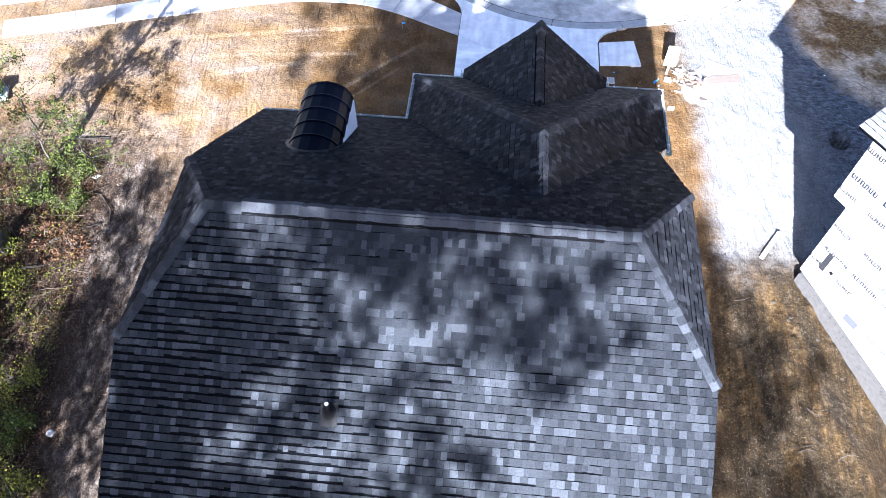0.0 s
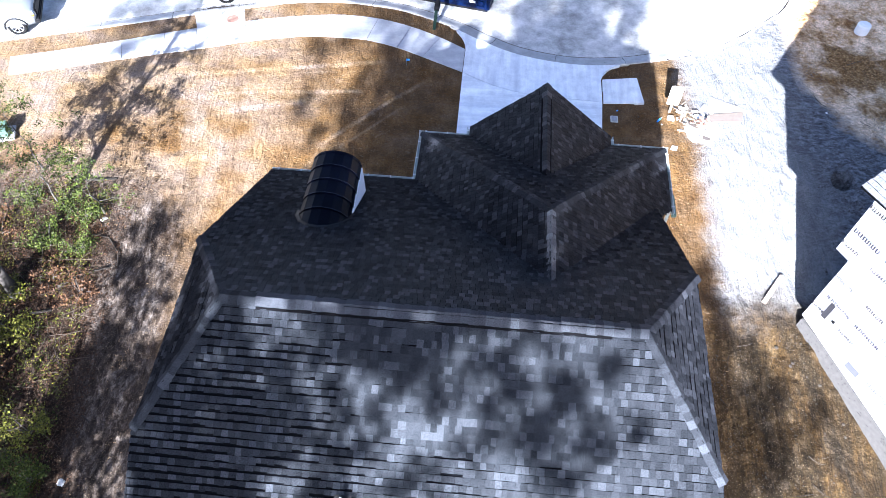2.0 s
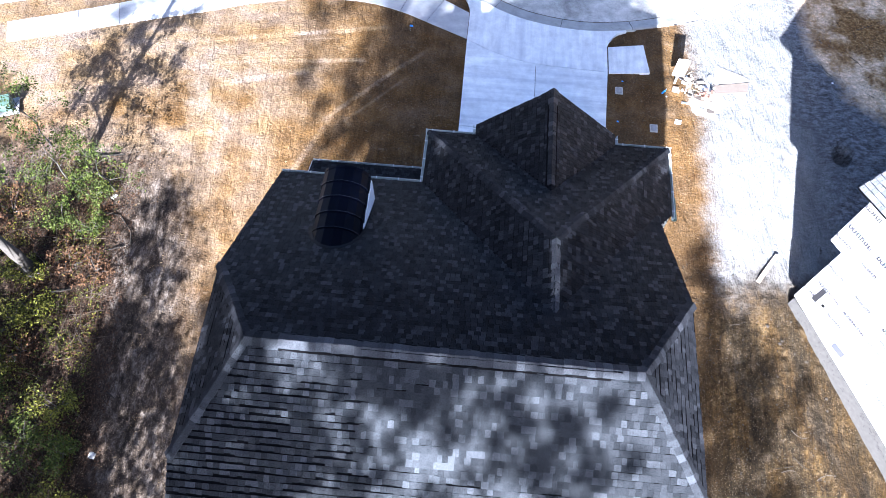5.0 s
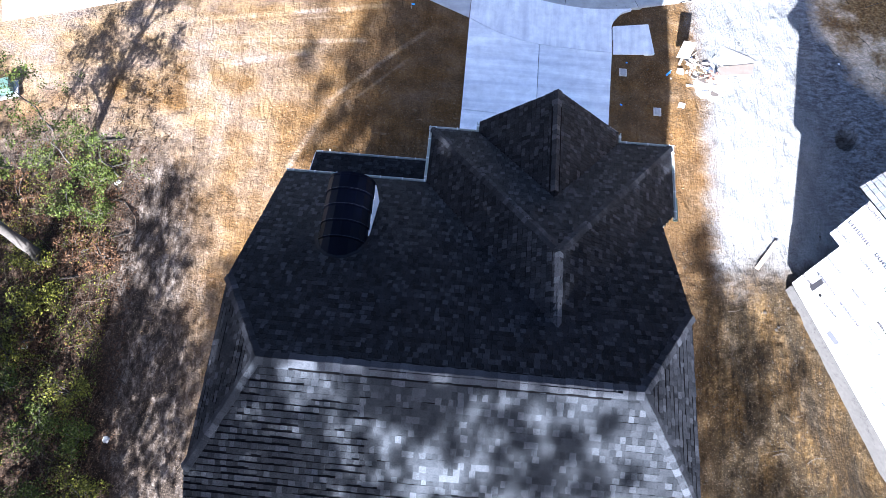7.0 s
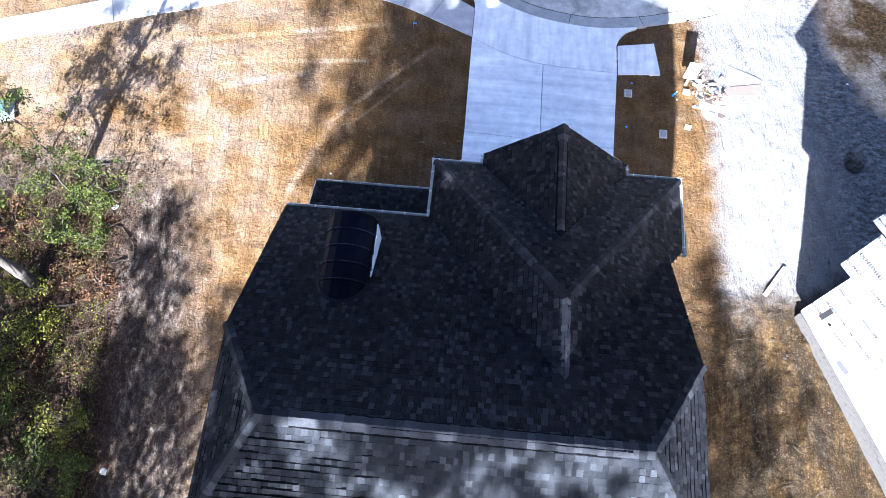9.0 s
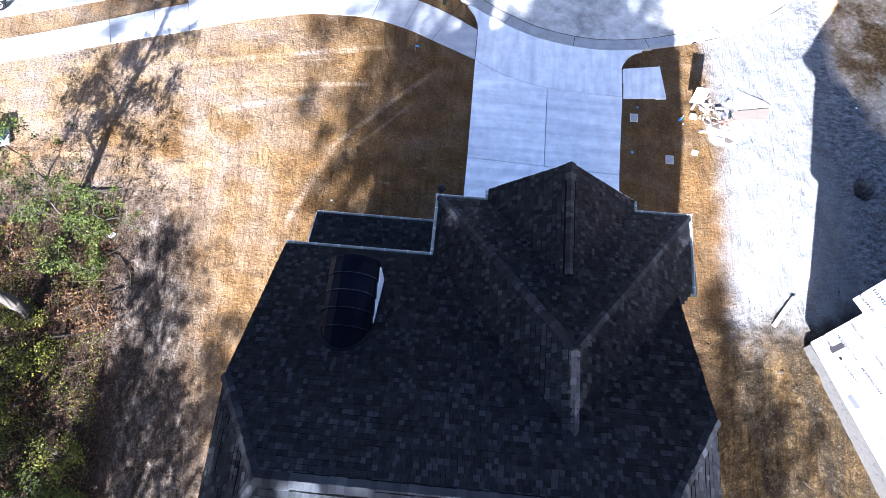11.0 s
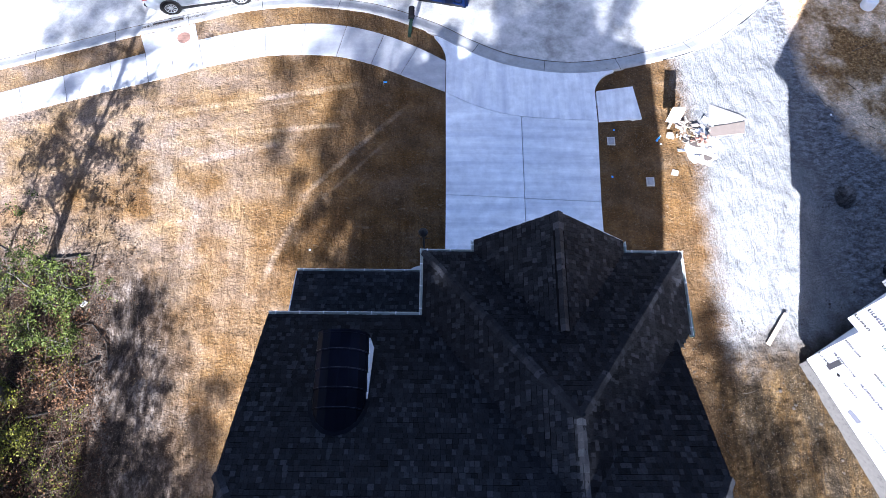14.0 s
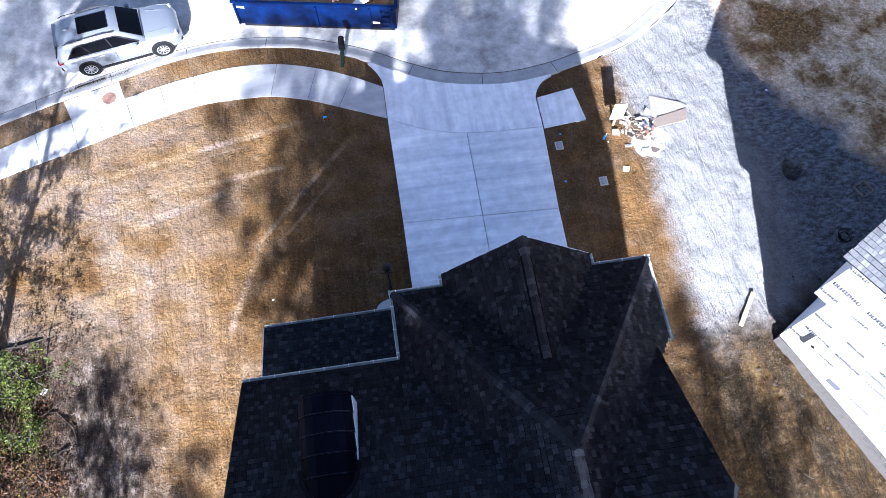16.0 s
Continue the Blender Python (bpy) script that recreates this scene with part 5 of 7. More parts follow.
def tree(base, height, spread, label, seed, leaves=3000, leaf=0.25, crown_from=0.35, limbs=12, lean=(0, 0), mat=None, thick=None, clump=0.9, lobes=()):
    """A tapered trunk with limbs and twigs, and a crown of leaf clumps with gaps between them.
    lobes: boughs of their own, aimed to drop shade on a spot, each with its side reach, height above the street, radius
    and leaf count."""
    rnd = random.Random(seed)
    bx, by = base
    bz = ground_z(bx, by)
    t = thing("tree", label, "tree", Matrix.Translation((bx, by, bz - 0.1)))
    r0 = thick or height * 0.014 + 0.03
    trunk = [Vector((lean[0] * (k / 8) ** 1.3 + rnd.uniform(-0.06, 0.06) * k * 0.5, lean[1] * (k / 8) ** 1.3 + rnd.uniform(-0.06, 0.06) * k * 0.5, height * 0.94 * k / 8)) for k in range(9)]
    part("trunk", tube(trunk, [r0 * (1 - 0.85 * k / 8) * (1.35 if k == 0 else 1) for k in range(9)], 10), BARK, t, smooth=True)
    spots = []
    per = max(1, leaves // (limbs * 5))
    for i in range(limbs):
        f = crown_from + (0.97 - crown_from) * (i + rnd.random() * 0.7) / limbs
        k = min(7, int(f * 8 / 0.94)) if f < 0.93 else 7
        p = trunk[k].lerp(trunk[k + 1], min(1, max(0, f / 0.94 * 8 - k)))
        a = i * 2.4 + rnd.uniform(-0.5, 0.5)
        reach = spread * (1.0 - 0.75 * max(0, (f - crown_from) / (1 - crown_from)) ** 1.5) * rnd.uniform(0.65, 1.1)
        rise = reach * rnd.uniform(0.15, 0.6)
        pts = [p]
        for q in range(1, 5):
            s = q / 4
            pts.append(p + Vector((math.cos(a + 0.3 * math.sin(3 * s + i)) * reach * s, math.sin(a + 0.3 * math.sin(3 * s + i)) * reach * s, rise * s * (1.3 - 0.5 * s))))
        rr = r0 * 0.34 * (1.1 - 0.6 * f)
        bm = tube(pts, [rr, rr * 0.75, rr * 0.55, rr * 0.35, rr * 0.15], 6)
        for q in (2, 3, 4):
            for _ in range(2):
                w = pts[q] + Vector((rnd.uniform(-1, 1), rnd.uniform(-1, 1), rnd.uniform(-0.2, 0.7))) * (0.28 * reach + 0.15)
                tube([pts[q], (pts[q] + w) / 2 + Vector((0, 0, 0.04)), w], [rr * 0.35, rr * 0.22, rr * 0.08], 5, bm)
                spots.append((w, clump * rnd.uniform(0.5, 1.1), int(per * rnd.uniform(0.3, 1.4))))
        part("limb", bm, BARK, t, smooth=True)
    for dx, z, r, n in lobes:
        dy = rnd.uniform(-1.2, 1.2)
        # slid along the sun's way, so the bough's shade keeps its spot
        tip = Vector((dx + 0.152 * dy, dy, z - 0.515 * dy - bz + 0.1))
        f = max(0.05, min(0.99, (tip.z - 0.35 * abs(dx)) / (height * 0.94))) * 8
        k = min(7, int(f))
        p = trunk[k].lerp(trunk[k + 1], f - k)
        mid_ = p.lerp(tip, 0.55) + Vector((0, 0, 0.15 * abs(dx)))
        part("limb", tube([p, mid_, tip], [r0 * 0.22, r0 * 0.14, 0.012], 6), BARK, t, smooth=True)
        for _ in range(5):
            d = Vector((rnd.gauss(0, 1), rnd.gauss(0, 1), rnd.gauss(0, 1))).normalized() * r * 0.55
            spots.append((tip + d, r * rnd.uniform(0.35, 0.6), n // 6))
        spots.append((tip, r * 0.5, n // 6))
    verts, faces = leaf_soup(spots, leaf, rnd)
    part("crown", soup(verts, faces, "crown", mat or LEAF), None, t, kind="stuff")
    return t


def shrub(x, y, r, h, n, mat, label, seed, leaf=0.13):
    rnd = random.Random(seed)
    z = ground_z(x, y)
    t = thing("shrub", label, "shrub", Matrix.Translation((x, y, z - 0.05)))
    spots = []
    for i in range(9):
        a = i * 2.4 + rnd.random()
        q = Vector((math.cos(a) * r * rnd.uniform(0.3, 1), math.sin(a) * r * rnd.uniform(0.3, 1), h * rnd.uniform(0.45, 1.0)))
        part("stem", tube([(0, 0, 0), q * 0.5 + Vector((0, 0, 0.12)), q], [0.022, 0.015, 0.006], 5), BARK, t)
        spots.append((q, r * rnd.uniform(0.25, 0.5), n // 14))
        spots.append((q * 0.65, r * rnd.uniform(0.25, 0.45), n // 26))
    verts, faces = leaf_soup(spots, leaf, rnd)
    part("foliage", soup(verts, faces, "foliage", mat), None, t, kind="stuff")


def build_planting():
    # tall unseen trees behind the houses, boughs aimed to shade roof, lawn and street
    tall = "tall woodland tree behind the house with broad green crown"
    west_boughs = ((0.16, 20.22, 0.6, 155), (0.06, 18.74, 0.9, 400), (1.28, 19.31, 0.8, 323), (0.73, 17.48, 0.9, 430), (1.65, 18.05, 0.8, 369), (2.24, 18.85, 0.55, 131), (2.02, 16.8, 0.8, 415), (0.48, 16.34, 0.9, 584), (2.19, 19.99, 0.5, 90), (1.13, 20.45, 0.4, 57), (2.7, 17.71, 0.45, 95), (3.05, 19.54, 0.45, 87), (3.46, 18.74, 0.5, 108), (3.15, 16.57, 0.5, 126))
    low_boughs = ((-0.34, 19.77, 0.5, 126), (-0.19, 20.58, 0.45, 95), (-0.66, 20.85, 0.5, 126), (-0.98, 20.96, 0.4, 75), (2.56, 17.25, 0.5, 135), (3.22, 18.28, 0.5, 126), (2.81, 19.08, 0.45, 80), (1.95, 21.6, 0.6, 260), (-5.07, 13.7, 0.85, 185), (-4.98, 12.56, 1.02, 266), (-5.02, 11.7, 1.02, 266), (-4.07, 11.39, 0.85, 185), (-5.15, 10.85, 0.85, 185))
    eave_boughs = ((2.56, 20.22, 0.5, 90), (3.02, 19.77, 0.4, 57), (2.27, 19.42, 0.45, 80), (3.33, 20.45, 0.35, 39), (3.83, 18.97, 0.4, 57), (2.91, 18.4, 0.4, 63), (1.68, 20.11, 0.4, 51), (1.12, 16.8, 0.6, 220), (1.81, 16.11, 0.6, 220), (2.48, 16.34, 0.5, 135), (3.02, 16.8, 0.45, 95), (3.68, 16.34, 0.5, 126), (0.06, 17.25, 0.5, 135), (3.21, 17.6, 0.4, 69), (1.88, 18.62, 0.5, 117), (0.92, 18.28, 0.5, 117), (1.94, 19.65, 0.45, 80))
    tree((-8.8, -15.0), 26.5, 3.4, tall, 101, leaves=3600, leaf=0.24, crown_from=0.60, limbs=30, clump=0.55, lobes=west_boughs + low_boughs + eave_boughs)
    lawn_boughs = ((-4.18, 20.24, 0.76, 141), (-1.2, 20.15, 0.95, 160), (-3.65, 18.73, 0.66, 107), (-3.65, 18.25, 0.57, 78), (-1.78, 18.68, 0.76, 141), (-1.72, 17.8, 0.76, 141), (-2.56, 17.56, 0.66, 107), (-0.42, 16.98, 0.76, 141), (-1.83, 16.76, 0.66, 107), (-2.03, 15.88, 0.66, 107), (-0.54, 18.46, 0.95, 160), (-0.38, 19.46, 0.95, 150), (-1.72, 19.39, 0.47, 53))
    street_boughs = ((-3.34, 20.81, 0.6, 110), (-2.29, 20.96, 1.05, 196), (-1.19, 20.96, 1.05, 196), (-0.14, 20.81, 1.05, 196), (0.87, 20.75, 1.05, 196), (1.64, 20.86, 1.05, 150), (-3.45, 21.53, 1.05, 150), (-2.4, 21.68, 1.05, 172), (-1.3, 21.68, 1.05, 172), (-0.17, 21.58, 1.05, 172), (0.86, 21.48, 1.05, 172), (1.78, 21.42, 1.05, 150), (0.05, 22.2, 0.6, 110), (1.18, 22.09, 1.05, 150), (-3.65, 22.2, 0.7, 70), (-2.4, 22.35, 0.7, 70), (-1.18, 22.3, 0.7, 70))
    wall_boughs = ((-1.22, 15.97, 0.6, 97), (-0.68, 16.5, 0.6, 97), (-0.82, 17.32, 0.6, 97), (-1.26, 16.75, 0.5, 67), (-0.68, 17.91, 0.6, 97), (-1.48, 15.55, 0.5, 67), (-0.35, 15.72, 0.6, 97))
    tree((-9.9, -13.5), 25.0, 2.2, tall, 102, leaves=500, leaf=0.24, crown_from=0.84, limbs=14, clump=0.5, lobes=lawn_boughs + street_boughs + wall_boughs)
    east_boughs = ((-2.87, 20.31, 0.4, 57), (-2.12, 19.17, 0.45, 80), (-2.96, 18.71, 0.45, 80), (-1.8, 20.54, 0.5, 99), (-2.7, 21.22, 0.45, 65), (-1.2, 19.74, 0.4, 57), (-0.47, 20.99, 0.55, 142), (0.35, 20.88, 0.55, 152), (-0.07, 20.31, 0.5, 135), (0.94, 20.2, 0.5, 135), (-0.76, 20.2, 0.45, 95), (1.51, 20.42, 0.35, 57), (0.42, 19.62, 0.45, 102), (0.89, 21.34, 0.4, 63), (-0.93, 21.45, 0.5, 90), (0.85, 19.4, 0.25, 27), (0.27, 19.23, 0.25, 27), (-0.59, 18.2, 0.4, 98), (-1.26, 17.91, 0.4, 80))
    inner_boughs = ((-0.15, 22.35, 0.3, 75), (0.15, 22.3, 0.3, 75), (0.45, 22.3, 0.3, 75), (0.75, 22.25, 0.3, 75), (1.05, 22.2, 0.3, 75), (1.35, 22.2, 0.28, 65), (1.6, 22.2, 0.22, 40), (-1.81, 17.57, 0.4, 75), (-0.79, 17.46, 0.5, 135), (-2.56, 17.91, 0.3, 32), (-1.48, 18.83, 0.3, 29), (-2.23, 18.48, 0.45, 95), (-1.85, 19.4, 0.4, 63), (-2.49, 17.46, 0.4, 75), (-1.43, 18.48, 0.35, 48))
    tree((-2.4, -16.5), 26.2, 1.6, tall, 103, leaves=160, leaf=0.24, crown_from=0.93, limbs=6, thick=0.10, clump=0.3, lobes=east_boughs + inner_boughs)
    tree((-4.2, -18.0), 31.5, 4.2, tall, 110, leaves=4000, leaf=0.36, crown_from=0.87, limbs=28, thick=0.10, clump=0.62)
    tree((-14.8, -6.5), 11.0, 3.6, tall, 104, leaves=4200, leaf=0.34, crown_from=0.30, limbs=18, clump=0.9)
    tree((-18.5, -1.5), 8.2, 3.4, tall, 105, leaves=3000, leaf=0.30, crown_from=0.25, limbs=18, clump=0.9)
    tree((-21.5, 5.5), 6.5, 3.0, tall, 106, leaves=4200, leaf=0.28, crown_from=0.25, limbs=16, clump=0.8)
    south_boughs = ((-1.19, 19.78, 0.56, 108), (-0.75, 19.09, 0.7, 169), (-0.24, 18.53, 0.7, 169), (-1.21, 18.01, 0.7, 169), (-0.19, 17.31, 0.84, 243), (0.82, 16.52, 0.84, 243), (1.75, 17.13, 0.7, 169), (3.02, 16.34, 0.7, 169), (1.25, 15.73, 0.98, 332))
    tree((2.8, -24.0), 23.0, 4.0, tall, 107, leaves=6500, leaf=0.28, crown_from=0.70, limbs=24, clump=0.6, lobes=south_boughs)
    tree((6.6, -19.0), 17.0, 3.6, tall, 109, leaves=2500, leaf=0.34, crown_from=0.62, limbs=20, clump=0.55)
    tree((-18.4, 4.6), 6.2, 2.8, tall, 114, leaves=1500, leaf=0.24, crown_from=0.3, limbs=18, clump=0.7)
    tree((-25.0, -3.0), 15.0, 4.6, tall, 108, leaves=5200, leaf=0.34, crown_from=0.3, limbs=18, clump=1.0)
    tree((-5.1, -18.2), 29.4, 2.4, tall, 116, leaves=1900, leaf=0.36, crown_from=0.94, limbs=18, thick=0.10, clump=0.6)
    mulch_boughs = ((-1, 7.82, 0.72, 120), (0.17, 6.85, 0.78, 142), (-0.28, 6.06, 0.78, 142), (1.11, 5.9, 0.65, 98), (2.02, 4.98, 0.78, 142), (0.69, 4.9, 0.78, 142), (0.15, 4.17, 0.78, 142), (1.08, 7.42, 0.39, 35), (-1.12, 8.75, 0.52, 63), (2.4, 4.3, 0.65, 98), (-0.77, 5.06, 0.52, 63))
    tree((-14.9, -3.0), 13.0, 2.0, tall, 117, leaves=1000, leaf=0.26, crown_from=0.55, limbs=18, clump=0.6, lobes=mulch_boughs)
    tree((-22.9, -15.0), 32.0, 3.6, tall, 119, leaves=5200, leaf=0.30, crown_from=0.78, limbs=30, thick=0.10, clump=0.7)
    # thin trees at the woodland's edge
    edge_boughs = ((-1.91, 4.41, 0.77, 365), (-1.17, 4.86, 0.68, 288), (-0.47, 5.46, 0.77, 365), (0.59, 4.81, 0.68, 288), (-0.06, 4.23, 0.85, 451), (0.49, 5.8, 0.68, 288), (1.56, 5.02, 0.59, 220), (-1.02, 3.91, 0.68, 288), (0.63, 3.66, 0.51, 161), (1.23, 6.21, 0.68, 288), (-1.71, 3.68, 0.51, 161), (-0.53, 6.05, 0.59, 220), (-1.58, 5.48, 0.51, 161))
    tree((-16.72, 12.65), 12.5, 2.6, "tall grey-barked tree with thin green crown at the woodland edge", 111, leaves=2600, leaf=0.15, crown_from=0.62, limbs=14, lean=(-0.1, 0.1), thick=0.24, clump=0.5, lobes=edge_boughs)
    tree((-14.6, 16.1), 3.6, 1.2, "slender leafy sapling at the woodland edge", 112, leaves=1200, leaf=0.09, crown_from=0.2, limbs=8, thick=0.04, clump=0.28)
    tree((-16.5, 16.4), 3.4, 1.3, "bushy green sapling with small leaves at the woodland edge", 118, leaves=1500, leaf=0.085, crown_from=0.25, limbs=10, thick=0.045, clump=0.35)
    tree((-17.6, 17.8), 4.4, 1.6, "slender leafy sapling at the woodland edge", 113, leaves=1400, leaf=0.09, crown_from=0.35, limbs=8, thick=0.045, clump=0.32)
    green, dry = "low green leafy shrub on woodland litter", "rusty half-bare shrub on woodland litter"
    rows = ((-16.2, 14.6, 0.9, 1.0, 420, LEAF, green), (-15.2, 15.7, 0.8, 1.1, 460, LEAF, green), (-14.9, 14.4, 0.7, 0.8, 300, LEAF, green), (-16.9, 12.4, 0.8, 0.8, 300, LEAF_YELLOW, green),
            (-16.2, 11.1, 0.8, 0.7, 300, LEAF_YELLOW, green), (-15.6, 13.2, 0.7, 0.6, 220, LEAF_RED, dry), (-14.4, 12.8, 0.7, 0.6, 240, LEAF_RED, dry), (-16.3, 9.7, 0.7, 0.6, 200, LEAF_RED, dry),
            (-14.4, 7.9, 0.9, 0.9, 420, LEAF_YELLOW, green), (-17.0, 9.0, 0.9, 0.8, 360, LEAF_YELLOW, green), (-13.8, 6.4, 0.8, 1.0, 420, LEAF, green), (-15.2, 6.6, 1.0, 1.1, 460, LEAF, green),
            (-13.3, 4.6, 0.9, 1.0, 400, LEAF_YELLOW, green), (-14.8, 4.2, 1.0, 1.1, 420, LEAF, green), (-16.8, 10.6, 0.9, 0.8, 320, LEAF_YELLOW, green), (-18.2, 14.8, 0.9, 0.7, 260, LEAF_RED, dry),
            (-16.9, 7.8, 1.0, 1.0, 420, LEAF, green), (-17.4, 16.4, 0.6, 0.6, 220, LEAF, green), (-19.4, 12.2, 1.0, 0.9, 320, LEAF_YELLOW, green), (-13.1, 3.0, 0.8, 0.9, 340, LEAF, green))
    for i, (x, y, r, h, n, m, lab) in enumerate(rows):
        shrub(x, y, r, h, int(n * 2.6), m, lab, 200 + i, 0.085 if m is LEAF else 0.09)
    rnd = random.Random(5)
    verts, faces = [], []
    for _ in range(15000):
        y = rnd.uniform(1.0, 19.5)
        x = -11.9 - 0.21 * y * 0.5 - abs(rnd.gauss(0, 3.2))
        if y > 17.5 and x > -16.5:
            continue
        z = ground_z(x, y) + rnd.uniform(0.02, 0.10)
        v, f = leaf_soup([(Vector((x, y, z)), 0.06, 1)], 0.075, rnd, flat=0.5)
        b = len(verts)
        verts += v
        faces += [tuple(b + k for k in q) for q in f]
    tagged(new("leaf_litter", soup(verts, faces, "leaf_litter", LITTER)), "dry brown leaf litter under the shrubs", "leaf litter", kind="stuff")
    # low ground cover between the shrubs, yellow-green and rusty, in drifts with bare gaps
    for name, mat, lab, count, shift, size in (("ground_cover", LEAF_YELLOW, "low yellow-green ground cover on the woodland floor", 15000, 0.0, 0.075), ("dry_bracken", LEAF_RED, "rusty dry bracken on the woodland floor", 9000, 31.0, 0.085),
                                               ("ground_cover", LEAF, "low dark green ground cover on the woodland floor", 8000, 57.0, 0.07)):
        verts, faces = [], []
        for _ in range(count):
            y = rnd.uniform(2.0, 17.3)
            x = -12.7 - 0.10 * y - rnd.random() * 6.0
            if noise.noise(Vector((x * 0.75 + shift, y * 0.75, 2.0))) + 0.5 * noise.noise(Vector((x * 2.1, y * 2.1 + shift, 6.0))) < 0.04:
                continue
            z = ground_z(x, y) + rnd.uniform(0.04, 0.30)
            v, f = leaf_soup([(Vector((x, y, z)), 0.08, 1)], size, rnd, flat=0.3)
            b = len(verts)
            verts += v
            faces += [tuple(b + k for k in q) for q in f]
        tagged(new(name, soup(verts, faces, name, mat)), lab, "undergrowth", kind="stuff")
    # brush and dead branches
    verts_bm = bmesh.new()
    for _ in range(240):
        y = rnd.uniform(3, 18.5)
        x = -12.9 - 0.16 * y * 0.6 - abs(rnd.gauss(0, 1.9))
        z = ground_z(x, y) + rnd.uniform(0.05, 0.3)
        a, L = rnd.uniform(0, 6.28), rnd.uniform(0.3, 1.3)
        d = Vector((math.cos(a), math.sin(a), rnd.uniform(-0.15, 0.3))) * L
        p = Vector((x, y, z))
        tube([p, p + d * 0.5 + Vector((0, 0, rnd.uniform(-0.05, 0.1))), p + d], [0.012, 0.009, 0.004], 4, verts_bm)
    tagged(new("brushwood", finish(verts_bm, "brushwood", TWIG)), "tangle of dry twigs on the woodland floor", "brushwood", kind="stuff")
    for pts, r, lab in (([(-15.3, 13.0), (-14.5, 13.6), (-13.7, 13.9)], 0.05, "bare grey fallen branch"),
                        ([(-14.9, 15.2), (-14.1, 15.1), (-13.55, 14.5), (-13.4, 13.9)], 0.04, "bare curved fallen branch"), ([(-16.4, 17.45), (-15.5, 17.5), (-14.6, 17.65)], 0.06, "pale fallen trunk at the lawn's edge"),
                        ([(-15.9, 11.9), (-15.2, 12.1)], 0.06, "pale broken branch on the litter"), ([(-12.9, 8.6), (-12.5, 8.35)], 0.03, "short stick on the mulch")):
        line = [(x, y, ground_z(x, y) + r * 0.75) for x, y in pts]
        tagged(new("log" if r > 0.1 else "branch", finish(tube(line, [r * (1 - 0.5 * k / len(line)) for k in range(len(line))], 9), "branch", DEAD_WOOD, True)), lab, "branch")


build_planting()


# ---- vehicles ----
def wheel(parent, x, y, z, r, w, side, spokes=10):
    bm = bmesh.new()
    prof = [(r * 0.68, -w / 2), (r * 0.93, -w / 2), (r, -w * 0.38), (r, w * 0.38), (r * 0.93, w / 2), (r * 0.68, w / 2)]
    n = 28
    rings = [[bm.verts.new((x + p * math.cos(2 * math.pi * k / n), y + q, z + p * math.sin(2 * math.pi * k / n))) for p, q in prof] for k in range(n)]
    for k in range(n):
        a, b = rings[k], rings[(k + 1) % n]
        for i in range(6):
            bm.faces.new((a[i], a[(i + 1) % 6], b[(i + 1) % 6], b[i]))
    bmesh.ops.recalc_face_normals(bm, faces=bm.faces)
    wh = part("wheel", bm, RUBBER, parent, "black tyre", smooth=False)
    rim = bmesh.new()
    yo = y + side * w * 0.36
    for k in range(spokes):
        a = 2 * math.pi * k / spokes
        m = Matrix.Translation((x, yo, z)) @ Matrix.Rotation(-a, 4, 'Y')
        box(0.05, r * 0.66, -0.012, 0.012, -0.022, 0.022, bm=(tmp := bmesh.new()), m=m)
        me = bpy.data.meshes.new("spoke")
        tmp.to_mesh(me)
        tmp.free()
        rim.from_mesh(me)
        bpy.data.meshes.remove(me)
    for rr, ww in ((r * 0.69, 0.03), (0.075, 0.03)):
        ring = []
        for k in range(24):
            a = 2 * math.pi * k / 24
            ring.append([rim.verts.new((x + q * math.cos(a), yo + s, z + q * math.sin(a))) for q, s in ((rr, ww), (rr - 0.03 if rr > 0.1 else 0.001, ww), (rr - 0.03 if rr > 0.1 else 0.001, -ww), (rr, -ww))])
        for k in range(24):
            for i in range(4):
                rim.faces.new((ring[k][i], ring[k][(i + 1) % 4], ring[(k + 1) % 24][(i + 1) % 4], ring[(k + 1) % 24][i]))
    bmesh.ops.recalc_face_normals(rim, faces=rim.faces)
    part("rim", rim, ALLOY, wh, "silver alloy rim")
    part("wheel_well", tube([(x, y - side * w * 0.2, z), (x, y - side * w * 0.1, z)], r * 0.66, 20), BLACK_PLASTIC, wh)


def loft(stations, bm=None):
    """A body from cross-sections: each station is x and a half-section of (y, z) from sill to centre line."""
    bm = bm or bmesh.new()
    rings = []
    for x, half in stations:
        ring = [(-y, z) for y, z in half] + [(y, z) for y, z in half[::-1] if y > 1e-6]
        rings.append([bm.verts.new((x, y, z)) for y, z in ring])
    k = len(rings[0])
    for a, b in zip(rings, rings[1:]):
        for i in range(k - 1):
            bm.faces.new((a[i], a[i + 1], b[i + 1], b[i]))
        bm.faces.new((a[k - 1], a[0], b[0], b[k - 1]))
    bm.faces.new(rings[0][::-1])
    bm.faces.new(rings[-1])
    bmesh.ops.recalc_face_normals(bm, faces=bm.faces)
    return bm


def panel(parent, name, pts, mat, label="", thick=0.008):
    """A thin fitted panel following the given outline."""
    return part(name, slab3(pts, thick), mat, parent, label)


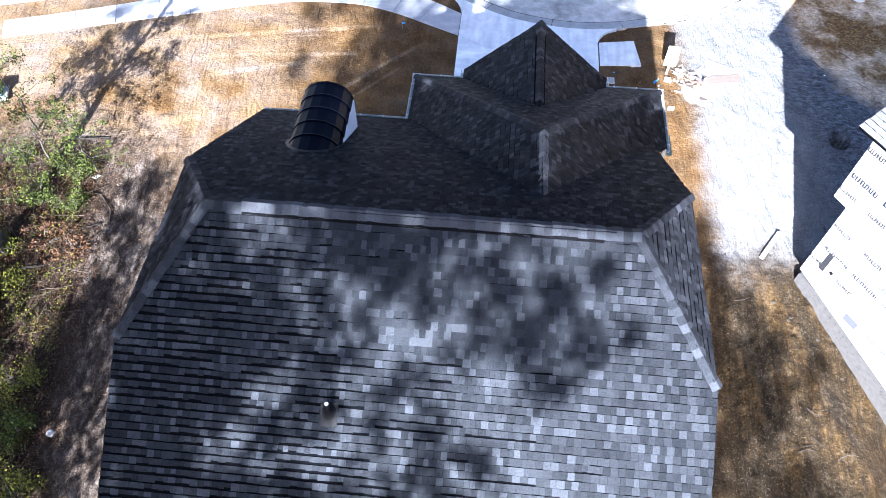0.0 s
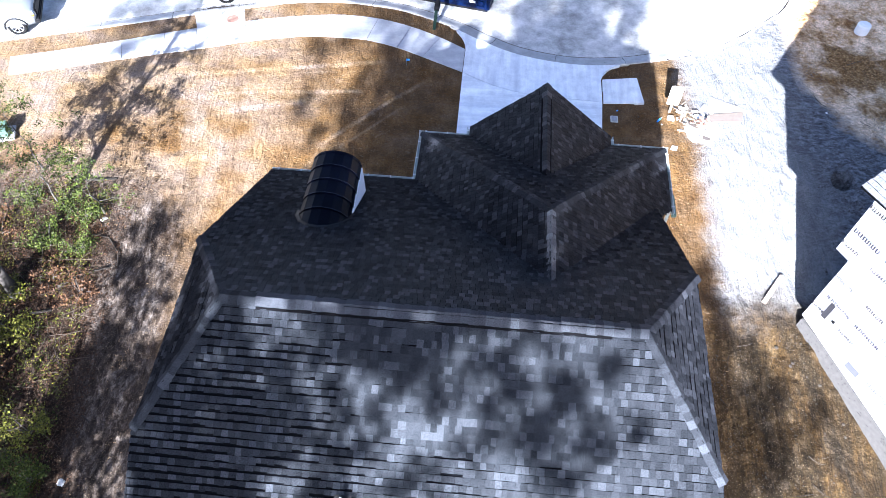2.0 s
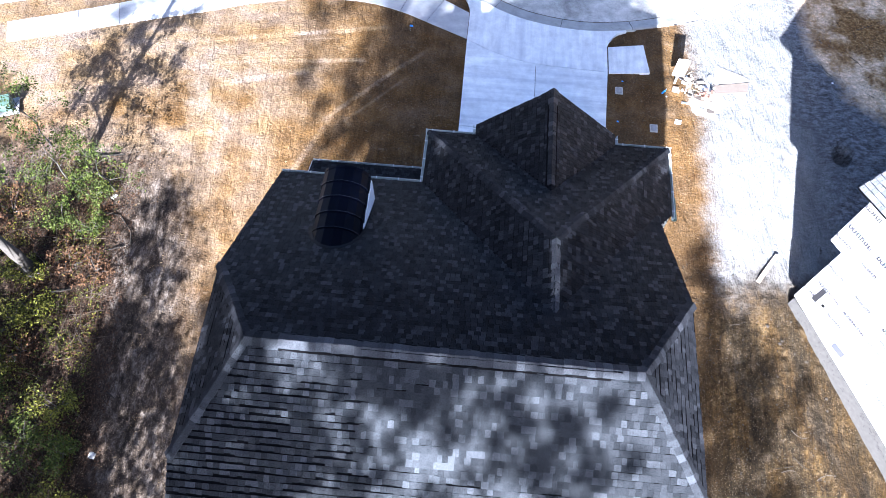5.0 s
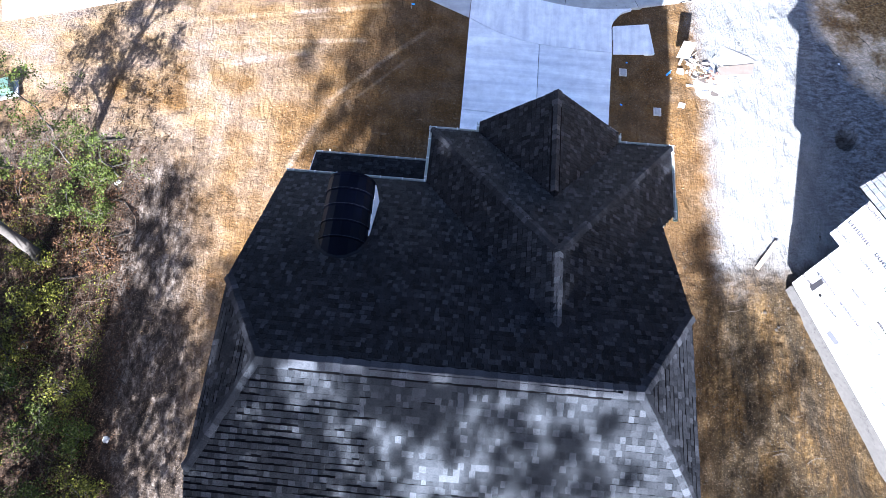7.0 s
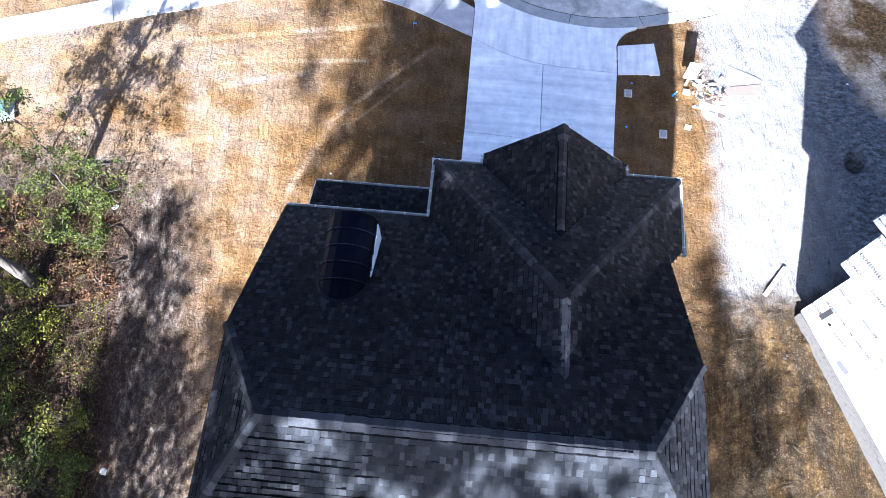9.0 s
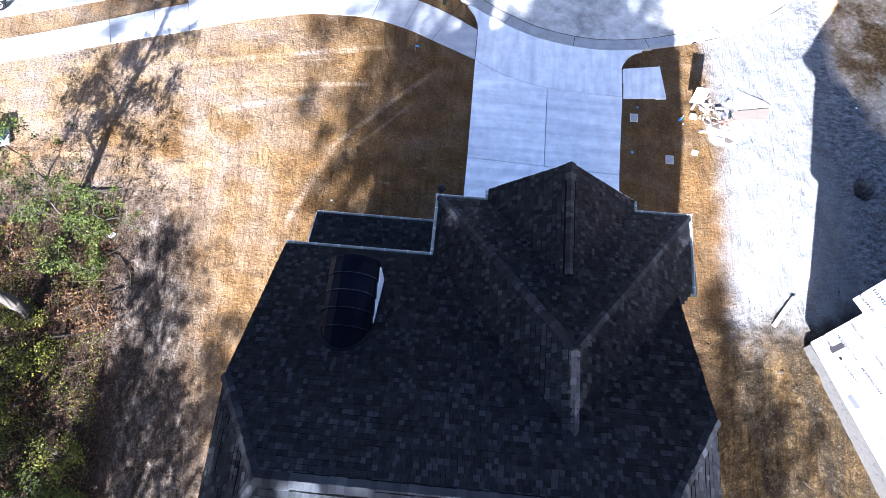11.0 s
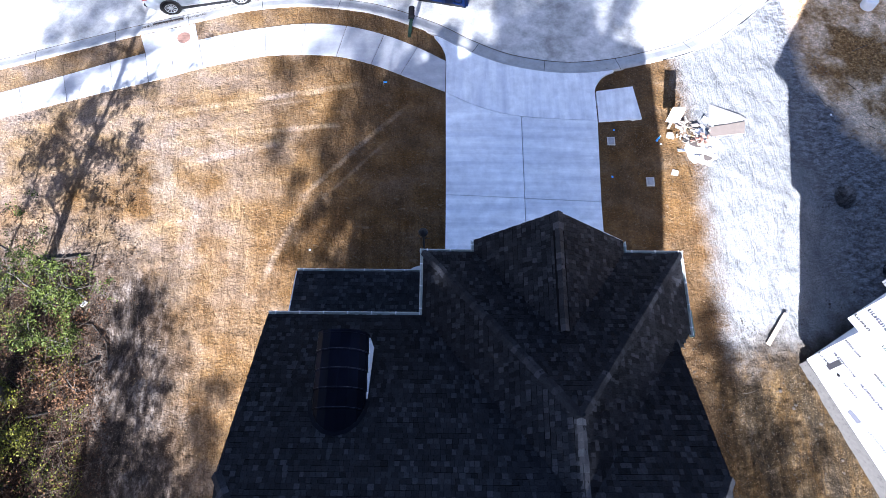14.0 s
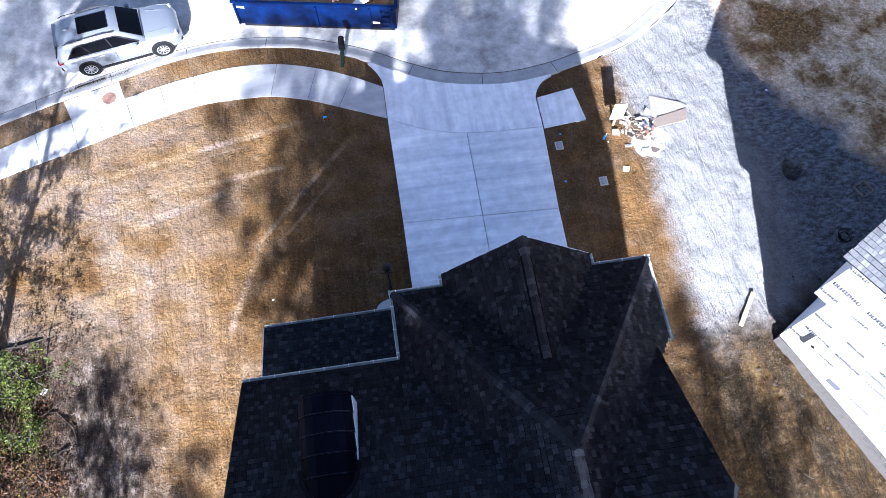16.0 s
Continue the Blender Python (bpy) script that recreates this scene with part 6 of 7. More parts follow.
def build_suv():
    ang = math.atan2(0.56, 2.87)
    c, s = math.cos(ang), math.sin(ang)
    # origin: middle of the near-side wheelbase, shifted inwards by half the track
    mx, my = (-13.31 - 10.44) / 2, (28.72 + 29.29) / 2
    half = 0.83
    m = Matrix.Translation((mx - s * half, my + c * half, -0.128)) @ Matrix.Rotation(ang, 4, 'Z')
    car = thing("car", "silver-white sport utility car with dark sunroof parked at the kerb", "car", m)
    W = 0.95
    lower = []
    for x, w, z0, zb, zt in ((-2.38, 0.78, 0.52, 0.78, 0.98), (-2.31, 0.87, 0.38, 0.80, 1.05), (-2.08, 0.935, 0.31, 0.84, 1.08), (-1.4, W, 0.30, 0.88, 1.08), (-0.4, W, 0.30, 0.88, 1.07), (0.6, W, 0.30, 0.88, 1.06), (1.05, W, 0.30, 0.87, 1.05),
                             (1.6, 0.945, 0.30, 0.85, 1.02), (2.05, 0.91, 0.31, 0.80, 0.96), (2.30, 0.80, 0.34, 0.70, 0.87), (2.43, 0.58, 0.42, 0.60, 0.72)):
        lower.append((x, [(w * 0.93, z0), (w, z0 + 0.14), (w, zb), (w * 0.96, zt - 0.05), (w * 0.84, zt), (w * 0.45, zt + 0.035), (0.0, zt + 0.045)]))
    part("body", loft(lower), CAR_PAINT, car, "silver-white painted body", smooth=True)
    cab = []
    for x, w, zt in ((-2.32, 0.66, 1.14), (-2.10, 0.69, 1.60), (-1.75, 0.70, 1.69), (-0.9, 0.71, 1.735), (-0.1, 0.71, 1.725), (0.25, 0.69, 1.66), (1.06, 0.74, 1.10)):
        high = zt > 1.3
        cab.append((x, [(0.90, 1.02), (0.875 if high else 0.86, 1.12 if high else 1.04), (w + 0.05 if high else 0.80, zt - 0.15 if high else 1.06), (w + 0.012, zt - 0.055 if high else 1.08),
                        (w * 0.88, zt - 0.008), (w * 0.5, zt + 0.022), (0.0, zt + 0.03)]))
    roof = part("roof", loft(cab), CAR_PAINT, car, "silver-white roof and pillars", smooth=True)
    panel(roof, "sunroof", [(-1.20, -0.42, 1.785), (-0.06, -0.42, 1.777), (-0.06, 0.42, 1.777), (-1.20, 0.42, 1.785)], DARK_GLASS, "dark panoramic sunroof", 0.02)
    glass = bmesh.new()
    cols = []
    for x in (0.31, 0.54, 0.78, 1.02):
        f = (x - 0.25) / 0.81
        zt, w = 1.66 - 0.56 * f, 0.69 + 0.05 * f
        cols.append([[glass.verts.new((x + 0.55 * d, q * w, zt + dz + 0.83 * d)) for q, dz in ((-0.95, -0.010), (-0.6, 0.022), (0.0, 0.030), (0.6, 0.022), (0.95, -0.010))] for d in (0.028, 0.004)])
    for a, b in zip(cols, cols[1:]):
        for k in range(4):
            glass.faces.new((a[0][k], b[0][k], b[0][k + 1], a[0][k + 1]))
            glass.faces.new((a[1][k], a[1][k + 1], b[1][k + 1], b[1][k]))
        for k in (0, 4):
            glass.faces.new((a[0][k], a[1][k], b[1][k], b[0][k]))
    for c in (cols[0], cols[-1]):
        for k in range(4):
            glass.faces.new((c[0][k], c[0][k + 1], c[1][k + 1], c[1][k]))
    bmesh.ops.recalc_face_normals(glass, faces=glass.faces)
    part("windscreen", glass, DARK_GLASS, car, "dark raked windscreen")
    part("rear_window", slab3([(-2.38, -0.70, 1.13), (-2.38, 0.70, 1.13), (-2.16, 0.64, 1.60), (-2.16, -0.64, 1.60)], 0.03), DARK_GLASS, car, "dark rear window")
    part("spoiler", box(-2.18, -2.05, -0.60, 0.60, 1.60, 1.635, 0.014), CAR_PAINT, car)
    part("aerial", box(-1.72, -1.55, -0.03, 0.03, 1.73, 1.79, 0.012), CAR_PAINT, car)
    for sd in (-1, 1):
        def side(x, z):
            return (x, sd * (0.90 - 0.235 * (z - 1.02) + 0.010), z)
        rim = [Vector(side(x, z)) - Vector((0, sd * 0.008, 0)) for x, z in ((-1.98, 1.11), (-1.58, 1.525), (-1.30, 1.575), (-0.30, 1.60), (0.10, 1.575), (0.84, 1.10))]
        trim = bmesh.new()
        a = [trim.verts.new(p) for p in rim]
        e = [trim.verts.new(p + Vector((0, sd * 0.012, 0.003))) for p in rim]
        trim.faces.new(a), trim.faces.new(e[::-1])
        for i in range(6):
            trim.faces.new((a[i], e[i], e[(i + 1) % 6], a[(i + 1) % 6]))
        bmesh.ops.recalc_face_normals(trim, faces=trim.faces)
        part("window_surround", trim, BLACK_PLASTIC, car, "black window surround")
        for pts in ([(-1.92, 1.13), (-1.55, 1.50), (-1.30, 1.545), (-1.05, 1.12)], [(-1.01, 1.12), (-1.26, 1.548), (-0.32, 1.575), (-0.22, 1.11)], [(-0.18, 1.11), (-0.27, 1.575), (0.07, 1.545), (0.76, 1.12)]):
            ring = [Vector(side(x, z)) for x, z in pts]
            out = Vector((0, sd, 0.25)).normalized() * 0.006
            bm = bmesh.new()
            a = [bm.verts.new(p) for p in ring]
            e = [bm.verts.new(p + out) for p in ring]
            bm.faces.new(a), bm.faces.new(e[::-1])
            for i in range(4):
                bm.faces.new((a[i], e[i], e[(i + 1) % 4], a[(i + 1) % 4]))
            bmesh.ops.recalc_face_normals(bm, faces=bm.faces)
            part("side_window", bm, DARK_GLASS, car, "dark tinted side window")
        part("roof_rail", tube([(-1.85, sd * 0.71, 1.70), (-1.7, sd * 0.715, 1.755), (-0.3, sd * 0.72, 1.78), (0.10, sd * 0.70, 1.72)], 0.018, 6), BLACK, car, "black roof rail")
        for x in (-1.40, 1.52):
            part("wheel_arch", tube([(x, sd * 0.90, 0.40), (x, sd * 0.958, 0.40)], 0.435, 24), BLACK_PLASTIC, car, "dark wheel arch")
            wheel(car, x, sd * 0.85, 0.37, 0.375, 0.27, sd)
        part("mirror", box(0.56, 0.74, sd * 1.03 - 0.09, sd * 1.03 + 0.09, 1.05, 1.19, 0.03), CAR_PAINT, car, "silver door mirror")
        part("headlight", box(2.08, 2.31, sd * 0.70 - 0.15, sd * 0.70 + 0.15, 0.76, 0.90, 0.03), CLEAR_LENS, car, "clear headlight")
        part("tail_light", box(-2.38, -2.16, sd * 0.79 - 0.12, sd * 0.79 + 0.12, 0.90, 1.05, 0.03), RED_LENS, car, "red tail light")
        part("sill", box(-0.98, 1.08, sd * 0.93 - 0.04, sd * 0.93 + 0.035, 0.22, 0.33, 0.02), BLACK_PLASTIC, car, "dark sill")
        for x in (-0.80, 0.15):
            part("door_handle", box(x, x + 0.18, sd * 0.955 - 0.012, sd * 0.955 + 0.012, 0.90, 0.93, 0.006), ALLOY, car)
        for x in (-1.02, -0.20, 0.98):
            part("door_gap", box(x, x + 0.010, sd * 0.951 - 0.003, sd * 0.951 + 0.003, 0.42, 1.00), BLACK, car)
        part("bonnet_crease", tube([(1.28, sd * 0.58, 1.088), (1.8, sd * 0.52, 1.04), (2.2, sd * 0.42, 0.94)], 0.006, 5), CAR_PAINT, car)
    part("grille", box(2.34, 2.44, -0.34, 0.34, 0.55, 0.74, 0.02), BLACK, car, "dark grille")
    part("front_bumper", box(2.25, 2.42, -0.70, 0.70, 0.30, 0.46, 0.05), BLACK_PLASTIC, car)
    part("rear_bumper", box(-2.45, -2.25, -0.80, 0.80, 0.42, 0.60, 0.05), BLACK_PLASTIC, car)


build_suv()


def build_pickup():
    """The front of a white pickup truck by the kerb; its bed runs on down the street."""
    ang = math.atan2(0.36, 1.0)
    wx, wy = -21.97, 25.55
    c, s = math.cos(ang), math.sin(ang)
    m = Matrix.Translation((wx - 1.75 * c - s * 0.83, wy - 1.75 * s + c * 0.83, -0.128)) @ Matrix.Rotation(ang, 4, 'Z')
    tr = thing("pickup_truck", "white pickup truck with steel wheels parked at the kerb", "truck", m)
    W = 0.98
    st = []
    for x, w, z0, zt in ((-3.1, 0.94, 0.5, 1.15), (-2.9, W, 0.42, 1.20), (-0.9, W, 0.42, 1.20), (0.8, W, 0.40, 1.20), (1.1, W, 0.40, 1.19), (2.2, 0.97, 0.40, 1.13), (2.55, 0.92, 0.42, 1.06), (2.66, 0.82, 0.5, 0.95)):
        st.append((x, [(w * 0.94, z0), (w, z0 + 0.15), (w, zt - 0.22), (w * 0.96, zt - 0.06), (w * 0.84, zt), (0.0, zt + 0.03)]))
    part("body", loft(st), TRUCK_PAINT, tr, "white painted body", smooth=True)
    cab = []
    for x, w, zt in ((-1.0, 0.74, 1.75), (-0.7, 0.72, 1.86), (0.3, 0.72, 1.86), (1.15, 0.80, 1.20)):
        cab.append((x, [(0.90, 1.12), (w + 0.05 if zt > 1.3 else 0.84, zt - 0.1 if zt > 1.3 else 1.16), (w, zt), (0.0, zt + 0.03)]))
    part("cab_glass", loft(cab), DARK_GLASS, tr, "dark cab windows")
    part("roof", box(-1.02, 0.32, -0.74, 0.74, 1.86, 1.91, 0.02), TRUCK_PAINT, tr)
    for sd in (-1, 1):
        for x in (-1.85, 1.75):
            wheel(tr, x, sd * 0.83, 0.40, 0.40, 0.27, sd, 8)
        part("headlight", box(2.42, 2.66, sd * 0.74 - 0.17, sd * 0.74 + 0.17, 0.78, 0.98, 0.03), CLEAR_LENS, tr, "clear headlight")
        part("indicator", box(2.50, 2.67, sd * 0.88 - 0.05, sd * 0.88 + 0.05, 0.80, 0.90, 0.02), AMBER_LENS, tr, "amber indicator")
        part("mirror", box(0.75, 0.95, sd * 1.12 - 0.1, sd * 1.12 + 0.1, 1.15, 1.36, 0.03), BLACK_PLASTIC, tr)
        arch = [(1.75 + 0.48 * math.cos(math.pi * k / 10), sd * 0.98, 0.40 + 0.48 * math.sin(math.pi * k / 10)) for k in range(11)]
        part("wheel_arch", tube(arch, 0.035, 6), BLACK_PLASTIC, tr)
    part("grille", box(2.60, 2.72, -0.56, 0.56, 0.62, 0.98, 0.03), BLACK, tr, "black grille")
    part("bumper", box(2.56, 2.80, -0.92, 0.92, 0.42, 0.62, 0.04), BLACK_PLASTIC, tr, "dark front bumper")


build_pickup()


# ---- street furniture and building-site things ----
def build_dumpster():
    ang = math.atan2(-1.28, 6.53)
    m = Matrix.Translation((-7.27, 30.28, -0.128)) @ Matrix.Rotation(ang, 4, 'Z')
    d = thing("skip_container", "scuffed blue steel roll-off skip full of site waste", "skip", m)
    L, W, H = 6.6, 2.35, 1.32
    part("side_wall", box(0, L, 0, 0.07, 0.16, H), SKIP_BLUE, d, "blue steel side")
    part("side_wall", box(0, L, W - 0.07, W, 0.16, H), SKIP_BLUE, d, "blue steel side")
    part("end_wall", box(0, 0.07, 0.07, W - 0.07, 0.16, H), SKIP_BLUE, d)
    part("gate", box(L - 0.07, L, 0.07, W - 0.07, 0.16, H), SKIP_BLUE, d)
    part("floor_plate", box(0.02, L - 0.02, 0.02, W - 0.02, 0.12, 0.16), SKIP_BLUE, d)
    for y in (0.035, W - 0.035):
        part("top_rail", box(-0.1, L + 0.08, y - 0.07, y + 0.07, H, H + 0.10, 0.015), SKIP_BLUE, d, "blue tubular top rail")
    part("top_rail", box(-0.1, 0.08, 0.1, W - 0.1, H, H + 0.10, 0.015), SKIP_BLUE, d)
    part("top_rail", box(L - 0.06, L + 0.08, 0.1, W - 0.1, H, H + 0.10, 0.015), SKIP_BLUE, d)
    for x in (0.0, 3.3, 5.5, 6.42):
        part("rib", box(x, x + 0.08, -0.09, -0.002, 0.16, H - 0.01, 0.01), SKIP_BLUE, d)
    part("skid", box(0.2, L - 0.1, 0.02, 0.14, 0.0, 0.12), BLACK, d, "dark steel skid")
    part("skid", box(0.2, L - 0.1, W - 0.14, W - 0.02, 0.0, 0.12), BLACK, d, "dark steel skid")
    for z in (0.35, 0.62, 0.9, 1.15):
        part("ladder_rung", box(5.98, 6.34, -0.15, -0.10, z, z + 0.03), SKIP_BLUE, d)
    for x in (5.98, 6.31):
        part("ladder_rail", box(x, x + 0.03, -0.15, -0.002, 0.3, 1.2), SKIP_BLUE, d)
    for x, mat in ((0.12, WHITE_BOARD), (5.62, WHITE_BOARD)):
        part("sticker", box(x, x + 0.30, -0.016, -0.004, 1.06 if x < 1 else 0.40, 1.16 if x < 1 else 0.52), mat, d, "pale warning sticker")
    rnd = random.Random(17)
    for i in range(34):
        x, y = rnd.uniform(0.5, L - 0.5), rnd.uniform(0.35, W - 0.45)
        a, b = rnd.uniform(0.15, 0.55), rnd.uniform(0.1, 0.35)
        mat, lab = rnd.choice(((CARDBOARD, "crumpled brown cardboard in the skip"), (WHITE_BOARD, "broken white board offcut in the skip"), (BRICK_RED, "reddish waste sheet in the skip"), (CARDBOARD, "crumpled brown cardboard in the skip"), (TIMBER, "pale timber offcut in the skip")))
        bm = box(-a, a, -b, b, -0.02, 0.02, 0.006)
        for v in bm.verts:
            v.co.z += 0.12 * math.sin(v.co.x * 5 + i) + 0.08 * v.co.y
        ob = new("waste_sheet", finish(bm, "waste_sheet", mat))
        ob.matrix_world = m @ pose(x, y, rnd.uniform(1.08, 1.30), rnd.uniform(-25, 25), rnd.uniform(-25, 25), rnd.uniform(0, 180))
        tagged(ob, lab, "waste", "waste in the skip")
    heap = bmesh.new()
    n, k = 26, 10
    grid = [[heap.verts.new((0.08 + (L - 0.16) * i / n, 0.08 + (W - 0.16) * j / k, 1.05 + 0.12 * noise.noise(Vector((i * 0.7, j * 0.8, 1))))) for j in range(k + 1)] for i in range(n + 1)]
    for i in range(n):
        for j in range(k):
            heap.faces.new((grid[i][j], grid[i + 1][j], grid[i + 1][j + 1], grid[i][j + 1]))
    part("waste_heap", heap, CARDBOARD, d, "heap of brown waste")


build_dumpster()


def build_small_things():
    # mailbox
    x, y = -3.23, 27.45
    mb = thing("mailbox", "black mailbox on a green post beside the kerb", "mailbox", Matrix.Translation((x, y, 0)) @ Matrix.Rotation(0.12, 4, 'Y') @ Matrix.Diagonal((0.9, 0.9, 0.88, 1)))
    part("post", box(-0.075, 0.075, -0.075, 0.075, -0.1, 1.15, 0.008), GREEN_POST, mb, "green post")
    part("arm", box(-0.04, 0.04, -0.1, 0.55, 0.98, 1.06, 0.006), GREEN_POST, mb)
    part("brace", tube([(0, 0.03, 0.62), (0, 0.38, 0.98)], 0.025, 6), GREEN_POST, mb)
    bm = bmesh.new()
    prof = [(-0.13, 0)] + [(-0.13 * math.cos(math.pi * k / 10), 0.15 + 0.13 * math.sin(math.pi * k / 10)) for k in range(11)] + [(0.13, 0)]
    a = [bm.verts.new((p, 0.06, 1.065 + q)) for p, q in prof]
    b = [bm.verts.new((p, 0.60, 1.065 + q)) for p, q in prof]
    bm.faces.new(a), bm.faces.new(b[::-1])
    for i in range(len(prof)):
        j = (i + 1) % len(prof)
        bm.faces.new((a[i], a[j], b[j], b[i]))
    bmesh.ops.recalc_face_normals(bm, faces=bm.faces)
    part("box", bm, VENT_BLACK, mb, "black arched metal box")
    # yard lamp
    lx, ly = -2.41, 17.6
    lp = thing("yard_lamp", "black yard lamp post with a domed lantern", "lamp post", Matrix.Translation((lx, ly, 0)))
    part("post", tube([(0, 0, -0.1), (0, 0, 0.25), (0, 0, 0.27), (0, 0, 1.75)], [0.06, 0.055, 0.04, 0.035], 10), BLACK, lp)
    part("crossbar", tube([(-0.22, 0, 1.55), (0.22, 0, 1.55)], 0.014, 6), BLACK, lp)
    part("lantern", tube([(0, 0, 1.74), (0, 0, 1.80), (0, 0, 2.02), (0, 0, 2.03)], [0.05, 0.10, 0.13, 0.15], 10), BLACK_PLASTIC, lp)
    part("cap", tube([(0, 0, 2.03), (0, 0, 2.10), (0, 0, 2.16), (0, 0, 2.20)], [0.16, 0.13, 0.06, 0.015], 12), BLACK, lp)
    # lot sign on a post
    sx, sy = 6.98, 23.05
    sg = thing("lot_sign", "blank white board sign on a timber post", "sign", Matrix.Translation((sx, sy, 0)) @ Matrix.Rotation(radians(-5), 4, 'Z'))
    part("post", box(-0.045, 0.045, 0.0, 0.09, -0.2, 1.35, 0.005), TIMBER, sg)
    part("board", box(-0.24, 0.24, -0.03, -0.002, 0.45, 1.40, 0.004), WHITE_BOARD, sg, "white board")
    # storm drain grate, manhole, valve boxes
    mh = thing("manhole_cover", "rusty round manhole cover in the landing", "manhole cover", Matrix.Translation((-12.55, 27.25, 0.036)))
    part("cover", tube([(0, 0, 0.0), (0, 0, 0.012)], 0.28, 28), RUST, mh)
    part("ring", tube([(0, 0, 0.0), (0, 0, 0.006)], 0.34, 28), STONE, mh, "pale ring")
    for k in range(5):
        part("rib", box(-0.2, 0.2, -0.015, 0.015, 0.012, 0.018, m=pose(0, (k - 2) * 0.09, 0)), RUST, mh)
    dr = thing("drain_grate", "dark storm drain grate in the kerb inlet", "drain", Matrix.Translation((-13.35, 28.02, -0.09)) @ Matrix.Rotation(0.27, 4, 'Z'))
    part("frame", box(-0.62, 0.62, -0.20, 0.22, 0.0, 0.02), BLACK, dr)
    for k in range(11):
        part("bar", box(-0.57 + k * 0.11, -0.53 + k * 0.11, -0.16, 0.18, 0.02, 0.03), RUST, dr)
    part("inlet_hood", box(-0.5, 0.0, -0.46, -0.22, 0.10, 0.16, 0.02), STONE, dr, "pale inlet casting")
    for (bx, by), w, lab in (((4.70, 22.45), 0.22, "small pale plastic valve box lid in the soil"), ((6.05, 20.72), 0.22, "small pale utility lid in the soil")):
        vb = thing("valve_box", lab, "valve box", Matrix.Translation((bx, by, ground_z(bx, by) + 0.02)))
        part("lid", box(-w / 2, w / 2, -w * 0.65, w * 0.65, 0.0, 0.05, 0.02), CLEAR_PLASTIC, vb)
        part("rim", box(-w / 2 - 0.04, w / 2 + 0.04, -w * 0.65 - 0.04, w * 0.65 + 0.04, -0.04, 0.02, 0.01), STONE, vb)
    # green utility cabinet at the lawn's far edge
    ub = thing("utility_cabinet", "pale green metal utility cabinet on a slab", "utility cabinet", Matrix.Translation((-19.85, 19.3, 0)) @ Matrix.Rotation(0.35, 4, 'Z') @ Matrix.Scale(0.68, 4))
    part("cabinet", box(-0.4, 0.4, -0.38, 0.38, 0.0, 0.55, 0.02), GREEN_BOX, ub)
    part("lid", box(-0.43, 0.43, -0.41, 0.41, 0.55, 0.61, 0.02), GREEN_BOX, ub)
    part("slab", box(-0.65, 0.65, -0.6, 0.6, -0.12, 0.0, 0.02), KERB, ub)
    # plank propped on a stone by the neighbour
    p, q = Vector((9.70, 14.62, -0.72)), Vector((10.46, 15.72, -0.57))
    d = (q - p).normalized()
    m = Matrix.Translation((p + q) / 2) @ d.to_track_quat('X', 'Z').to_matrix().to_4x4()
    pl = tagged(new("plank", finish(box(-0.68, 0.68, -0.08, 0.08, -0.02, 0.02, 0.004), "plank", TIMBER)), "pale timber plank propped on the gravel", "plank")
    pl.matrix_world = m
    # white water tank far off on the plot
    tk = thing("water_tank", "round white plastic tank on bare soil", "tank", Matrix.Translation((16.35, 29.5, ground_z(16.35, 29.5))))
    part("tank", tube([(0, 0, 0), (0, 0, 0.42), (0, 0, 0.47)], [0.30, 0.30, 0.26], 20), WHITE_BOARD, tk)
    part("lid", tube([(0, 0, 0.47), (0, 0, 0.50)], [0.12, 0.11], 16), WHITE_BOARD, tk)
    # a small frame crate on the shaded gravel
    cr = thing("crate", "small square timber frame lying on shaded gravel", "crate", Matrix.Translation((15.9, 19.1, ground_z(15.9, 19.1) + 0.03)) @ Matrix.Rotation(0.4, 4, 'Z'))
    for k in range(4):
        part("side", box(-0.28, 0.28, 0.24, 0.28, 0, 0.09, m=Matrix.Rotation(k * math.pi / 2, 4, 'Z')), TIMBER, cr)
    # coil of black cable and a broken frame on the shaded gravel
    cx, cy = 14.55, 17.35
    coil = bmesh.new()
    for k in range(5):
        r, ox, oy = 0.16 + 0.03 * k, 0.04 * math.sin(k * 2.1), 0.04 * math.cos(k * 1.7)
        tube([(ox + r * math.cos(a), oy + r * math.sin(a), 0.03 + 0.02 * k) for a in (2 * math.pi * q / 18 for q in range(18))], 0.012, 5, coil)
    ob = new("cable_coil", finish(coil, "cable_coil", BLACK_PLASTIC))
    ob.location = (cx, cy, ground_z(cx, cy))
    tagged(ob, "loose coil of black cable on shaded gravel", "cable")
    # marker flags and scraps
    rnd = random.Random(23)
    for x, y, mat, lab, nm in ((-4.17, 24.9, BLUE_PLASTIC, "tiny blue marker flag in the lawn", "marker_flag"), (4.85, 22.95, BLUE_PLASTIC, "tiny blue scrap on the soil", "scrap"), (4.62, 20.9, BLUE_PLASTIC, "tiny blue scrap on the soil", "scrap"),
                               (6.52, 22.55, BLUE_PLASTIC, "crushed blue plastic bottle on the soil", "bottle"), (6.62, 22.35, CLEAR_PLASTIC, "crumpled clear plastic on the soil", "scrap"), (-12.85, 6.5, STONE, "pale broken block on the mulch", "stone"), (-14.55, 15.84, STONE, "pale crumpled cloth scrap on the litter", "offcut"),
                               (-16.5, 9.4, STONE, "pale stone among the shrubs", "stone"), (7.02, 21.1, WHITE_BOARD, "white plasterboard offcut on the soil", "offcut"), (13.6, 23.9, WHITE_BOARD, "white scrap on shaded gravel", "scrap"), (-6.6, 17.9, WHITE_BOARD, "small white scrap on the lawn", "scrap")):
        z = max(ground_z(x, y), -3) + 0.02
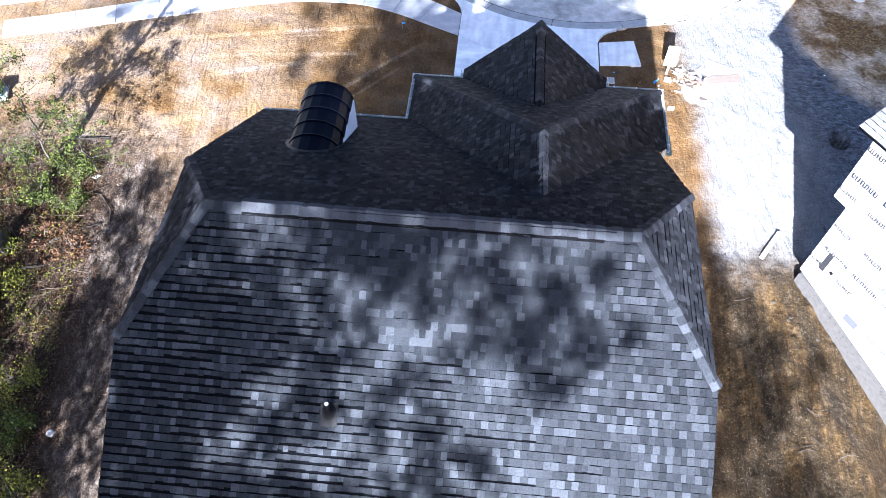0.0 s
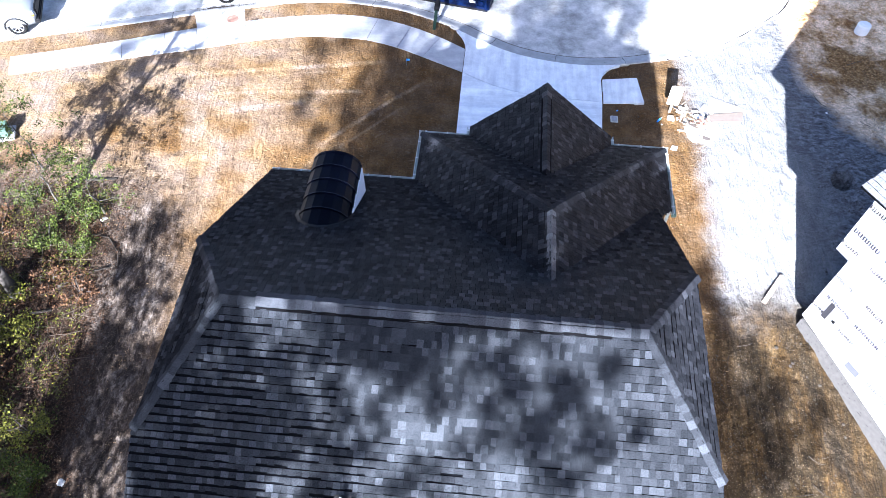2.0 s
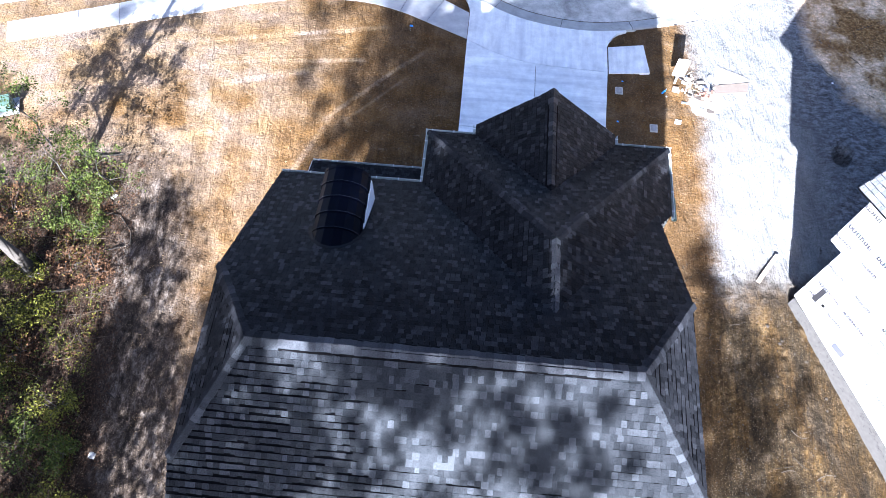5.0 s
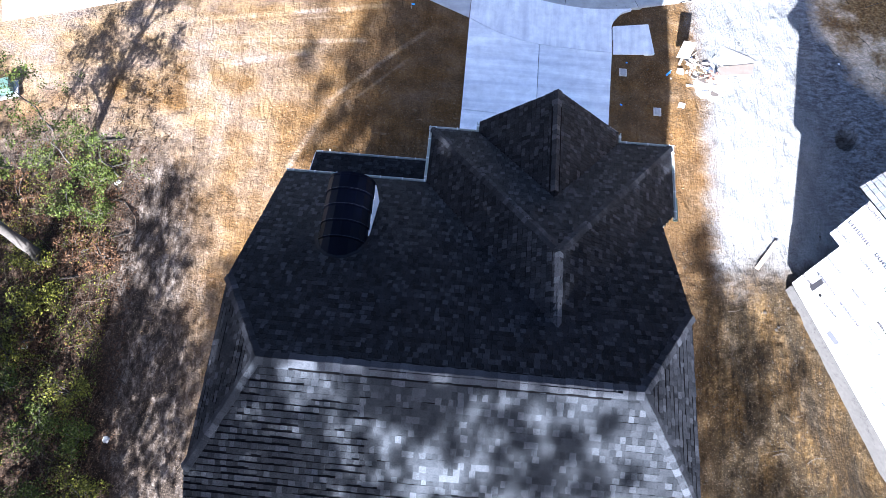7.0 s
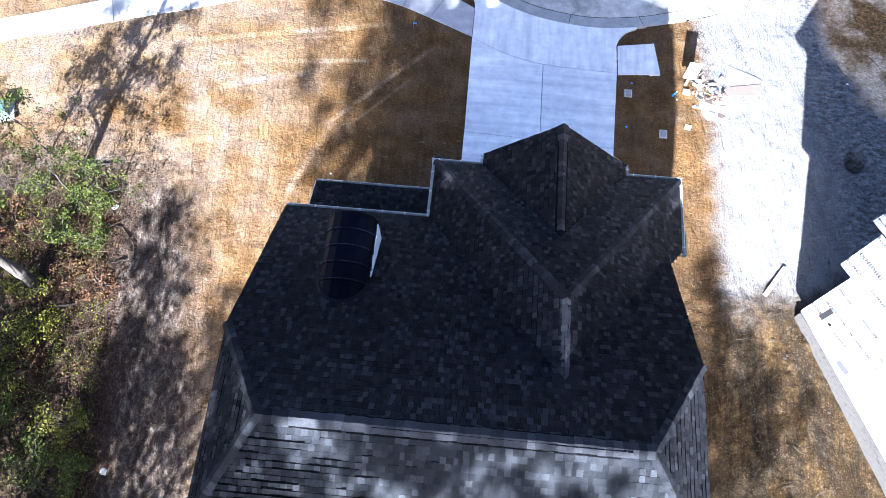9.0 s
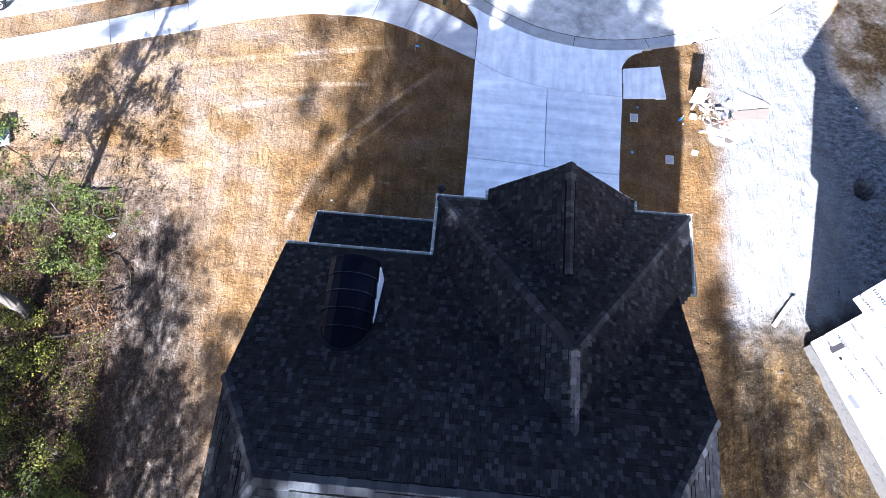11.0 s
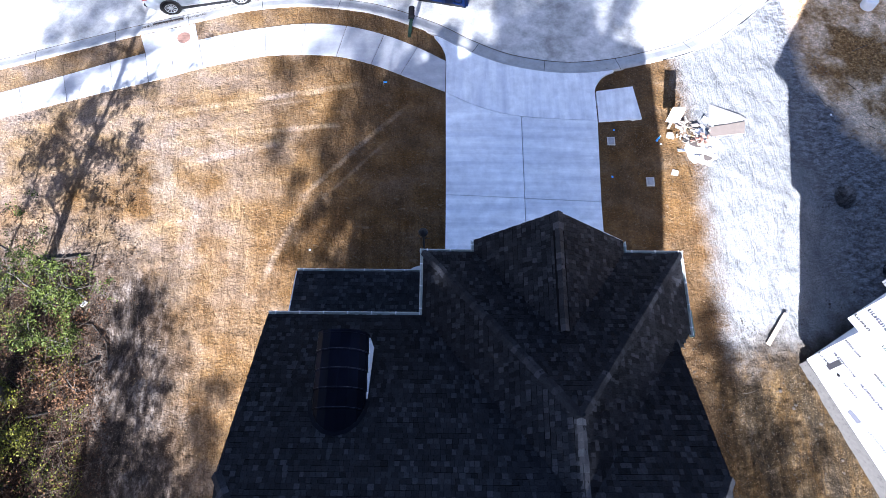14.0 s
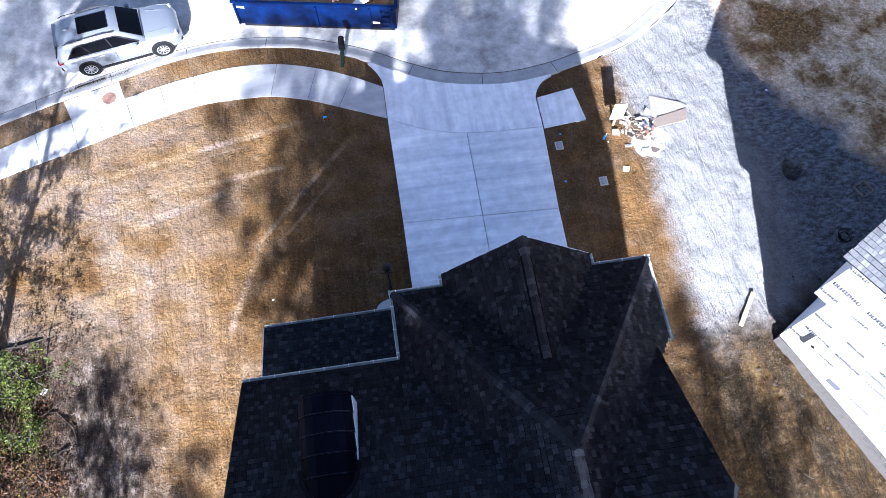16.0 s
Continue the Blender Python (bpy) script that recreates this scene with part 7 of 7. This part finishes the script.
        if nm == "marker_flag":
            t = thing(nm, lab, "marker flag", Matrix.Translation((x, y, z)))
            part("wire", tube([(0, 0, -0.05), (0, 0, 0.35)], 0.006, 5), ALLOY, t)
            part("cloth", box(0, 0.14, -0.003, 0.003, 0.24, 0.34), mat, t)
            continue
        if nm == "offcut":
            ob = new(nm, finish(prism([(-0.13, -0.10), (0.09, -0.12), (0.12, 0.11), (-0.10, 0.13)], -0.012, 0.012), nm, mat))
            ob.matrix_world = pose(x, y, z + 0.03, rnd.uniform(-14, 14), rnd.uniform(-14, 14), rnd.uniform(0, 180))
            tagged(ob, lab, nm)
            continue
        if nm == "bottle":
            t = thing(nm, lab, nm, Matrix.Translation((x, y, z + 0.05)) @ Matrix.Rotation(0.9, 4, 'Z'))
            part("body", tube([(-0.13, 0, 0), (-0.12, 0, 0.004), (-0.02, 0.01, -0.006), (0.06, 0, 0), (0.10, 0, 0.01), (0.15, 0, 0.012)], [0.03, 0.045, 0.036, 0.045, 0.02, 0.014], 10), mat, t, smooth=True)
            part("cap", tube([(0.15, 0, 0.012), (0.18, 0, 0.013)], 0.017, 10), WHITE_BOARD, t)
            continue
        sz = {"scrap": 0.045, "bottle": 0.09, "stone": 0.13, "offcut": 0.13}[nm]
        bm = bmesh.new()
        bmesh.ops.create_icosphere(bm, subdivisions=2, radius=sz)
        for v in bm.verts:
            v.co *= 1 + 0.35 * noise.noise(v.co * 9 + Vector((x, y, 0)))
            v.co.z *= 0.45 if nm in ("stone", "bottle") else 0.18
        ob = new(nm, finish(bm, nm, mat))
        ob.location = (x, y, z + sz * 0.15)
        tagged(ob, lab, nm)
    # pile of broken boards, bricks and rubble beside the driveway
    kinds = ((WHITE_BOARD, "broken white plasterboard on the rubble pile", "plasterboard_piece"), (SITE_BOARD, "dusty brown board offcut on the rubble pile", "board_offcut"), (STONE, "pale broken concrete lump on the rubble pile", "rubble_lump"),
             (TIMBER, "pale timber offcut on the rubble pile", "timber_offcut"), (CARDBOARD, "torn brown cardboard on the rubble pile", "cardboard_piece"), (WHITE_BOARD, "broken white plasterboard on the rubble pile", "plasterboard_piece"))
    kinds += kinds[1:5]
    for i in range(120):
        f = rnd.random()
        x, y = 7.45 + 1.1 * f + rnd.gauss(0, 0.22), 23.1 - 1.5 * f * rnd.random() + rnd.gauss(0, 0.42)
        if i < 26:
            L, W = rnd.uniform(0.14, 0.33), rnd.uniform(0.08, 0.18)
        elif i < 36:
            L, W = rnd.uniform(0.25, 0.45), rnd.uniform(0.02, 0.035)
        else:
            L, W = rnd.uniform(0.02, 0.07), rnd.uniform(0.015, 0.045)
        mat, lab, nm = kinds[3] if 26 <= i < 36 else kinds[0] if i < 9 else kinds[1] if i < 14 else rnd.choice(kinds)
        n = rnd.choice((4, 5, 6)) if i < 26 else 4
        out = [(L * rnd.uniform(0.75, 1.1) * math.cos(6.283 * k / n + 0.6), W * rnd.uniform(0.75, 1.2) * 1.3 * math.sin(6.283 * k / n + 0.6)) for k in range(n)]
        bm = prism(out, -0.012, 0.012)
        ob = new(nm, finish(bm, nm, mat))
        h = 0.30 * math.exp(-((x - 7.9) ** 2 + (y - 22.5) ** 2) / 0.45)
        ob.matrix_world = pose(x, y, ground_z(x, y) + 0.03 + 0.6 * h * rnd.random(), rnd.uniform(-30, 30), rnd.uniform(-30, 30), rnd.uniform(0, 180))
        tagged(ob, lab, "rubble", "rubble pile")
    # plaster dust and crumbs spilt beneath the pile
    bm = bmesh.new()
    rows = []
    for j in range(9):
        ring = []
        for k in range(28):
            a = 2 * math.pi * k / 28
            d = j / 8 * (0.75 + 0.30 * noise.noise(Vector((math.cos(a) * 1.7, math.sin(a) * 1.7, 3.0))))
            x, y = 8.2 + 1.0 * d * math.cos(a), 22.35 + 1.0 * d * math.sin(a)
            h = 0.10 * (1 - (j / 8) ** 1.5) * (1 + 0.7 * noise.noise(Vector((x * 4, y * 4, 0)))) - 0.012
            ring.append(bm.verts.new((x, y, ground_z(x, y) + h)))
        rows.append(ring)
    for a, b in zip(rows, rows[1:]):
        for k in range(28):
            bm.faces.new((a[k], b[k], b[(k + 1) % 28], a[(k + 1) % 28]))
    bmesh.ops.remove_doubles(bm, verts=bm.verts, dist=0.0005)
    bmesh.ops.recalc_face_normals(bm, faces=bm.faces)
    tagged(new("plaster_dust", finish(bm, "plaster_dust", PLASTER, True)), "white plaster dust spilt on the gravel", "plaster dust", kind="stuff")
    brick = thing("brick", "loose perforated red brick on the rubble pile", "brick", group="loose bricks")
    part("body", box(-0.1, 0.1, -0.05, 0.05, -0.03, 0.03, 0.004), BRICK_RED, brick)
    for k in range(3):
        part("core_hole", tube([(-0.06 + k * 0.06, 0, 0.031), (-0.06 + k * 0.06, 0, 0.033)], 0.015, 8), BLACK, brick)
    first = True
    for i in range(9):
        m = pose(8.0 + rnd.gauss(0, 0.2), 22.35 + rnd.gauss(0, 0.2), 0.08 + rnd.random() * 0.14, rnd.uniform(-30, 30), rnd.uniform(-30, 30), rnd.uniform(0, 180))
        if first:
            brick.matrix_world = m
            first = False
        else:
            copy_thing(brick, m)
    # two large thin sheets lying on the gravel
    for pts, mat, lab in (([(8.75, 24.25), (9.9, 23.75), (10.15, 23.55), (9.3, 23.35), (8.62, 23.28)], PALE_BOARD, "torn white sheet lying flat on the gravel"), ([(8.62, 23.16), (10.05, 23.44), (9.95, 22.92), (8.5, 22.72)], SITE_BOARD, "dusty pale board lying flat on the gravel")):
        ob = new("site_board", finish(prism([(x, y) for x, y in pts], -0.02, 0.035), "site_board", mat))
        ob.location.z = -0.115
        tagged(ob, lab, "board")
    # stones and clods strewn about
    verts, faces = [], []
    for _ in range(4200):
        k = rnd.random()
        if k < 0.34:
            x, y = rnd.uniform(8.2, 17), rnd.uniform(13, 27)
        elif k < 0.62:
            x, y = rnd.uniform(4.8, 12.0), rnd.uniform(5, 15)
        elif k < 0.66:
            x, y = rnd.uniform(4.4, 6.8), rnd.uniform(15.5, 26)
        else:
            x, y = rnd.uniform(4.8, 9.0), rnd.uniform(5, 16)
        if x < 5.4 and x > -2 and y > 15 and not x > 4.3:
            continue
        if 4.2 < x < 6.1 and 23.2 < y < 25.1:
            continue
        r = rnd.choice((0.010, 0.014, 0.02, 0.03)) * (1.5 if 0.34 <= k < 0.62 and rnd.random() < 0.25 else 1)
        z = ground_z(x, y) + r * 0.3
        b = len(verts)
        a = rnd.uniform(0, 6.28)
        for j in range(5):
            verts.append((x + r * math.cos(a + j * 1.257) * rnd.uniform(0.7, 1.2), y + r * math.sin(a + j * 1.257) * rnd.uniform(0.7, 1.2), z - r * 0.3))
        verts.append((x + rnd.uniform(-0.3, 0.3) * r, y + rnd.uniform(-0.3, 0.3) * r, z + r * 0.45))
        faces += [(b + j, b + (j + 1) % 5, b + 5) for j in range(5)]
    tagged(new("loose_stones", soup(verts, faces, "loose_stones", RUBBLE_STONE)), "small pale stones strewn over soil and gravel", "stones", kind="stuff")
    # clods, straw and chips on the lawn, pale chips on the gravel
    for name, mat, lab, cat, count, kinds in (("soil_clods", CLOD, "crumbly brown clods strewn over the soil", "clods", 15000, ((-14.0, -1.9, 15.0, 27.6), (-10.5, -6.4, 6.0, 16.0), (4.3, 8.1, 15.0, 25.3))),
                                              ("straw_bits", STRAW, "short pale straw and wood chips on the soil", "straw", 11000, ((-15.0, -1.9, 15.0, 27.6), (-12.5, -6.4, 5.0, 16.0), (4.3, 8.4, 9.0, 25.3))),
                                              ("gravel_chips", GRAVEL_CHIP, "loose pale chips on the gravel pad", "gravel", 9000, ((8.5, 14.0, 16.5, 27.0), (12.5, 16.5, 16.5, 24.0)))):
        verts, faces = [], []
        for q in range(count):
            x0, x1, y0, y1 = kinds[min(len(kinds) - 1, int(rnd.random() ** 1.4 * len(kinds)))]
            x, y = rnd.uniform(x0, x1), rnd.uniform(y0, y1)
            if x < -1.6 and y > kerb_y(x) - 3.0 or 4.2 < x < 6.1 and 23.2 < y < 25.1 or x > 4 and y > kerb_y(min(x, 12.9)) - 0.2:
                continue
            r = rnd.uniform(0.007, 0.017) * (1.6 if rnd.random() < 0.1 else 1.0)
            z = ground_z(x, y) + 0.012
            a, b = rnd.uniform(0, 6.28), len(verts)
            long_, slim = (2.6, 0.35) if name == "straw_bits" else (1.0, 0.8)
            ca, sa = math.cos(a), math.sin(a)
            for j in range(4):
                u, w = r * long_ * math.cos(j * 1.571), r * slim * math.sin(j * 1.571) * rnd.uniform(0.7, 1.2)
                verts.append((x + u * ca - w * sa, y + u * sa + w * ca, z - 0.02))
            verts.append((x + rnd.uniform(-0.3, 0.3) * r, y + rnd.uniform(-0.3, 0.3) * r, z + r * (0.35 if name == "straw_bits" else 0.8)))
            faces += [(b + j, b + (j + 1) % 4, b + 4) for j in range(4)]
        tagged(new(name, soup(verts, faces, name, mat)), lab, cat, kind="stuff")
    verts, faces = [], []
    for _ in range(520):
        f = rnd.random()
        x, y = -14.4 + 2.6 * f + rnd.gauss(0, 0.05), 27.80 + 0.74 * f + rnd.gauss(0, 0.07)
        r = rnd.uniform(0.008, 0.020)
        z = -0.035
        k = len(verts)
        a = rnd.uniform(0, 6.28)
        for j in range(5):
            verts.append((x + r * math.cos(a + j * 1.257), y + r * math.sin(a + j * 1.257) * rnd.uniform(0.7, 1.1), z - r * 0.3))
        verts.append((x + rnd.uniform(-0.4, 0.4) * r, y, z + r * 0.25))
        faces += [(k + j, k + (j + 1) % 5, k + 5) for j in range(5)]
    tagged(new("drain_gravel", soup(verts, faces, "drain_gravel", RUBBLE_STONE)), "dark gravel washed along the drain inlet", "gravel", kind="stuff")
    # stones and boulders by the neighbour's wall, sticks on the soil
    for i in range(16):
        f = rnd.random()
        x, y = 10.4 + 1.9 * f + rnd.gauss(-0.25, 0.25), 13.6 - 3.2 * f + rnd.gauss(0, 0.3)
        if i > 11:
            x, y = rnd.uniform(12.0, 13.6), rnd.uniform(14.6, 16.6)
        r = rnd.uniform(0.03, 0.07)
        bm = bmesh.new()
        bmesh.ops.create_icosphere(bm, subdivisions=2, radius=r)
        for v in bm.verts:
            v.co *= 1 + 0.9 * noise.noise(v.co * 9 + Vector((i * 3.7, 0, 0)))
            v.co.z *= 0.5
        ob = new("stone", finish(bm, "stone", RUBBLE_STONE))
        ob.location = (x, y, ground_z(x, y) + r * 0.2)
        tagged(ob, "rough pale stone on the soil by the foundation", "stone", "stones by the foundation")
    for i in range(18):
        x, y = rnd.uniform(7.4, 11.4), rnd.uniform(7.5, 14.6)
        if i > 9:
            x, y = rnd.uniform(13.6, 18.0), rnd.uniform(22.5, 28.0)
        a, L = rnd.uniform(0, 6.28), rnd.uniform(0.25, 0.9)
        z = ground_z(x, y) + 0.06
        p = Vector((x, y, z))
        d = Vector((math.cos(a), math.sin(a), 0.1)) * L
        s = d.cross(Vector((0, 0, 1))) * rnd.uniform(-0.16, 0.16)
        tagged(new("stick", finish(tube([p, p + d * 0.25 + s * 0.7, p + d * 0.55 + s, p + d * 0.8 + s * 0.8, p + d], [0.013, 0.012, 0.010, 0.008, 0.004], 5), "stick", DEAD_WOOD if i % 3 else BARK)), "dry bent stick on the bare soil", "stick", "sticks on the soil")


build_small_things()
